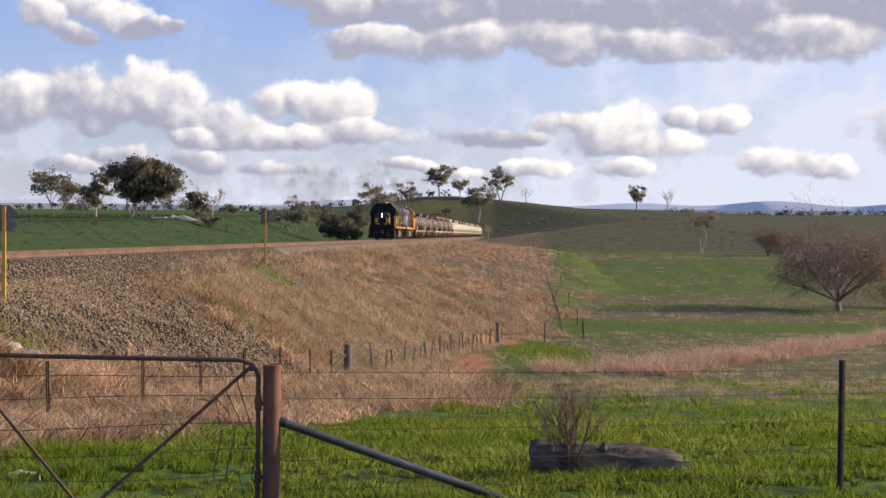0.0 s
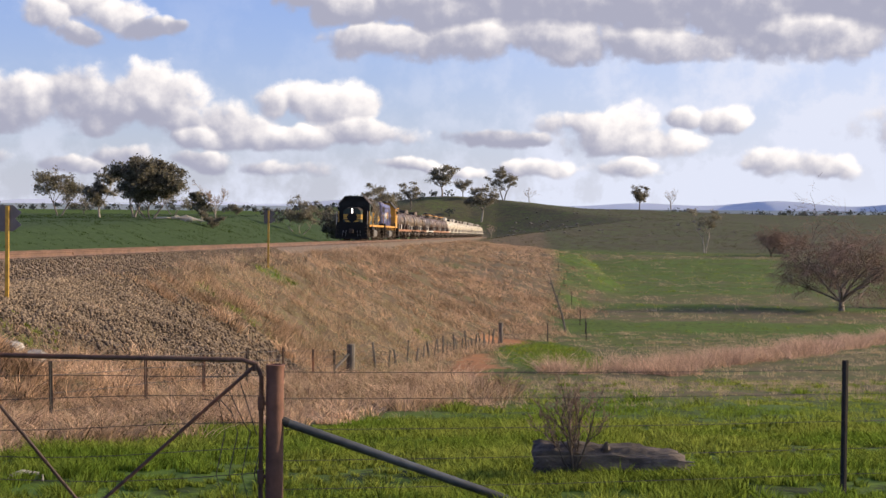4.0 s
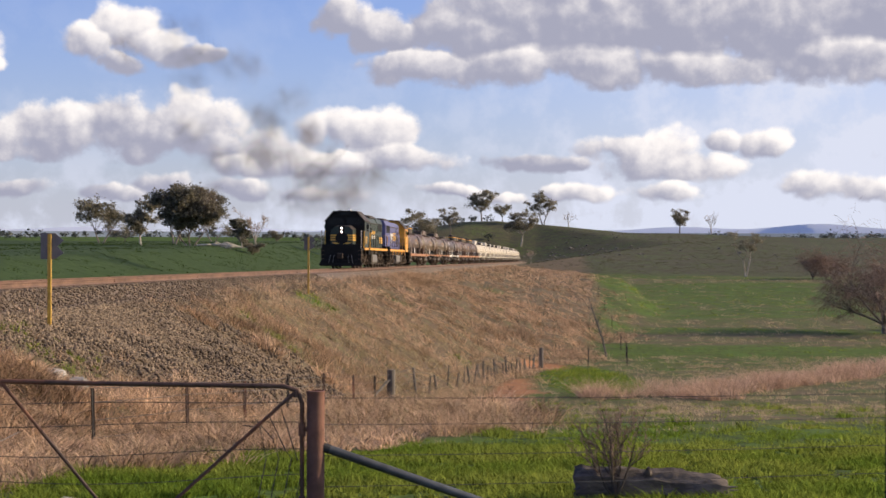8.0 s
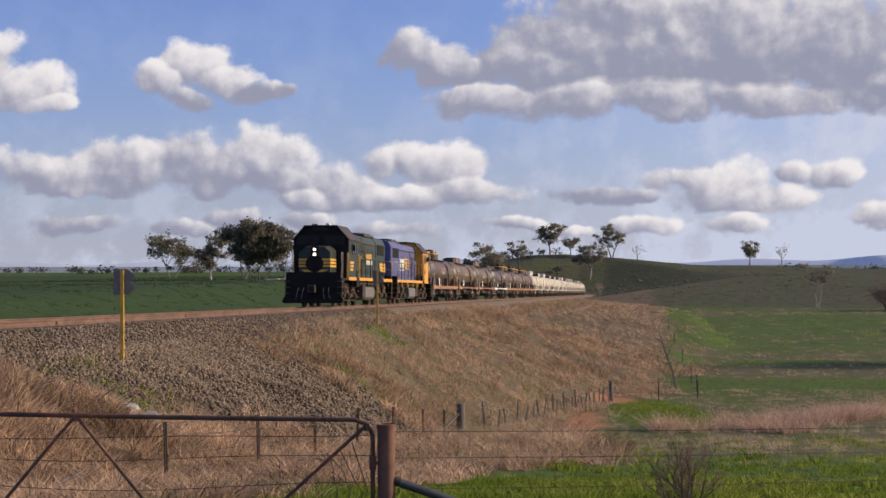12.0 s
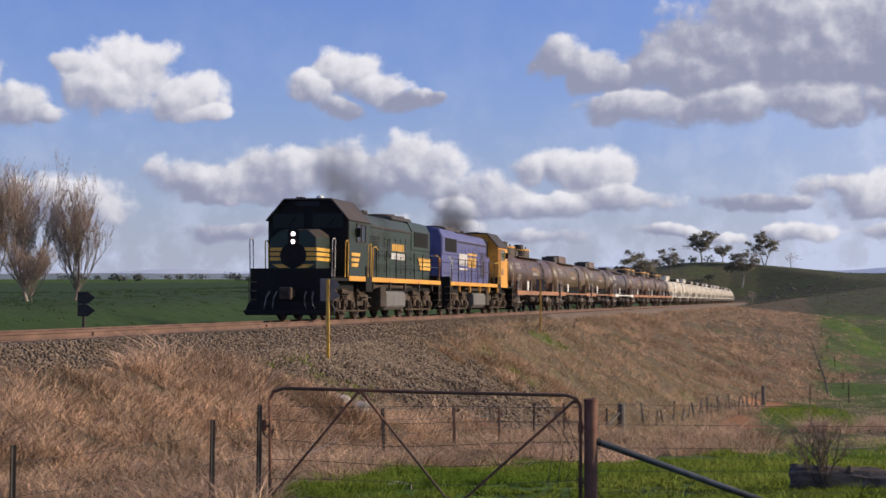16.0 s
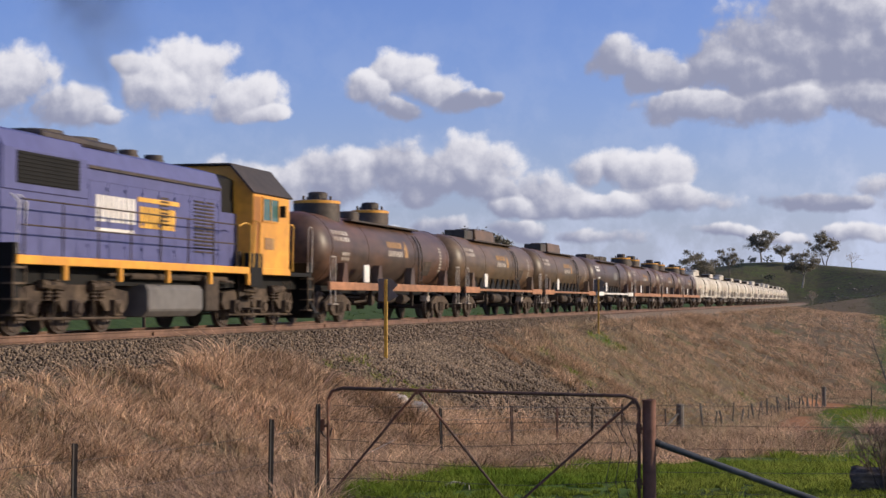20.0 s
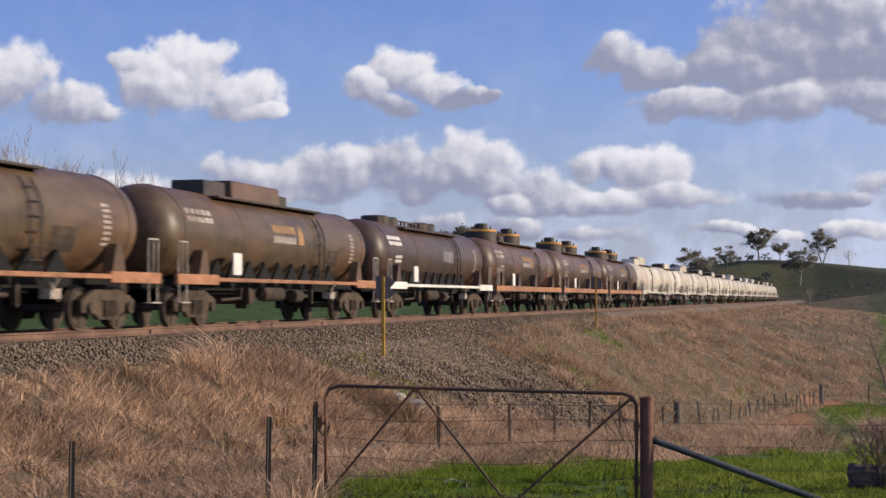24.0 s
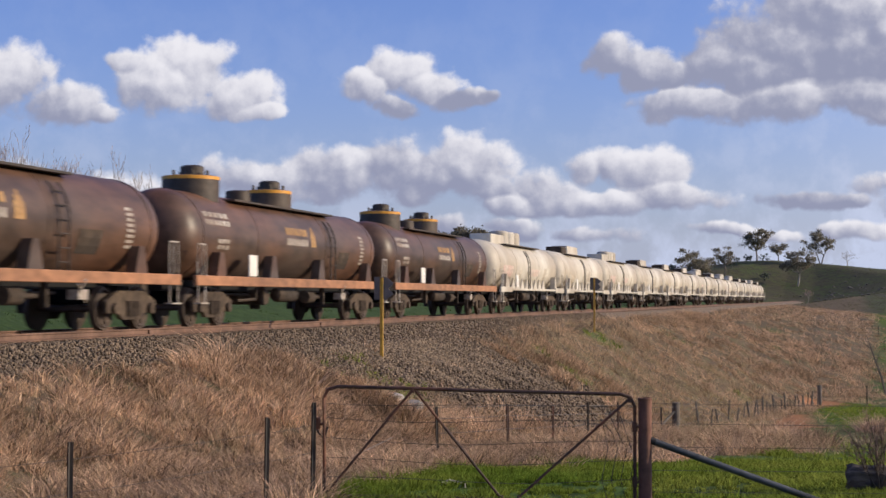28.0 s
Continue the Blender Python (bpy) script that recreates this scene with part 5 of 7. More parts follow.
def gate():
    a, b = Vector((-5.56, 16.42, -0.44)), Vector((-1.81, 16.79, -0.44))
    along = (b - a).normalized()
    w = (b - a).length
    at = lambda u, z: a + along * (u * w) + Vector((0, 0, z))
    e = tagged(new("farm_gate"), "rusty tubular steel farm gate closed beside its post", "gate")
    r, c = 0.022, 0.045
    top, low = 1.42, 0.11
    loop = [at(0, low), at(0, top + 0.02 - 0.14), at(c * 0.25, top - 0.02), at(c, top + 0.02), at(0.3, top), at(0.5, top - 0.02), at(1 - c, top - 0.05), at(1 - c * 0.25, top - 0.09), at(1, top - 0.2), at(1, low - 0.04)]
    part("outer_pipe", Shape().path(loop, r, 10), GATE_PAINT, e, smooth=True)
    part("bottom_pipe", Shape().tube(at(0, low), at(1, low - 0.03), r, 8), GATE_PAINT, e, smooth=True)
    for p, q in (((0.005, low + 0.02), (0.29, top - 0.01)), ((0.295, top - 0.01), (0.575, low - 0.01)), ((0.625, low - 0.01), (0.985, top - 0.1))):
        part("brace", Shape().tube(at(*p), at(*q), 0.0165, 7), GATE_PAINT, e, smooth=True)
    for u, z in ((0.29, top - 0.02), (0.575, low), (0.63, low), (0.985, top - 0.12)):
        part("weld_plate", Shape().tube(at(u, z - 0.03), at(u, z + 0.03), 0.024, 8), GATE_PAINT, e, smooth=True)
    for k, z in enumerate((0.34, 0.56, 0.80, 1.06, 1.25)):
        pts = [at(u, z + 0.02 * math.sin(u * 7.1 + k) - 0.04 * math.sin(math.pi * u)) for u in np.linspace(0, 1, 13)]
        part("gate_wire", Shape().path(pts, 0.0035, 4), WIRE, e)
    for k in range(4):
        u = 0.86 + 0.03 * k
        part("loose_wire", Shape().path([at(u, 1.02 + 0.05 * k), at(u + 0.04, 1.0 - 0.1 * k), at(u + 0.055, 0.72), at(u + 0.035, 0.34), at(u + 0.05, 0.12)], 0.0045, 4), WIRE, e)
    part("latch", Shape().tube(at(-0.042, 0.98), at(0.0, 0.98), 0.018, 6).tube(at(-0.02, 0.92), at(-0.02, 1.06), 0.03, 6), GATE_PAINT, e)
    part("chain", Shape().path([at(-0.035, 1.02), at(-0.02, 0.88), at(0.0, 0.80), at(0.012, 0.95)], 0.012, 5), BLACK_STEEL, e)
    for z in (0.98, 0.32):
        part("hinge", Shape().tube(at(1, z), at(1.03, z), 0.02, 6).tube(at(1, z - 0.06), at(1, z + 0.06), 0.032, 8), GATE_PAINT, e)


def gate_post():
    x, y = -1.69, 16.81
    e = thing("gate_post", Shape().tube((x, y, -0.85), (x, y, 0.88), 0.080, 20), POST_RUST, "thick rust red steel pipe gate post", "post", smooth=True)
    part("post_rim", Shape().lathe_z([(0.85, 0.081), (0.885, 0.086), (0.89, 0.068), (0.83, 0.066)], x, y, 20), POST_RUST, e, smooth=True)
    s = thing("stay_pipe", Shape().tube((-1.60, 16.82, 0.37), (1.33, 17.32, -0.70), 0.040, 12), STAY_GREY, "dark grey steel stay pipe leaning on the gate post", "fence stay", smooth=True)
    part("pipe_mouth", Shape().tube((-1.64, 16.813, 0.385), (-1.57, 16.825, 0.36), 0.044, 12), BLACK_STEEL, s)


def picket(x, y, h, lean=0.0, mat=None, group="steel pickets of the near fence", label="dark steel star picket of a wire fence"):
    z = gz(x, y)
    s = Shape()
    for k in range(3):
        a = math.tau * k / 3 + 0.4
        c, q = math.cos(a), math.sin(a)
        s.add([(x - q * 0.006, y + c * 0.006, z - 0.15), (x + c * 0.034 - q * 0.006, y + q * 0.034 + c * 0.006, z - 0.15), (x + c * 0.034 + q * 0.006, y + q * 0.034 - c * 0.006, z - 0.15), (x + q * 0.006, y - c * 0.006, z - 0.15)] +
              [(x - q * 0.006 + lean, y + c * 0.006, z + h), (x + c * 0.034 - q * 0.006 + lean, y + q * 0.034 + c * 0.006, z + h), (x + c * 0.034 + q * 0.006 + lean, y + q * 0.034 - c * 0.006, z + h), (x + q * 0.006 + lean, y - c * 0.006, z + h)],
              [(0, 1, 2, 3), (7, 6, 5, 4), (0, 4, 5, 1), (1, 5, 6, 2), (2, 6, 7, 3), (3, 7, 4, 0)])
    return thing("fence_post", s, mat or BLACK_STEEL, label, "fence post", group)


def wire_run(points, label, group, r=0.003, sag=0.015):
    pts = []
    for (x0, y0, z0), (x1, y1, z1) in zip(points, points[1:]):
        for k in range(4):
            q = k / 4
            pts.append((x0 + (x1 - x0) * q, y0 + (y1 - y0) * q, z0 + (z1 - z0) * q - sag * math.sin(math.pi * q)))
    pts.append(points[-1])
    thing("fence_wire", Shape().path(pts, r, 4), WIRE, label, "wire", group)


def near_fence():
    right = [(-1.69, 16.81), (3.89, 18.77), (11.85, 21.3)]
    left = [(-5.68, 16.3), (-5.95, 15.3), (-6.84, 11.9), (-8.3, 8.4), (-10.2, 4.4)]
    for x, y in right[1:]:
        picket(x, y, 1.38)
    for (x, y), h in zip(left, (1.22, 1.13, 1.12, 1.1, 1.1)):
        picket(x, y, h, 0.02)
    for z in (0.22, 0.48, 0.76, 1.04, 1.28):
        wire_run([(x, y, gz(x, y) + z) for x, y in right], "thin grey wire of the near paddock fence", "wires of the near fence")
    for z in (0.3, 0.62, 0.95):
        wire_run([(x, y, gz(x, y) + z) for x, y in left], "thin grey wire of the near paddock fence", "wires of the near fence")


def back_fence():
    line = [(-6.75, 28.94), (-6.08, 33.61), (-5.66, 38.07), (-5.24, 42.1), (-4.78, 46.4), (-4.5, 52.4), (-4.25, 58.0), (-4.0, 62.6), (-3.3, 67.6), (-2.6, 72), (-1.9, 76), (-1.3, 79.5), (-0.7, 82.5), (-0.1, 85), (0.5, 87.5), (1.0, 90), (1.5, 92.5), (2.0, 95), (2.6, 98)]
    rng = random.Random(4)
    posts = []
    for i, (x, y) in enumerate(line):
        if i == 7:
            z = gz(x, y)
            e = thing("strainer_post", Shape().tube((x, y, z - 0.3), (x, y, z + 1.25), 0.16, 10, 0.15), WOOD_GREY, "thick grey timber strainer post of the line fence", "fence post")
            thing("strainer_stay", Shape().tube((x, y, z + 0.95), (x - 0.9, y - 1.6, z + 0.02), 0.05, 7), WOOD_GREY, "slanting timber stay of the strainer post", "fence stay")
        elif i == len(line) - 1:
            thing("corner_post", Shape().tube((x, y, gz(x, y) - 0.3), (x, y, gz(x, y) + 1.2), 0.13, 9), WOOD_GREY, "dark timber corner post on red earth", "fence post")
        elif i > 7:
            z = gz(x, y)
            thing("fence_post", Shape().tube((x, y, z - 0.2), (x + rng.uniform(-0.22, 0.16), y, z + rng.uniform(0.7, 1.05)), 0.055, 7, 0.045), WOOD_GREY, "weathered timber post of the line fence", "fence post", "timber posts of the line fence")
        else:
            picket(x, y, rng.uniform(1.05, 1.2), rng.uniform(-0.04, 0.04), GATE_PAINT if i % 3 else BLACK_STEEL, "steel pickets of the line fence", "dark rusty steel picket of the line fence")
        posts.append((x, y, gz(x, y)))
        if i > 7 and i < len(line) - 1:
            for k in range(1, 2 if i < 11 else 3):
                q = (k + rng.uniform(-0.2, 0.2)) / (2 if i < 11 else 3)
                x2, y2 = x + (line[i + 1][0] - x) * q, y + (line[i + 1][1] - y) * q
                z2 = gz(x2, y2)
                thing("fence_post", Shape().tube((x2, y2, z2 - 0.1), (x2 + rng.uniform(-0.2, 0.15), y2, z2 + rng.uniform(0.5, 0.95)), 0.038, 6, 0.03), WOOD_GREY, "weathered timber dropper of the line fence", "fence post", "timber posts of the line fence")
    for z in (0.25, 0.55, 0.85, 1.08):
        wire_run([(x, y, g + z) for x, y, g in posts], "thin rusty wire of the line fence along the bank", "wires of the line fence", 0.006)
    z = gz(7.4, 111.2)
    e = thing("dead_sapling", Shape().path([(7.4, 111.2, z - 0.2), (7.1, 111.2, z + 1.2), (6.6, 111.2, z + 2.6), (6.1, 111.2, z + 4.1)], [0.09, 0.08, 0.06, 0.025], 6), WOOD_GREY, "thin dead sapling leaning over the far fence", "tree")
    for a, b in (((6.75, 2.2), (7.0, 3.0)), ((6.4, 3.2), (5.9, 3.5)), ((7.0, 1.5), (6.6, 1.8))):
        part("branch", Shape().tube((a[0], 111.2, z + a[1]), (b[0], 111.3, z + b[1]), 0.035, 5, 0.012), WOOD_GREY, e)
    far = [(5.5, 100), (8.0, 102), (8.6, 110), (9.0, 120), (9.8, 140), (10.8, 165), (11.8, 190)]
    for x, y in far:
        picket(x, y, 1.15, 0, None, "steel pickets of the far fence")
    for z in (0.5, 1.05):
        wire_run([(2.6, 98, gz(2.6, 98) + z)] + [(x, y, gz(x, y) + z) for x, y in far], "thin wire of the far fence", "wires of the far fence", 0.006)


def track_sign(y, h, side=3.7):
    x = track_x(y) + side
    z = gz(x, y)
    e = tagged(new("track_sign"), "faded yellow post with a grey notched sign board facing away", "sign", "track side signs")
    part("post", Shape().box(x - 0.045, x + 0.045, y - 0.03, y + 0.03, z - 0.1, z + h), POST_YELLOW, e, bevel=0.008)
    o = [(-0.22, -0.6), (0.12, -0.6), (0.33, -0.45), (0.18, -0.3), (0.33, -0.15), (0.12, 0.02), (-0.22, 0.02)]
    part("board", Shape().prism([(x + a, z + h + b) for a, b in o], y + 0.032, y + 0.045), SIGN_BACK, e)
    return e


def arrow_signal():
    y = 40.6
    x = track_x(y) - 3.5
    z = gz(x, y)
    e = tagged(new("track_signal"), "black trackside board with two arrow shaped plates on a post", "signal")
    part("post", Shape().tube((x, y, z), (x, y, z + 1.7), 0.05, 8), BLACK_STEEL, e)
    for k in (0, 1):
        zz = z + 1.25 + 0.36 * k
        part("plate", Shape().prism([(x - 0.16, zz - 0.17), (x + 0.14, zz - 0.17), (x + 0.36, zz), (x + 0.14, zz + 0.17), (x - 0.16, zz + 0.17)], y - 0.07, y - 0.055), BLACK_STEEL, e)


def log():
    """A rotten trunk: a thick butt, a sunken middle and a splintered thin end."""
    rng = random.Random(2)
    x0, y0 = 0.80, 19.84
    n, m, L = 24, 34, 1.58
    v, f = [], []
    for i in range(m):
        u = i / (m - 1)
        rad = float(np.interp(u, [0, 0.04, 0.3, 0.42, 0.7, 0.95, 1], [0.17, 0.205, 0.20, 0.185, 0.178, 0.16, 0.12]))
        for k in range(n):
            a = math.tau * k / n
            q = rad * (1 + 0.07 * math.sin(3 * a + 5 * u) + 0.07 * rng.uniform(-1, 1) + (0.12 if k % 5 == 0 else 0) + 0.05 * math.sin(17 * u + 2 * a))
            v.append((x0 + u * L + 0.03 * math.sin(6 * u) + (0.04 * rng.uniform(-1, 1) if i in (0, m - 1) else 0), y0 - 0.22 * u + q * math.cos(a), -0.40 - 0.035 * u + q * math.sin(a)))
    for i in range(m - 1):
        f += [(i * n + k, i * n + (k + 1) % n, (i + 1) * n + (k + 1) % n, (i + 1) * n + k) for k in range(n)]
    f += [tuple(range(n)), tuple(range((m - 1) * n, m * n))]
    e = thing("log", Shape().add(v, f), BARK_DARK, "dark rotten fallen log lying in green grass", "log", smooth=True, angle=40)
    part("split_end", Shape().path([(2.16, 19.62, -0.47), (2.35, 19.56, -0.49), (2.46, 19.54, -0.50)], [0.075, 0.07, 0.04], 9), WOOD_GREY, e, "pale splintered end")
    for k in range(5):
        x, z = 2.28 + 0.02 * k, -0.52 + 0.035 * k
        part("splinter", Shape().tube((x, 19.55, z), (x + 0.13 + 0.03 * (k % 2), 19.53, z + 0.01), 0.022, 5, 0.006), WOOD_GREY, e)
    part("broken_stub", Shape().path([(1.50, 19.68, -0.36), (1.56, 19.62, -0.24), (1.55, 19.6, -0.18)], [0.055, 0.045, 0.02], 7), BARK_DARK, e)


def loose_bits():
    s = Shape().path([(-4.63, 18.4, -0.55), (-4.56, 18.46, -0.44), (-4.42, 18.52, -0.39), (-4.26, 18.55, -0.41)], [0.02, 0.028, 0.025, 0.015], 6)
    e = thing("branch", s, BLEACHED, "short bleached fallen branch lying on the grass", "branch")
    part("twig", Shape().path([(-4.18, 18.4, -0.58), (-4.19, 18.42, -0.40)], [0.012, 0.008], 5), BLEACHED, e)
    s = Shape().path([(-7.2, 23.6, -0.75), (-6.8, 23.5, -0.55), (-6.4, 23.6, -0.35)], [0.012, 0.01, 0.006], 5)
    thing("branch", s, BLEACHED, "thin bleached stick lying in dry grass", "branch")
    rng = random.Random(8)
    for k, (x, y, r, mat) in enumerate(((-8.75, 34.6, 0.34, "w"), (-8.25, 34.4, 0.4, "w"), (-9.2, 34.6, 0.26, "y"), (-7.9, 33.9, 0.2, "w"))):
        bm = bmesh.new()
        bmesh.ops.create_icosphere(bm, subdivisions=2, radius=r)
        for q in bm.verts:
            q.co = q.co * rng.uniform(0.8, 1.15) * 0.72
            q.co.z *= 0.6
            q.co += Vector((x - 0.25, y, gz(x - 0.25, y) + r * 0.3))
        me = bpy.data.meshes.new("rock")
        bm.to_mesh(me)
        bm.free()
        me.materials.append(PALE_ROCK if mat == "w" else SANDY_ROCK)
        tagged(new("rock", me), "pale broken rock lying on the grassy bank", "rock", "rocks on the bank")


PALE_ROCK = surface("pale_rock", (0.38, 0.35, 0.32), 0.9, var=0.4, scale=6, second=(0.12, 0.11, 0.10), patch=0.5, bump=0.8)
SANDY_ROCK = surface("sandy_rock", (0.42, 0.30, 0.16), 0.9, var=0.3, scale=6, bump=0.6)

gate()
gate_post()
near_fence()
back_fence()
track_sign(40.2, 2.2)
track_sign(78.5, 2.7)
arrow_signal()
log()
loose_bits()


def distant_hills():
    """Ranges along the horizon, their blue haze put into the colour."""
    # the haze of the air is part of these base colours
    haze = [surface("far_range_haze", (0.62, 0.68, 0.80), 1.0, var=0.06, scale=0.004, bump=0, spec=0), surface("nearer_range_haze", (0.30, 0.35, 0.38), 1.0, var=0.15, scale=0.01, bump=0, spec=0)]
    for i, (dist, height, seed) in enumerate(((4300, 26, 1.0), (2300, 2.5, 5.0))):
        n = 420
        v, f = [], []
        for k in range(n):
            a = radians(-70 + 150 * k / (n - 1))
            h = height * (0.55 + 0.35 * math.sin(a * 9 + seed) + 0.22 * math.sin(a * 23 + seed * 2) + 0.1 * math.sin(a * 61))
            if i == 0:
                h = 9 + 0.35 * h + 11 * math.exp(-((math.degrees(a) - 10.5) / 2.0) ** 2) + 5 * math.sin(a * 70) + 12 * math.exp(-((math.degrees(a) - 15.5) / 1.6) ** 2)
            h = max(h, 2.0) + 2.3
            for back, z in ((0, -40), (60, h), (400, -40)):
                v.append(((dist + back) * math.sin(a), (dist + back) * math.cos(a), z))
        for k in range(n - 1):
            for j in (0, 1):
                f.append((k * 3 + j, (k + 1) * 3 + j, (k + 1) * 3 + j + 1, k * 3 + j + 1))
        tagged(new("distant_range", raw_mesh("distant_range", v, f, haze[i], True)), "range along the horizon coloured a hazy blue", "hills", kind="structure")


distant_hills()

# ---- plants ----
def leafy(name, base, second, through=0.35, spread=0.35):
    """Thin leaves and blades, which let some light through; each blade has its own shade."""
    m = bpy.data.materials.new(name)
    m.use_nodes = True
    nt = m.node_tree
    N, L = nt.nodes, nt.links
    N.clear()
    out, add = N.new("ShaderNodeOutputMaterial"), N.new("ShaderNodeMixShader")
    d, t = N.new("ShaderNodeBsdfDiffuse"), N.new("ShaderNodeBsdfTranslucent")
    geo, mix, hsv, mr = N.new("ShaderNodeNewGeometry"), N.new("ShaderNodeMix"), N.new("ShaderNodeHueSaturation"), N.new("ShaderNodeMapRange")
    tc, no, r2 = N.new("ShaderNodeTexCoord"), N.new("ShaderNodeTexNoise"), N.new("ShaderNodeMapRange")
    mix.data_type = "RGBA"
    mix.inputs[6].default_value, mix.inputs[7].default_value = (*base, 1), (*second, 1)
    no.inputs["Scale"].default_value, no.inputs["Detail"].default_value = 0.35, 3
    r2.inputs[1].default_value, r2.inputs[2].default_value = 0.36, 0.64
    L.new(tc.outputs["Object"], no.inputs["Vector"]), L.new(no.outputs[0], r2.inputs[0]), L.new(r2.outputs[0], mix.inputs[0])
    mr.inputs[3].default_value, mr.inputs[4].default_value = 1 - spread, 1 + spread
    L.new(geo.outputs["Random Per Island"], mr.inputs[0]), L.new(mr.outputs[0], hsv.inputs["Value"]), L.new(mix.outputs[2], hsv.inputs["Color"])
    L.new(hsv.outputs[0], d.inputs[0]), L.new(hsv.outputs[0], t.inputs[0])
    add.inputs[0].default_value = through
    L.new(d.outputs[0], add.inputs[1]), L.new(t.outputs[0], add.inputs[2]), L.new(add.outputs[0], out.inputs[0])
    return m


DRY_GRASS = leafy("dry_grass", (0.58, 0.41, 0.275), (0.30, 0.207, 0.135), 0.3, 0.85)
PALE_GRASS = leafy("pale_dry_grass", (0.50, 0.39, 0.26), (0.38, 0.31, 0.18), 0.35, 0.4)
GREEN_GRASS = leafy("green_grass", (0.132, 0.195, 0.027), (0.225, 0.26, 0.050), 0.55, 0.8)
FIELD_GRASS = leafy("field_grass", (0.042, 0.070, 0.020), (0.058, 0.088, 0.026), 0.35, 0.5)
HILL_GRASS = leafy("hill_grass", (0.10, 0.095, 0.045), (0.075, 0.085, 0.033), 0.3, 0.5)
DARK_WEED = leafy("dead_weed", (0.17, 0.125, 0.085), (0.12, 0.10, 0.06), 0.2, 0.5)
REED = leafy("dry_reed", (0.62, 0.44, 0.32), (0.46, 0.32, 0.23), 0.3, 0.5)
GUM_LEAF = leafy("gum_leaves", (0.205, 0.19, 0.14), (0.25, 0.225, 0.17), 0.5, 0.5)
DARK_LEAF = leafy("dark_leaves", (0.165, 0.155, 0.115), (0.205, 0.185, 0.14), 0.5, 0.5)
FAR_LEAF = leafy("far_leaves", (0.09, 0.10, 0.085), (0.12, 0.125, 0.11), 0.15, 0.4)
TWIG_RED = leafy("reddish_twigs", (0.29, 0.20, 0.15), (0.23, 0.165, 0.13), 0.1, 0.4)
TWIG_TAN = leafy("tan_twigs", (0.44, 0.345, 0.275), (0.35, 0.27, 0.215), 0.4, 0.4)
GUM_BARK = surface("gum_bark", (0.24, 0.20, 0.165), 0.9, var=0.3, scale=3, second=(0.13, 0.105, 0.085), bump=0.4)
PALE_BARK = surface("bleached_bark", (0.42, 0.37, 0.31), 0.9, var=0.25, scale=3, second=(0.26, 0.22, 0.18), bump=0.4)
BROWN_BARK = surface("brown_bark", (0.115, 0.085, 0.065), 0.95, var=0.3, scale=4, second=(0.07, 0.055, 0.045), bump=0.6)


def blades(x, y, z, h, w, lean_x, lean_y, rng, plain=False):
    """Bent blades of grass: arrays of roots, heights, widths and leans; three triangles each, far off (plain) one."""
    n = len(x)
    a = rng.uniform(0, math.pi, n)
    ca, sa = np.cos(a) * w / 2, np.sin(a) * w / 2
    if plain:
        v = np.stack([np.stack([x - ca, y - sa, z - 0.03], -1), np.stack([x + ca, y + sa, z - 0.03], -1), np.stack([x + lean_x, y + lean_y, z + h], -1)], 1)
        return v.reshape(-1, 3).astype(np.float32), np.arange(n * 3).reshape(-1, 3)
    v = np.empty((n, 5, 3), np.float32)
    mx, my = x + lean_x * 0.35, y + lean_y * 0.35
    v[:, 0] = np.stack([x - ca, y - sa, z - 0.03], -1)
    v[:, 1] = np.stack([x + ca, y + sa, z - 0.03], -1)
    v[:, 2] = np.stack([mx - ca * 0.8, my - sa * 0.8, z + h * 0.58], -1)
    v[:, 3] = np.stack([mx + ca * 0.8, my + sa * 0.8, z + h * 0.58], -1)
    v[:, 4] = np.stack([x + lean_x, y + lean_y, z + h], -1)
    i = np.arange(n)[:, None, None] * 5
    f = (np.array([[0, 1, 3], [0, 3, 2], [2, 3, 4]])[None] + i).reshape(-1, 3)
    return v.reshape(-1, 3), f


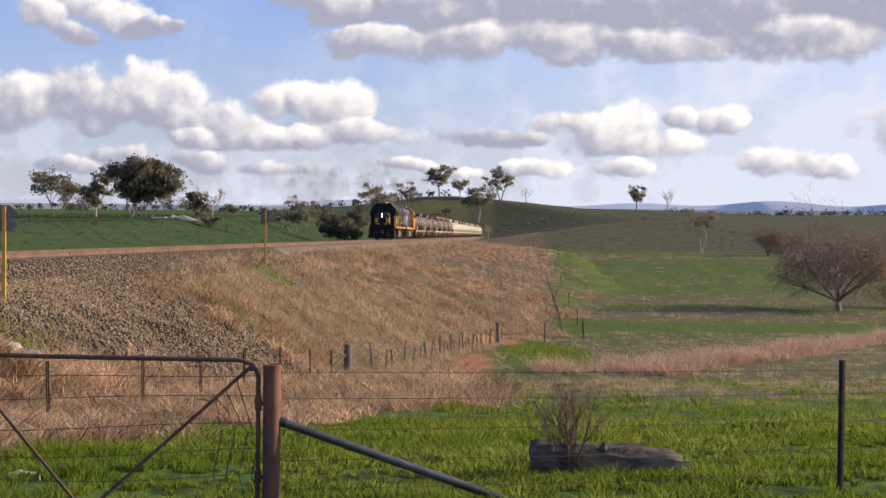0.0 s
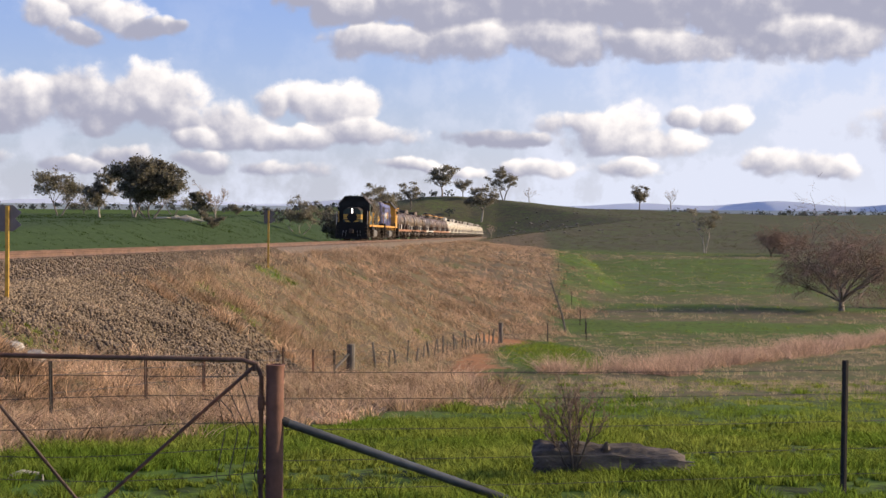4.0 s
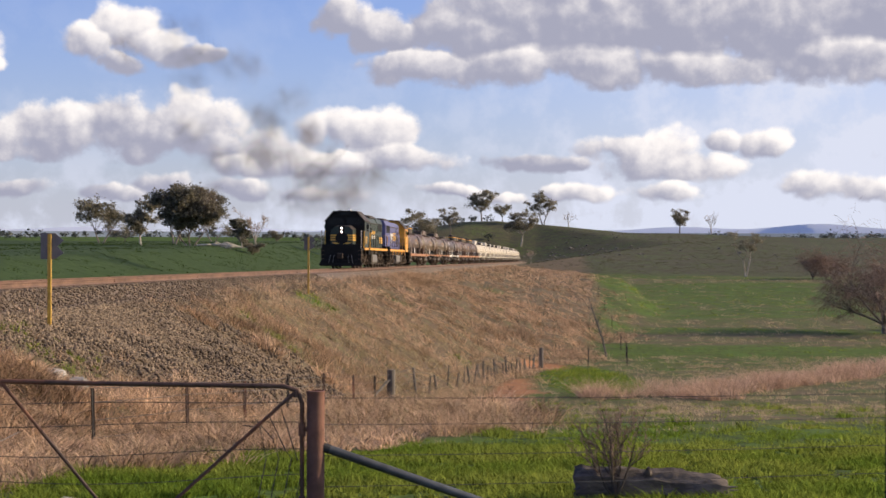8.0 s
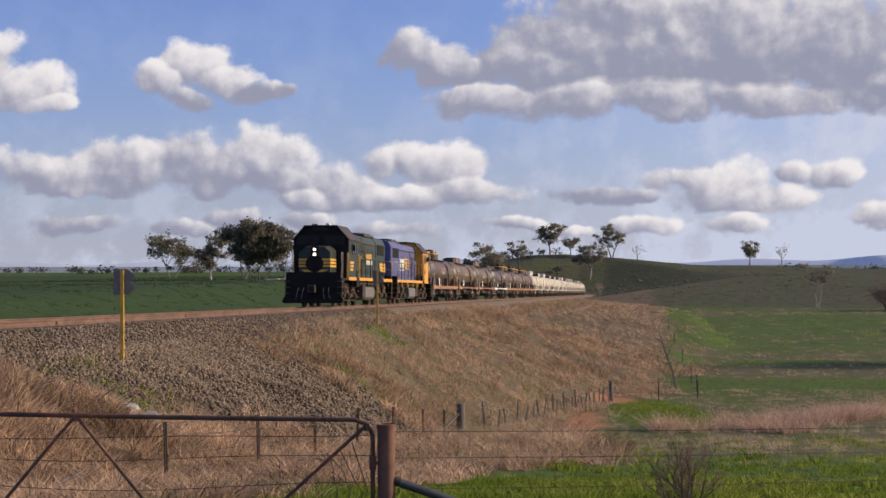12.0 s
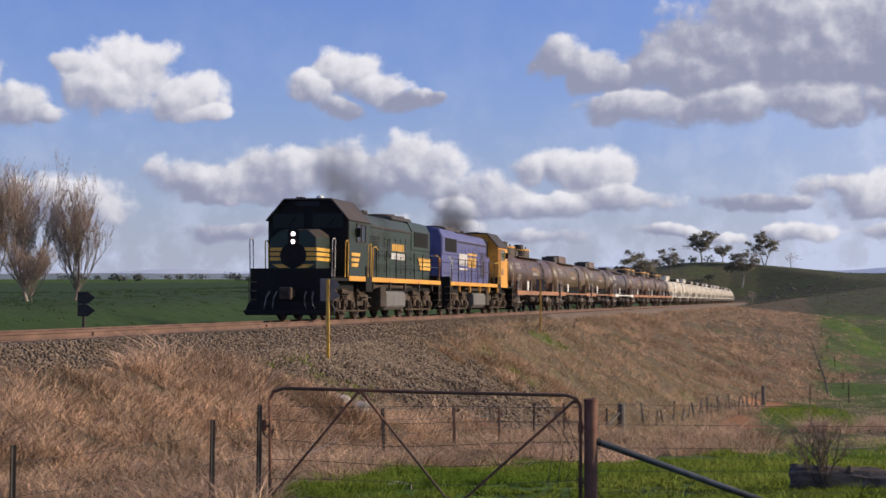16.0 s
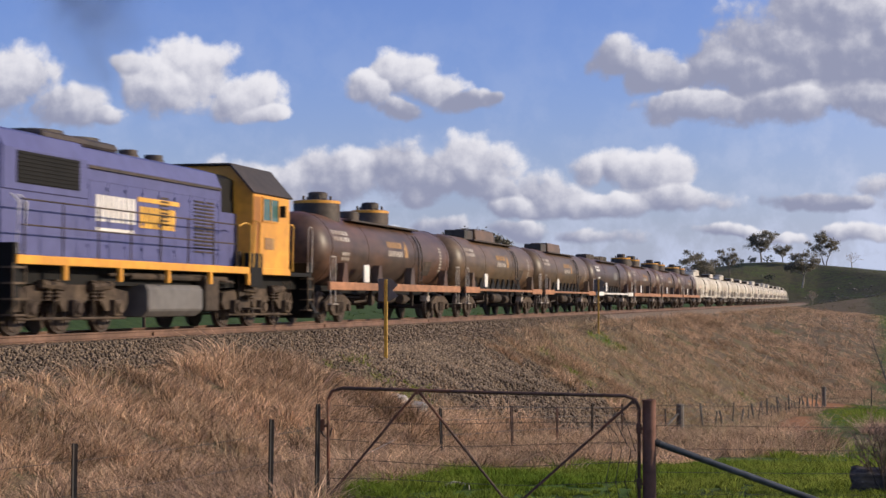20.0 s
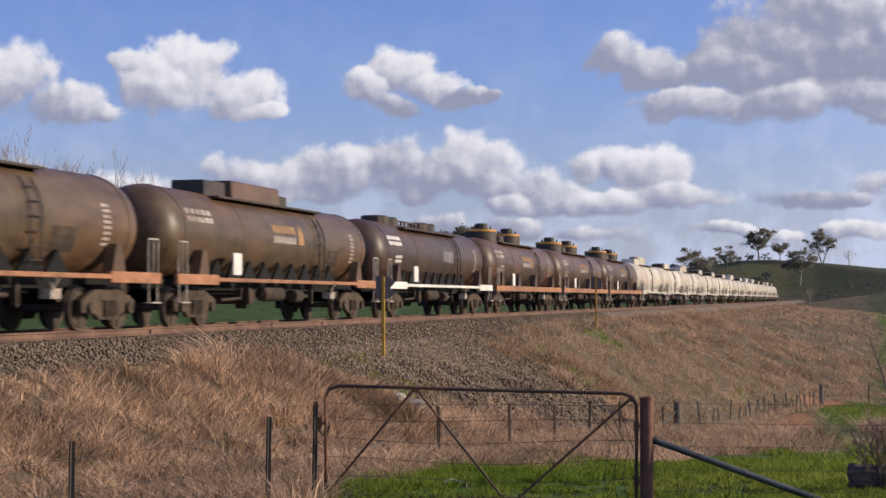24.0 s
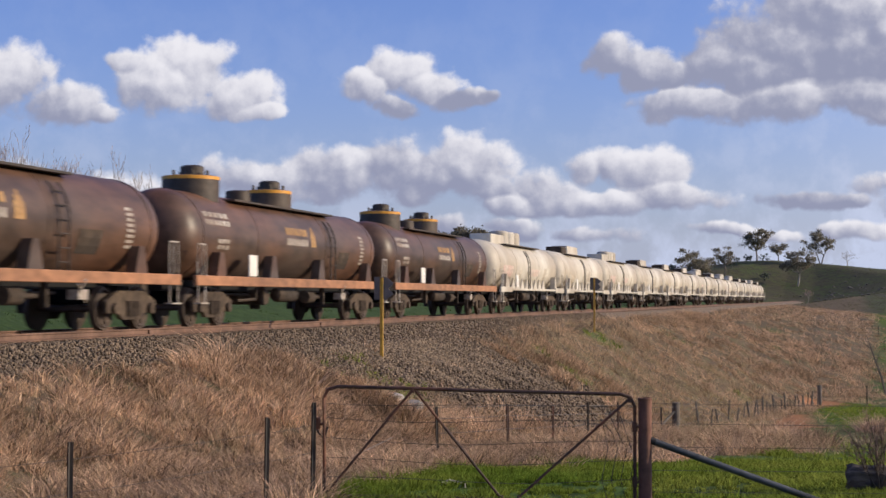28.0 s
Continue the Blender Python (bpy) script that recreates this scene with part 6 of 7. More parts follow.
def sow(name, label, mat, box, count, weight, height, width, lean, seed, clump=1.0, per=26, radius=0.16, splay=0.9):
    """Grass in tussocks as one object: some count blades in the box (x0, x1, y0, y1), where weight(x, y) allows."""
    rng = np.random.default_rng(seed)
    m = count // per
    cx, cy = rng.uniform(box[0], box[1], m), rng.uniform(box[2], box[3], m)
    keep = rng.random(m) < weight(cx, cy)
    cx, cy = cx[keep], cy[keep]
    m = len(cx)
    size = rng.uniform(0.55, 1.25, m) * (0.85 + 0.45 * wave(cx, cy, 2.2, seed * 1.3)) * (1 + 0.25 * wave(cx, cy, 6.0, seed))
    size = np.clip(size, 0.2, 1.9) * clump + (1 - clump)
    blow = wave(cx, cy, 2.5, seed) * 0.9 + rng.normal(0, 0.6, m)
    i = np.repeat(np.arange(m), per)
    n = len(i)
    far = np.interp(cy[i], [15, 40, 80, 130, 250], [1, 1.25, 1.7, 2.4, 3.6])
    r = radius * size[i] * np.sqrt(rng.random(n)) * far
    a = rng.uniform(0, math.tau, n)
    ox, oy = np.cos(a) * r, np.sin(a) * r
    x, y = cx[i] + ox, cy[i] + oy
    h = height * size[i] * (0.45 + 0.6 * rng.random(n)) * (1 - 0.35 * r / (radius * size[i] * far))
    w = width * (0.7 + 0.6 * rng.random(n)) * np.interp(y, [15, 40, 80, 130, 250], [1, 1.8, 3.0, 4.5, 7.0])
    wild = rng.normal(0, 0.82 if height > 0.3 else 0.4, (2, n))
    lx = h * (lean[0] + 0.35 * np.sin(blow[i]) + wild[0]) + ox / far * splay
    ly = h * (lean[1] + 0.35 * np.cos(blow[i]) * 0.5 + wild[1]) + oy / far * splay
    v, f = blades(x, y, land_z(x, y), h, w, lx, ly, rng, box[2] > 29 or box[3] > 100)
    return tagged(new(name, raw_mesh(name, v, f, mat)), label, "grass", kind="stuff")


def dry_weight(scale):
    def weight(x, y):
        dry, gravel, earth, hill, field = cover_of(x, y)
        d = x - (TRACK_X + TRACK_K * y)
        bare = (wave(x, y, 1.3, 3.3) > 0.42) | (wave(x, y, 0.6, 7.7) > 0.6)
        return dry ** 1.5 * (1 - gravel * 0.98) * (1 - earth * 0.97) * scale * np.where(bare, 0.4, 1.0) * (d > np.interp(y, [50, 75], [3.2, 2.2])) * (d < np.interp(y, [20, 40, 62, 110, 140], [16, 16, 13, 19, 22]))
    return weight


def green_weight(x, y):
    dry, gravel, earth, hill, field = cover_of(x, y)
    d = x - (TRACK_X + TRACK_K * y)
    return (1 - dry) ** 2 * (1 - gravel) * (1 - earth) * (d > 4) * np.where(wave(x, y, 0.62, 5.0) + 0.6 * wave(x, y, 2.1, 2.0) > 0.3, 0.15, 1.0)


def pale_weight(x, y):
    dry, gravel, earth, hill, field = cover_of(x, y)
    return dry * (1 - gravel) * (1 - earth) * (0.6 + 0.4 * wave(x, y, 2.0, 4.0))


def verge():
    bank_side = lambda x, y: x - track_x(y)
    sow("dry_grass", "tall tangled dry grass on the railway bank", DRY_GRASS, (-15, 2, 9, 34), 430000, dry_weight(0.9), 0.42, 0.0125, (-0.15, -0.1), 11, per=70, radius=0.22, splay=1.2)
    sow("dry_grass", "tangled dry grass on the steep railway bank", DRY_GRASS, (-14, 3, 33, 64), 230000, dry_weight(0.75), 0.56, 0.0105, (-0.3, -0.15), 19, per=40, radius=0.2, splay=1.2)
    sow("dry_grass", "tall tangled dry grass on the far railway bank", DRY_GRASS, (-13, 14, 62, 140), 210000, dry_weight(0.7), 0.66, 0.0075, (-0.3, -0.1), 12, per=26)
    sow("dry_tussock", "large dry tussocks standing out of the bank", DRY_GRASS, (-14, 2, 9, 60), 190000, dry_weight(0.4), 0.62, 0.012, (-0.25, -0.1), 30, per=150, radius=0.34, splay=1.3)
    sow("seeding_grass", "pale dry seed stalks standing on the bank", PALE_GRASS, (-14, 3, 8, 90), 60000, dry_weight(0.5), 0.72, 0.005, (-0.3, -0.1), 13, per=9, radius=0.22)
    sow("fallen_straw", "pale fallen straw lying over the dry bank", PALE_GRASS, (-14, 3, 8, 80), 90000, dry_weight(0.7), 0.26, 0.010, (-0.9, -0.4), 23, per=7, radius=0.3, splay=2.4)
    sow("dry_grass", "dry grass on the distant embankment", DRY_GRASS, (-9, 26, 130, 330), 80000, lambda x, y: cover_of(x, y)[0] * (bank_side(x, y) > 3.2) * (bank_side(x, y) < 23), 0.6, 0.009, (-0.3, -0.1), 18, per=14)
    sow("green_grass", "short lush green pasture grass", GREEN_GRASS, (-6.4, 11, 15.5, 31), 430000, green_weight, 0.21, 0.011, (-0.1, -0.05), 14, per=44, radius=0.13)
    sow("green_grass", "lush green pasture grass beyond the fence", GREEN_GRASS, (-5, 20, 30, 66), 190000, green_weight, 0.18, 0.0095, (-0.1, -0.05), 20, per=20, radius=0.12)
    sow("green_grass", "thick green clumps standing out of the paddock", GREEN_GRASS, (-6, 14, 16, 62), 100000, lambda x, y: green_weight(x, y) * np.clip(0.25 + 0.5 * wave(x, y, 3.1, 6.0), 0, 1), 0.30, 0.011, (-0.12, -0.05), 28, per=60, radius=0.2)
    sow("pasture_tuft", "pale dry grass mixed into the paddock", PALE_GRASS, (-5, 24, 24, 112), 150000, pale_weight, 0.26, 0.008, (-0.2, 0), 15, per=14, radius=0.15)
    sow("pasture_tuft", "pale dry grass bands across the valley pasture", PALE_GRASS, (0, 62, 108, 330), 90000, lambda x, y: pale_weight(x, y) * (bank_side(x, y) > 17), 0.34, 0.011, (-0.2, 0), 24, per=12, radius=0.2)
    sow("green_grass", "green tufts across the valley pasture", GREEN_GRASS, (0, 62, 62, 330), 90000, lambda x, y: green_weight(x, y) * (bank_side(x, y) > 15) * (0.5 + 0.5 * wave(x, y, 6, 3.0)), 0.22, 0.010, (-0.2, 0), 25, per=12, radius=0.16)
    sow("green_grass", "green grass tufts between dry stalks on the bank", GREEN_GRASS, (-14, 0, 24, 90), 60000, lambda x, y: np.clip(wave(x, y, 5.5, 9.0) - 0.38, 0, 1) * 2 * (bank_side(x, y) > 3.6) * (bank_side(x, y) < 11), 0.35, 0.010, (-0.2, 0), 16)
    sow("dead_weeds", "dark dead weeds standing among the dry grass", DARK_WEED, (-13, 3, 14, 120), 60000, lambda x, y: dry_weight(1.0)(x, y) * np.clip(wave(x, y, 4.3, 2.0) + 0.5 * wave(x, y, 1.6, 8.0) - 0.45, 0, 1) * 1.6, 0.5, 0.008, (-0.2, -0.1), 32, per=40, radius=0.25)
    sow("field_grass", "green grass of the field beyond the track", FIELD_GRASS, (-62, -16, 40, 260), 60000, lambda x, y: (bank_side(x, y) < -4) * (0.6 + 0.4 * wave(x, y, 5, 3.0)), 0.22, 0.010, (-0.1, 0), 26, per=14)
    sow("hill_tuft", "dark rough tussocks over the stony hill", HILL_GRASS, (-30, 95, 335, 640), 70000, lambda x, y: cover_of(x, y)[3] * (0.45 + 0.5 * wave(x, y, 14, 2.0)), 0.45, 0.010, (-0.1, 0), 27, per=10, radius=0.25)
    sow("green_grass", "green grass growing up against the log", GREEN_GRASS, (0.45, 2.9, 19.0, 19.65), 12000, lambda x, y: 0.9 + 0 * x, 0.24, 0.010, (-0.1, -0.05), 29, per=30, radius=0.1)
    sow("green_grass", "bright green grass in the hollow by the red earth", GREEN_GRASS, (1.5, 9, 66, 104), 40000, lambda x, y: np.clip(1.1 - ((x - 4.6) / 2.6) ** 2 - ((y - 84) / 16) ** 2, 0, 1), 0.22, 0.009, (-0.1, 0), 31, per=16, radius=0.14)
    reed = lambda x, y: ((np.abs(y - 69.5 - 0.1 * x) < 1.6 + wave(x, y, 3, 1) * 0.9) & (x < 10.5) | ((x > 8.5) & (np.abs(y - 71 - 1.75 * (x - 8.5)) < 2.6 + 1.6 * wave(x, y, 4, 2)))) * (0.55 + 0.5 * wave(x, y, 1.7, 5.0))
    sow("reeds", "bed of dry tan reeds in the creek hollow", REED, (3.6, 38, 64, 122), 330000, reed, 1.15, 0.012, (-0.12, 0), 17, 0.6, per=22, radius=0.22, splay=0.5)


verge()


def limb(s, a, b, r0, r1, bend, rng, n=6, steps=4):
    a, b = Vector(a), Vector(b)
    off = Vector((rng.uniform(-1, 1), rng.uniform(-1, 1), rng.uniform(-0.3, 0.3))) * bend * (b - a).length
    pts = [a.lerp(b, k / steps) + off * math.sin(math.pi * k / steps) for k in range(steps + 1)]
    s.path(pts, [r0 + (r1 - r0) * k / steps for k in range(steps + 1)], n)
    return pts


def leaf_cloud(centres, size, per, rng, flat=0.7):
    """Leaf clumps: quads strewn about each centre (place, radius)."""
    v, f = [], []
    for c, r in centres:
        p = rng.normal(0, 0.45, (per, 3)) * r
        p[:, 2] *= flat
        u = rng.normal(0, 1, (per, 3))
        u /= np.linalg.norm(u, axis=1, keepdims=True)
        w = np.cross(u, rng.normal(0, 1, (per, 3)))
        w /= np.linalg.norm(w, axis=1, keepdims=True) + 1e-6
        k = size * rng.uniform(0.6, 1.3, (per, 1))
        p = p + np.asarray(c)[None]
        q = np.stack([p - u * k - w * k * 0.45, p + u * k * 0.3 - w * k * 0.6, p + u * k + w * k * 0.3, p - u * k * 0.2 + w * k * 0.6], 1)
        f.append(np.arange(per * 4).reshape(-1, 4) + sum(map(len, v)))
        v.append(q.reshape(-1, 3))
    return np.concatenate(v), np.concatenate(f)


def gum_tree(x, y, h, w, seed, label, leaf=None, bark=None, clear=0.35, thick=1.0, forks=5, per=56, lean=0.0, stems=1, full=1.0):
    """Pale stems that fork and fork again, each twig ending in its own clump of leaves."""
    rng, nr = random.Random(seed), np.random.default_rng(seed)
    z = gz(x, y)
    e = tagged(new("gum_tree"), label, "tree", "gum trees of the pasture")
    s, ends = Shape(), []
    r = 0.020 * h * thick / stems ** 0.5
    for q in range(stems):
        b0 = Vector((x + (q - (stems - 1) / 2) * 0.05 * w, y, z - 0.2))
        swing = (q - (stems - 1) / 2) * 0.22 * w
        fork = b0 + Vector((lean * h + swing + rng.uniform(-0.04, 0.04) * h, 0, h * clear * rng.uniform(0.75, 1.1)))
        limb(s, b0, fork, r * 1.35, r, 0.06, rng, 8)
        for k in range(max(2, round(forks / stems))):
            a = math.tau * (k + rng.uniform(-0.35, 0.35)) * stems / forks + q
            out = rng.uniform(0.2, 0.42) * w
            top = fork + Vector((math.cos(a) * out, math.sin(a) * out, h * (1 - clear) * rng.uniform(0.25, 0.85)))
            pts = limb(s, fork, top, r * 0.6, r * 0.2, 0.14, rng, 6)
            for j in range(round(rng.uniform(6, 9) * full)):
                o = pts[rng.choice((2, 3, 4, 4))]
                b = rng.uniform(0, math.tau)
                k2 = w * rng.uniform(0.09, 0.20)
                t2 = o + Vector((math.cos(b) * k2, math.sin(b) * k2, h * rng.uniform(-0.03, 0.17)))
                t2.z = min(t2.z, z + h)
                limb(s, o, t2, r * 0.2, r * 0.06, 0.15, rng, 4, 3)
                ends.append((t2, rng.uniform(0.08, 0.14) * w + 0.015 * h))
                if rng.random() < 0.6:
                    ends.append((t2 + Vector((rng.uniform(-1, 1) * 0.08 * w, rng.uniform(-1, 1) * 0.08 * w, rng.uniform(-0.03, 0.05) * h)), rng.uniform(0.06, 0.10) * w))
    part("trunk", s, bark or GUM_BARK, e, smooth=True)
    v, f = leaf_cloud([(tuple(c), q) for c, q in ends], 0.014 * h + 0.05, per, nr, 0.7)
    part("crown", raw_mesh("crown", v, f, leaf or GUM_LEAF), None, e)
    return e


def twig_mesh(strands, nr, width):
    """Thin flat twigs from (start, end) pairs."""
    a = np.array([p for p, q in strands])
    b = np.array([q for p, q in strands])
    n = len(a)
    side = np.cross(b - a, nr.normal(0, 1, (n, 3)))
    side /= np.linalg.norm(side, axis=1, keepdims=True) + 1e-9
    side *= width
    v = np.stack([a - side, a + side, b + side * 0.3, b - side * 0.3], 1).reshape(-1, 3)
    return v, np.arange(n * 4).reshape(-1, 4)


def bare_tree(x, y, h, w, seed, label, bark, twig_mat, style="dead", name="bare_tree", group="bare trees", width=0.012, boughs=5):
    """A leafless tree, forking five times. style: dead (crooked, open), broom (upright), willow (wide, drooping)."""
    rng, nr = random.Random(seed), np.random.default_rng(seed)
    e = tagged(new(name), label, "tree", group)
    s, strands = Shape(), []
    base = Vector((x, y, gz(x, y) - 0.15))
    clear, r0, spread_out, kids, shrink = {"dead": (0.30, 0.022, 0.75, (3, 3, 3, 2), 0.62), "broom": (0.10, 0.013, 0.42, (6, 5, 4, 3), 0.60),
                                          "willow": (0.10, 0.024, 0.85, (6, 6, 5, 5), 0.68), "thorn": (0.15, 0.020, 0.75, (4, 4, 4, 3), 0.5)}[style]
    fork = base + Vector((rng.uniform(-0.03, 0.03) * h, 0, h * clear))
    limb(s, base, fork, r0 * h * 1.3, r0 * h, 0.05, rng, 8)

    def grow(o, d, length, r, depth):
        droop = -0.55 if style == "willow" and depth >= 3 else 0.0
        d = Vector((d.x * (w / h) * 1.1, d.y * (w / h) * 1.1, d.z + droop)).normalized() if depth == 0 else Vector((d.x, d.y, d.z + droop)).normalized()
        end = o + d * length
        if end.z < base.z + 0.1 * h:
            end.z = base.z + 0.1 * h
        if depth < 3:
            pts = limb(s, o, end, r, r * 0.45, 0.10, rng, 6 - depth, 4)
        else:
            mid = o.lerp(end, 0.5) + Vector((rng.uniform(-1, 1), rng.uniform(-1, 1), rng.uniform(0, 1))) * length * 0.1
            pts = [o, mid, end]
            strands.append((tuple(o), tuple(mid)))
            strands.append((tuple(mid), tuple(end)))
        if depth == 4:
            return
        for k in range(kids[depth]):
            f = 0.25 + 0.75 * (k + rng.random()) / kids[depth]
            i = min(int(f * (len(pts) - 1)), len(pts) - 2)
            p = pts[i].lerp(pts[i + 1], f * (len(pts) - 1) - i)
            side = Vector((rng.gauss(0, 1), rng.gauss(0, 1), rng.gauss(0, 0.6))).normalized()
            up = {"broom": 0.55, "willow": 0.12, "dead": 0.25, "thorn": 0.3}[style]
            grow(p, (d + side * (spread_out + 0.1) + Vector((0, 0, up))).normalized(), length * shrink * rng.uniform(0.7, 1.2), r * 0.42, depth + 1)

    for k in range(boughs):
        a = math.tau * (k + rng.uniform(-0.3, 0.3)) / boughs
        tilt = {"broom": rng.uniform(0.06, 0.45), "willow": rng.uniform(0.15, 1.15), "dead": rng.uniform(0.3, 0.9), "thorn": rng.uniform(0.15, 1.0)}[style]
        size = {"broom": 0.50, "willow": 0.52, "dead": 0.42, "thorn": 0.55}[style] * h * rng.uniform(0.75, 1.1)
        grow(fork, Vector((math.cos(a) * math.sin(tilt), math.sin(a) * math.sin(tilt), math.cos(tilt))), size, r0 * h * 0.55, 0)
    part("trunk", s, bark, e, smooth=True)
    v, f = twig_mesh(strands, nr, width)
    tagged(part("branchwork", raw_mesh("branchwork", v, f, twig_mat), None, e), kind="stuff")
    return e


HILL_ROCK = surface("lichened_rock", (0.17, 0.15, 0.125), 0.95, var=0.4, scale=3, second=(0.08, 0.075, 0.065), bump=0.8)


def wooded():
    gum = "spreading gum tree with clumped grey green leaves"
    dense = "dense dark gum tree in the green field"
    for x, y, h, w, seed, kw in (
            (-45, 256.7, 4.3, 6.3, 1, dict(clear=0.25, stems=2)), (-63.2, 274.0, 3.8, 7.3, 2, dict(clear=0.2, forks=5)), (-51.4, 262.0, 5.0, 6.8, 21, dict(clear=0.45)),
            (-54.9, 224.0, 6.1, 7.5, 3, dict(clear=0.33, lean=0.05, forks=8, stems=2)), (-43.1, 196.0, 5.9, 4.1, 4, dict(clear=0.28, bark=PALE_BARK, forks=8)), (-41.0, 206.0, 6.8, 4.1, 5, dict(clear=0.25, leaf=DARK_LEAF, stems=2, forks=9)),
            (-33.6, 178.0, 6.4, 5.8, 6, dict(clear=0.22, leaf=DARK_LEAF, forks=11, per=95, stems=3, full=1.9)), (-29.5, 188.0, 4.2, 2.7, 7, dict(clear=0.25, bark=PALE_BARK)), (-27.3, 181.0, 2.3, 2.5, 22, dict(clear=0.1, leaf=DARK_LEAF)),
            (-23.1, 239.0, 5.4, 6.1, 8, dict(clear=0.2, forks=8, per=44, stems=3, bark=PALE_BARK)), (-15.6, 229.5, 6.8, 5.2, 9, dict(clear=0.18, leaf=DARK_LEAF, forks=9, per=85, stems=2, full=1.4)),
            (-25.5, 560.0, 14.5, 13.4, 10, dict(clear=0.25, forks=9, per=65, stems=2)), (-17.0, 590.0, 10.0, 8.4, 11, dict(clear=0.35)),
            (-46.8, 297.0, 2.1, 2.7, 12, dict(clear=0.1)), (-40.4, 297.0, 2.4, 3.2, 13, dict(clear=0.1)), (-21.9, 279.0, 3.8, 4.1, 14, dict(clear=0.1, leaf=DARK_LEAF)),
            (-6.0, 640.0, 13.2, 11.6, 15, dict(clear=0.4, forks=8, per=55, lean=-0.06)), (2.2, 632.0, 7.6, 7.8, 16, dict(clear=0.28, forks=7)), (8.6, 585.0, 12.6, 10.8, 17, dict(clear=0.36, bark=PALE_BARK, lean=0.05, forks=8)),
            (18.0, 625.0, 12.6, 9.6, 18, dict(clear=0.36, stems=2, forks=8)), (72.0, 640.0, 9.5, 9.0, 19, dict(clear=0.3, forks=8)), (50.7, 332.0, 8.7, 6.3, 20, dict(clear=0.4, bark=PALE_BARK, per=26, stems=2))):
        gum_tree(x, y, h, w, seed, gum if kw.get("leaf") is None else dense, **kw)
    for x, y, h, w, seed in ((28.5, 640.0, 6.6, 9.6, 31), (84.6, 640.0, 9.8, 9.0, 32), (11.0, 520.0, 4.6, 2.6, 33), (-13.2, 300.0, 4.4, 2.2, 34), (-27.8, 187.0, 4.9, 2.8, 36)):
        bare_tree(x, y, h, w, seed, "bleached dead tree with crooked bare limbs", PALE_BARK, TWIG_TAN, "dead", "dead_tree", "dead trees", 0.035, 4)
    bare_tree(34.8, 148.0, 9.8, 11.5, 41, "wide bare willow with drooping brown twigs by the creek", GUM_BARK, TWIG_RED, "willow", "willow_tree", "", 0.015, 9)
    bare_tree(44.0, 156.0, 4.6, 7.0, 43, "low bare willow beside the creek", BROWN_BARK, TWIG_RED, "willow", "willow_tree", "", 0.013, 6)
    for x, y, h, w, seed in ((61.3, 317.0, 6.2, 7.4, 44), (66.5, 322.0, 5.6, 6.8, 45)):
        bare_tree(x, y, h, w, seed, "grey leafless bush at the foot of the hill", BROWN_BARK, TWIG_RED, "willow", "bare_bush", "bare bushes", 0.016, 6)
    for i, (x, y, h, w) in enumerate(((-51.0, 79.0, 5.2, 4.0), (-49.6, 82.0, 9.2, 3.6), (-47.4, 83.5, 9.6, 3.4), (-45.9, 85.0, 9.2, 3.2), (-43.3, 84.0, 9.4, 3.2), (-41.8, 86.0, 8.8, 3.4), (-39.3, 87.0, 7.4, 3.0), (-54.0, 78.0, 8.4, 3.6), (-48.4, 80.0, 4.6, 3.6), (-44.6, 82.5, 5.0, 3.6), (-40.6, 84.0, 4.4, 3.4), (-52.4, 80.0, 8.8, 3.6))):
        bare_tree(x + 1.9, y, h * 0.84, w * 2.1, 50 + i, "tall bare upright tree of a winter row", PALE_BARK if i % 2 else GUM_BARK, TWIG_TAN, "broom", "bare_tree", "row of bare trees", 0.011, 12)
    # dead shrub by the log
    bare_tree(1.22, 19.55, 1.35, 0.75, 71, "dead thorny shrub growing beside the log", BROWN_BARK, TWIG_RED, "thorn", "dead_shrub", "", 0.0045, 7)
    # a fallen pile of pale limbs under the field's trees
    rng = random.Random(5)
    e = tagged(new("fallen_limbs"), "pile of bleached fallen limbs on the green field", "branch pile")
    for k in range(12):
        x, y = -31.4 + rng.uniform(-1.8, 2.0), 178.5 + rng.uniform(-1, 1)
        part("limb", Shape().path([(x, y, gz(x, y) + 0.1), (x + rng.uniform(0.4, 1.2), y, gz(x, y) + rng.uniform(0.1, 0.4)), (x + rng.uniform(1.2, 2.0), y + 0.3, gz(x, y) + 0.15)], [0.11, 0.09, 0.05], 6), BLEACHED, e)
    # far woods along the skyline
    nr = np.random.default_rng(9)
    centres = []
    for a0, a1, dist, count, size in ((7.5, 22.0, 820, 60, 3.2), (-24.0, -9.0, 700, 55, 2.6), (-9.0, 0.0, 640, 30, 2.4), (-45.0, -24.0, 500, 50, 2.0), (14, 30, 1500, 60, 6.0)):
        for k in range(count):
            a = radians(nr.uniform(a0, a1))
            R = dist * nr.uniform(0.9, 1.1)
            x, y = R * math.sin(a), R * math.cos(a)
            centres.append(((x, y, max(gz(x, y), 0.0 if dist > 600 else -9) + size * nr.uniform(0.2, 0.7)), size * nr.uniform(0.6, 1.3)))
    v, f = leaf_cloud(centres, 0.55, 45, nr, 0.6)
    tagged(new("far_woods", raw_mesh("far_woods", v, f, FAR_LEAF)), "distant dark woods along the skyline", "woods", kind="stuff")
    # rocks on the hill
    shapes = []
    for k in range(4):
        bm = bmesh.new()
        bmesh.ops.create_icosphere(bm, subdivisions=1, radius=0.6)
        for q in bm.verts:
            q.co *= rng.uniform(0.7, 1.2)
            q.co.z *= 0.55
        me = bpy.data.meshes.new("rock")
        bm.to_mesh(me)
        bm.free()
        me.materials.append(HILL_ROCK)
        shapes.append(me)
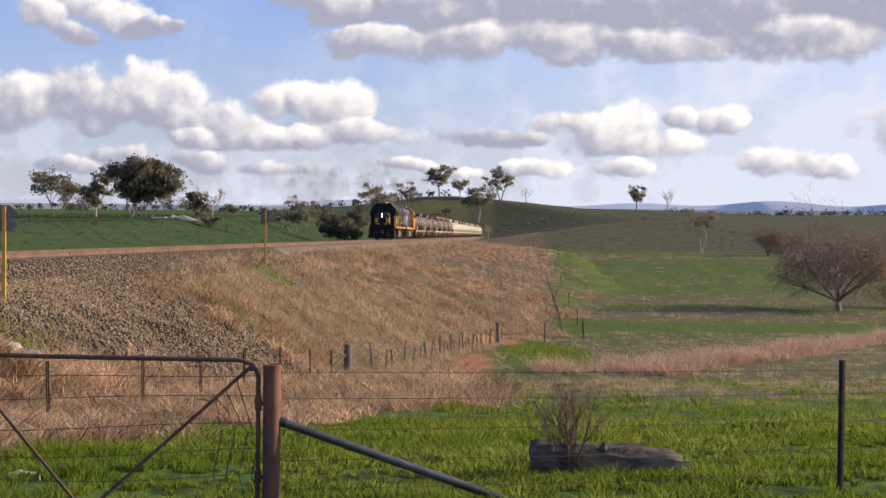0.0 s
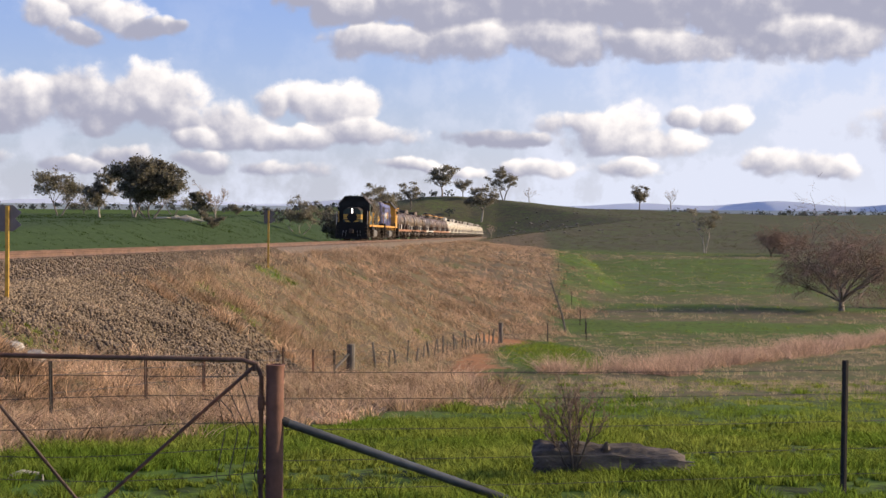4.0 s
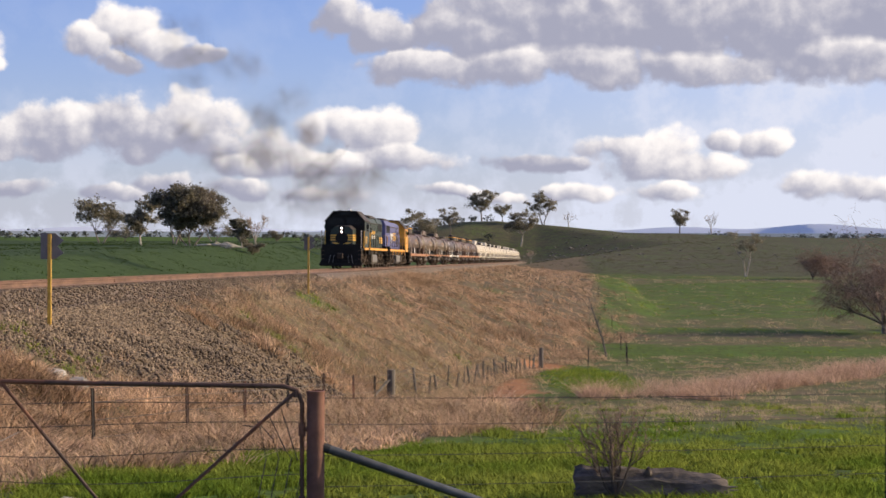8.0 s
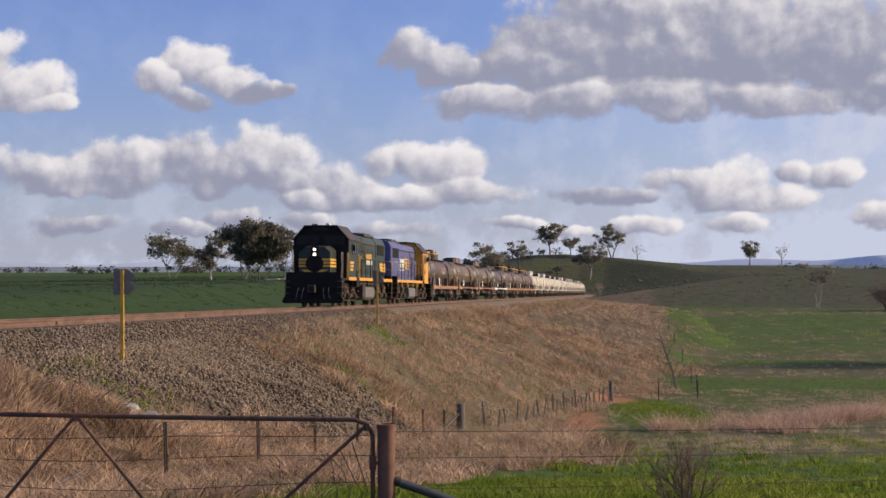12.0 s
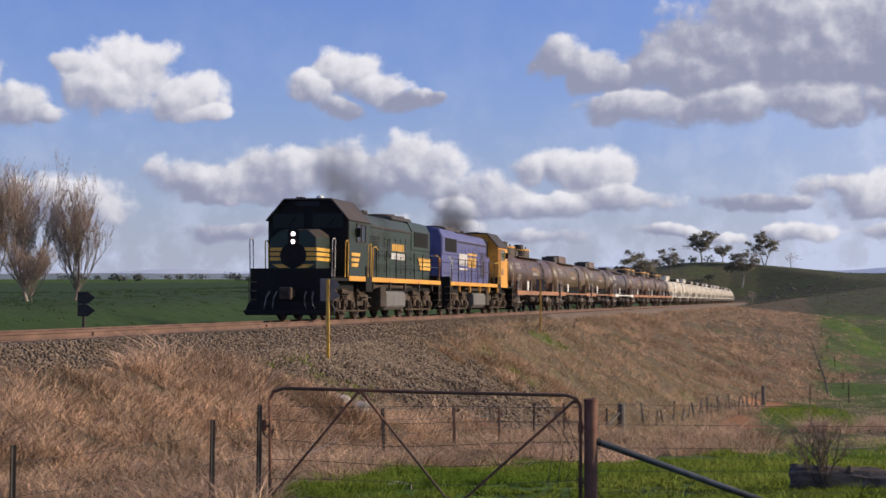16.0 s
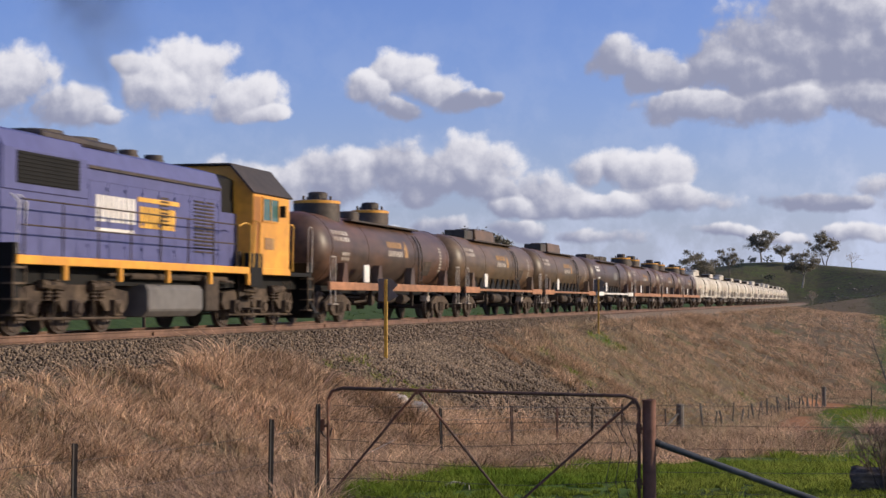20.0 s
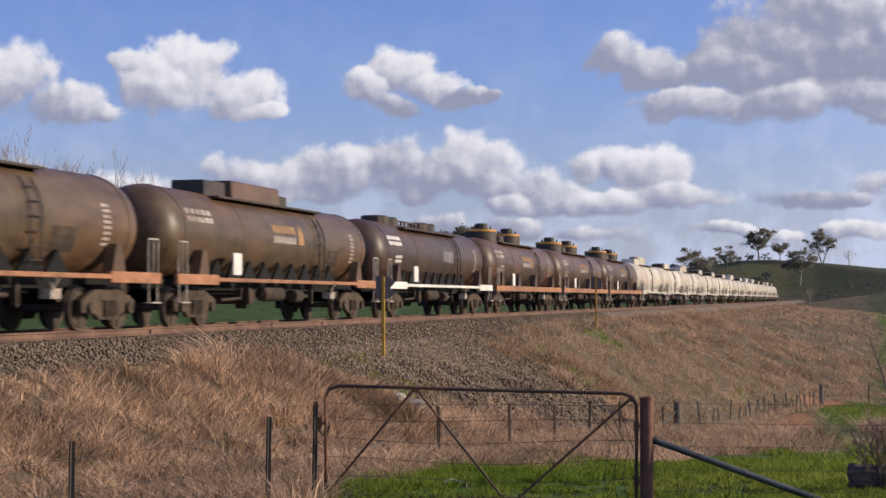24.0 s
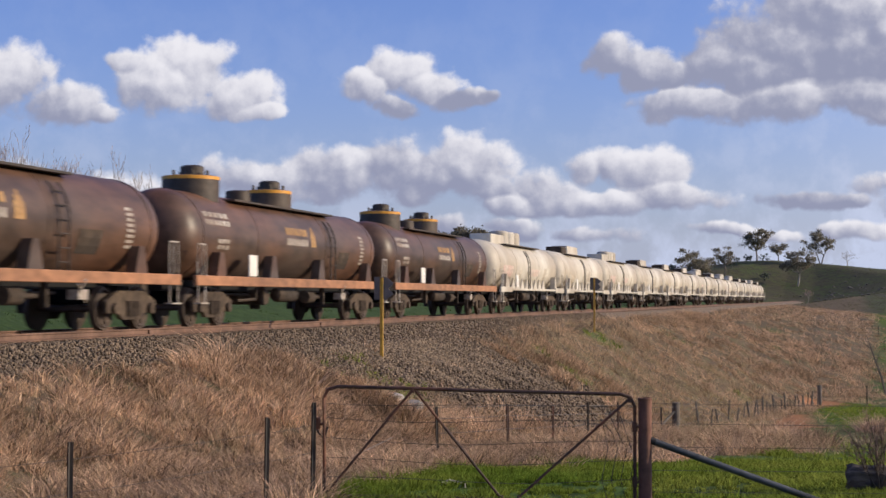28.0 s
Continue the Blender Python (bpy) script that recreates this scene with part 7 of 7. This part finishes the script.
    for k in range(100):
        x, y = rng.uniform(14, 80), rng.uniform(420, 630)
        if rng.random() < 0.5:
            x, y = rng.gauss(26, 8), rng.gauss(560, 12)
        ob = tagged(new("rock", shapes[k % 4]), "weathered grey rock lying on the hillside", "rock", "rocks on the hill")
        q = rng.uniform(0.4, 1.3)
        ob.matrix_basis = pose(x, y, gz(x, y) + 0.12 * q, 0, 0, rng.uniform(0, 360)) @ Matrix.Diagonal((q, q, q, 1))


wooded()


def ballast_stones():
    """Loose stones on the near shoulder of the track."""
    rng = np.random.default_rng(21)
    n = 46000
    y = 18 + 75 * rng.random(n) ** 1.5
    side = rng.random(n) < 0.72
    d = np.where(side, 1.35 + (np.interp(y, [20, 30, 40, 95], [1.5, 1.7, 2.3, 2.4])) * rng.random(n) ** 1.2, rng.uniform(-1.7, 1.7, n))
    k = rng.random(n) < 0.4
    d = np.where(k, 3.0 + np.abs(rng.normal(0, 2.7, n)), d)
    y = np.where(k, 43 + 1.6 * (d - 3) + rng.normal(0, 5.0, n), y)
    x = TRACK_X + TRACK_K * y + d
    bed = rail_z(y) + np.interp(np.abs(d), [0, 1.75, 2.1, 3.3], [-0.20, -0.20, -0.36, -0.80])
    z = np.where(np.abs(d) > 3.25, land_z(x, y), np.maximum(bed, land_z(x, y)))
    s = (rng.uniform(0.014, 0.030, n) * np.interp(y, [30, 60, 95], [1, 1.1, 1.3]) * np.where(k, rng.uniform(0.8, 1.7, n), 1.0))[:, None, None]
    cube = np.array([(a, b, c) for c in (-1, 1) for b in (-1, 1) for a in (-1, 1)], float)
    v = cube[None] * (1 + rng.uniform(-0.45, 0.3, (n, 8, 3))) * s
    v = v + np.stack([x, y, z + 0.02], -1)[:, None]
    f = (np.array([(0, 2, 3, 1), (4, 5, 7, 6), (0, 1, 5, 4), (1, 3, 7, 5), (3, 2, 6, 7), (2, 0, 4, 6)])[None] + np.arange(n)[:, None, None] * 8).reshape(-1, 4)
    tagged(new("ballast_stones", raw_mesh("ballast_stones", v.reshape(-1, 3), f, BALLAST)), "loose grey brown ballast stones beside the rails", "stones", kind="stuff")
    # sleepers
    me = Shape().box(-1.25, 1.25, -0.12, 0.12, -0.30, -0.165).mesh("sleeper", SLEEPER, bevel=0.01)
    bed_ob = bpy.data.objects["ballast_bed"]
    for k in range(300):
        y = 12 + 0.62 * k
        ob = new("sleeper", me)
        ob.parent = bed_ob
        ob.matrix_basis = pose(track_x(y), y, rail_z(y), -0.905, 0, -TRACK_DEG)


SLEEPER = surface("dusty_sleeper", (0.20, 0.125, 0.09), 0.9, var=0.25, scale=5, second=(0.13, 0.09, 0.07), bump=0.3, per_object=0.2)
ballast_stones()


# ---- what moves ----
def front_y(t):
    """Where the leading coupler is along the track: a smooth curve through places fitted to the camera's view."""
    ts = (0, 3, 6, 9, 11, 14, 16, 17, 19, 21, 24, 26, 28)
    ys = (181.9, 156.4, 131.4, 107.0, 89.0, 65.3, 48.0, 38.3, 16.5, -6.6, -39.8, -64.2, -89.6)
    i = min(max(sum(q <= t for q in ts) - 1, 0), len(ts) - 2)
    slope = lambda k: (ys[min(k + 1, 12)] - ys[max(k - 1, 0)]) / (ts[min(k + 1, 12)] - ts[max(k - 1, 0)])
    w = ts[i + 1] - ts[i]
    u = (t - ts[i]) / w
    return ((2 * u ** 3 - 3 * u ** 2 + 1) * ys[i] + (u ** 3 - 2 * u ** 2 + u) * w * slope(i) + (3 * u ** 2 - 2 * u ** 3) * ys[i + 1] + (u ** 3 - u ** 2) * w * slope(i + 1))


def smoke_material(name, colour, most):
    """Thin exhaust smoke: soft round wisps, thicker in the middle."""
    m = bpy.data.materials.new(name)
    m.use_nodes = True
    nt = m.node_tree
    N, L = nt.nodes, nt.links
    N.clear()
    out, mix, tr, df = N.new("ShaderNodeOutputMaterial"), N.new("ShaderNodeMixShader"), N.new("ShaderNodeBsdfTransparent"), N.new("ShaderNodeBsdfDiffuse")
    df.inputs[0].default_value = (*colour, 1)
    uv, sub, ln, r, noise_, mul = N.new("ShaderNodeUVMap"), N.new("ShaderNodeVectorMath"), N.new("ShaderNodeVectorMath"), N.new("ShaderNodeMapRange"), N.new("ShaderNodeTexNoise"), N.new("ShaderNodeMath")
    uv.uv_map = "UVMap"
    sub.operation, ln.operation, mul.operation = "SUBTRACT", "LENGTH", "MULTIPLY"
    sub.inputs[1].default_value = (0.5, 0.5, 0.0)
    r.interpolation_type = "SMOOTHERSTEP"
    r.inputs[1].default_value, r.inputs[2].default_value, r.inputs[3].default_value, r.inputs[4].default_value = 0.02, 0.5, most, 0.0
    tc = N.new("ShaderNodeTexCoord")
    noise_.inputs["Scale"].default_value, noise_.inputs["Detail"].default_value = 1.2, 2
    L.new(uv.outputs[0], sub.inputs[0]), L.new(sub.outputs[0], ln.inputs[0]), L.new(ln.outputs["Value"], r.inputs[0])
    L.new(tc.outputs["Object"], noise_.inputs["Vector"])
    L.new(r.outputs[0], mul.inputs[0]), L.new(noise_.outputs[0], mul.inputs[1])
    tl, both = N.new("ShaderNodeBsdfTranslucent"), N.new("ShaderNodeMixShader")
    tl.inputs[0].default_value, both.inputs[0].default_value = (*colour, 1), 0.5
    L.new(df.outputs[0], both.inputs[1]), L.new(tl.outputs[0], both.inputs[2])
    L.new(mul.outputs[0], mix.inputs[0]), L.new(tr.outputs[0], mix.inputs[1]), L.new(both.outputs[0], mix.inputs[2]), L.new(mix.outputs[0], out.inputs[0])
    return m


def make_smoke():
    """Puffs of wisps; each waits inside the hood until it is blown out of the stack."""
    thin, thick = smoke_material("thin_brown_smoke", (0.22, 0.175, 0.135), 0.20), smoke_material("dark_exhaust_smoke", (0.10, 0.085, 0.07), 0.12)
    rng = random.Random(12)
    puffs = []
    # from, to, step, how far behind the front, half size, stretch, spread, drift to the side, rise, material
    for t0, t1, step, back, size, long, fan, side, rise, mat in ((-3.6, -0.6, 0.07, 8.9, 1.1, 1.6, 1.2, -1.5, 0.75, thin), (4.1, 6.9, 0.085, 8.9, 2.0, 1.4, 0.75, -1.9, 1.45, thin),
                                                             (15.0, 18.2, 0.10, 8.9, 1.45, 0.6, 0.30, -0.15, 1.1, thick), (14.9, 17.2, 0.09, 18.5 + 9.0, 1.4, 0.7, 0.26, -0.15, 1.0, thick)):
        meshes = []
        for _ in range(4):
            v, f, uvs = [], [], []
            for k in range(4):
                q = Euler((rng.uniform(0, 6), rng.uniform(0, 6), rng.uniform(0, 6))).to_matrix()
                c = Vector((rng.uniform(-0.1, 0.1), rng.uniform(-1, 1) * long, rng.uniform(-0.15, 0.15)))
                h = size * rng.uniform(0.85, 1.05)
                v += [c + q @ Vector((a * h, b * h, 0)) for a, b in ((-1, -1), (1, -1), (1, 1), (-1, 1))]
                f.append(tuple(range(4 * k, 4 * k + 4)))
                uvs += [0, 0, 1, 0, 1, 1, 0, 1]
            me = bpy.data.meshes.new("smoke_puff")
            me.from_pydata(v, [], f)
            me.uv_layers.new(name="UVMap").data.foreach_set("uv", uvs)
            me.materials.append(mat)
            meshes.append(me)
        t = t0
        while t < t1:
            ob = tagged(new("smoke_puff", meshes[len(puffs) % 4]), "dark brown puff of diesel exhaust smoke", "smoke", "exhaust smoke of the locomotives")
            slow = 0.55 if t0 > 15 else 1.0
            puffs.append((ob, t, back, Vector((side * rng.uniform(0.5, 1.3), -rng.uniform(0.3, 1.4) * slow, rise * rng.uniform(1.0, 1.7))), rng.uniform(0, 360), Vector((rng.gauss(0, fan), rng.gauss(0, fan), rng.gauss(0, fan * 0.6)))))
            t += step * rng.uniform(0.7, 1.3)
    return puffs


smoke = make_smoke()
scene.cycles.transparent_max_bounces = 160


def motions():
    times = range(0, 29)
    for e, back in train:
        rows = []
        for t in times:
            y = front_y(t) + back
            rows.append((t, pose(track_x(y), y, rail_z(y), -0.905, 0, -TRACK_DEG)))
        walk(e, rows)
    for e, back in train[:9]:
        axles = [o for o in e.children_recursive if o.name.startswith("wheelset")]
        for o in axles:
            place, r = o.location.copy(), o["radius"]
            rows = []
            for k in range(0, 841):
                t = k / 30
                rows.append((t, Matrix.Translation(place) @ Matrix.Rotation((front_y(0) - front_y(t)) / r, 4, "X")))
            walk(o, rows)
    # young smoke rolls up from the stack; old smoke is moved out of the camera's view
    for ob, start, back, drift, turn, fan in smoke:
        rows = []
        for t in sorted({0.0, max(start, 0.0), max(start, 0.0) + 0.25, 4.0, 8.0, 12.0, 16.0, 18.0, 20.0, 24.0, 28.0} | {max(start, 0.0) + k for k in (1.0, 2.0, 3.0, 4.0, 5.0, 6.0) if start + k < 28}):
            y = front_y(t) + back
            age = t - start
            x, z = track_x(y), rail_z(y) + 2.7
            if age > 0:
                up = min(age, 0.25) * 4.4 + drift.z * max(age - 0.25, 0) * 0.9
                grow = 1 - math.exp(-age * 0.9)
                x += drift.x * age + fan.x * grow * 3
                y += drift.y * age + fan.y * grow * 3
                z += 0.3 + up + fan.z * grow * 3
                old = max(age - 3.2, 0)
                x, z = x - 7.0 * old - 7.0 * old ** 2, z + 5.0 * old + 6.0 * old ** 2
            rows.append((t, pose(x, y, z, 0, 0, turn + 12 * max(min(age, 6), 0))))
        walk(ob, rows)


motions()
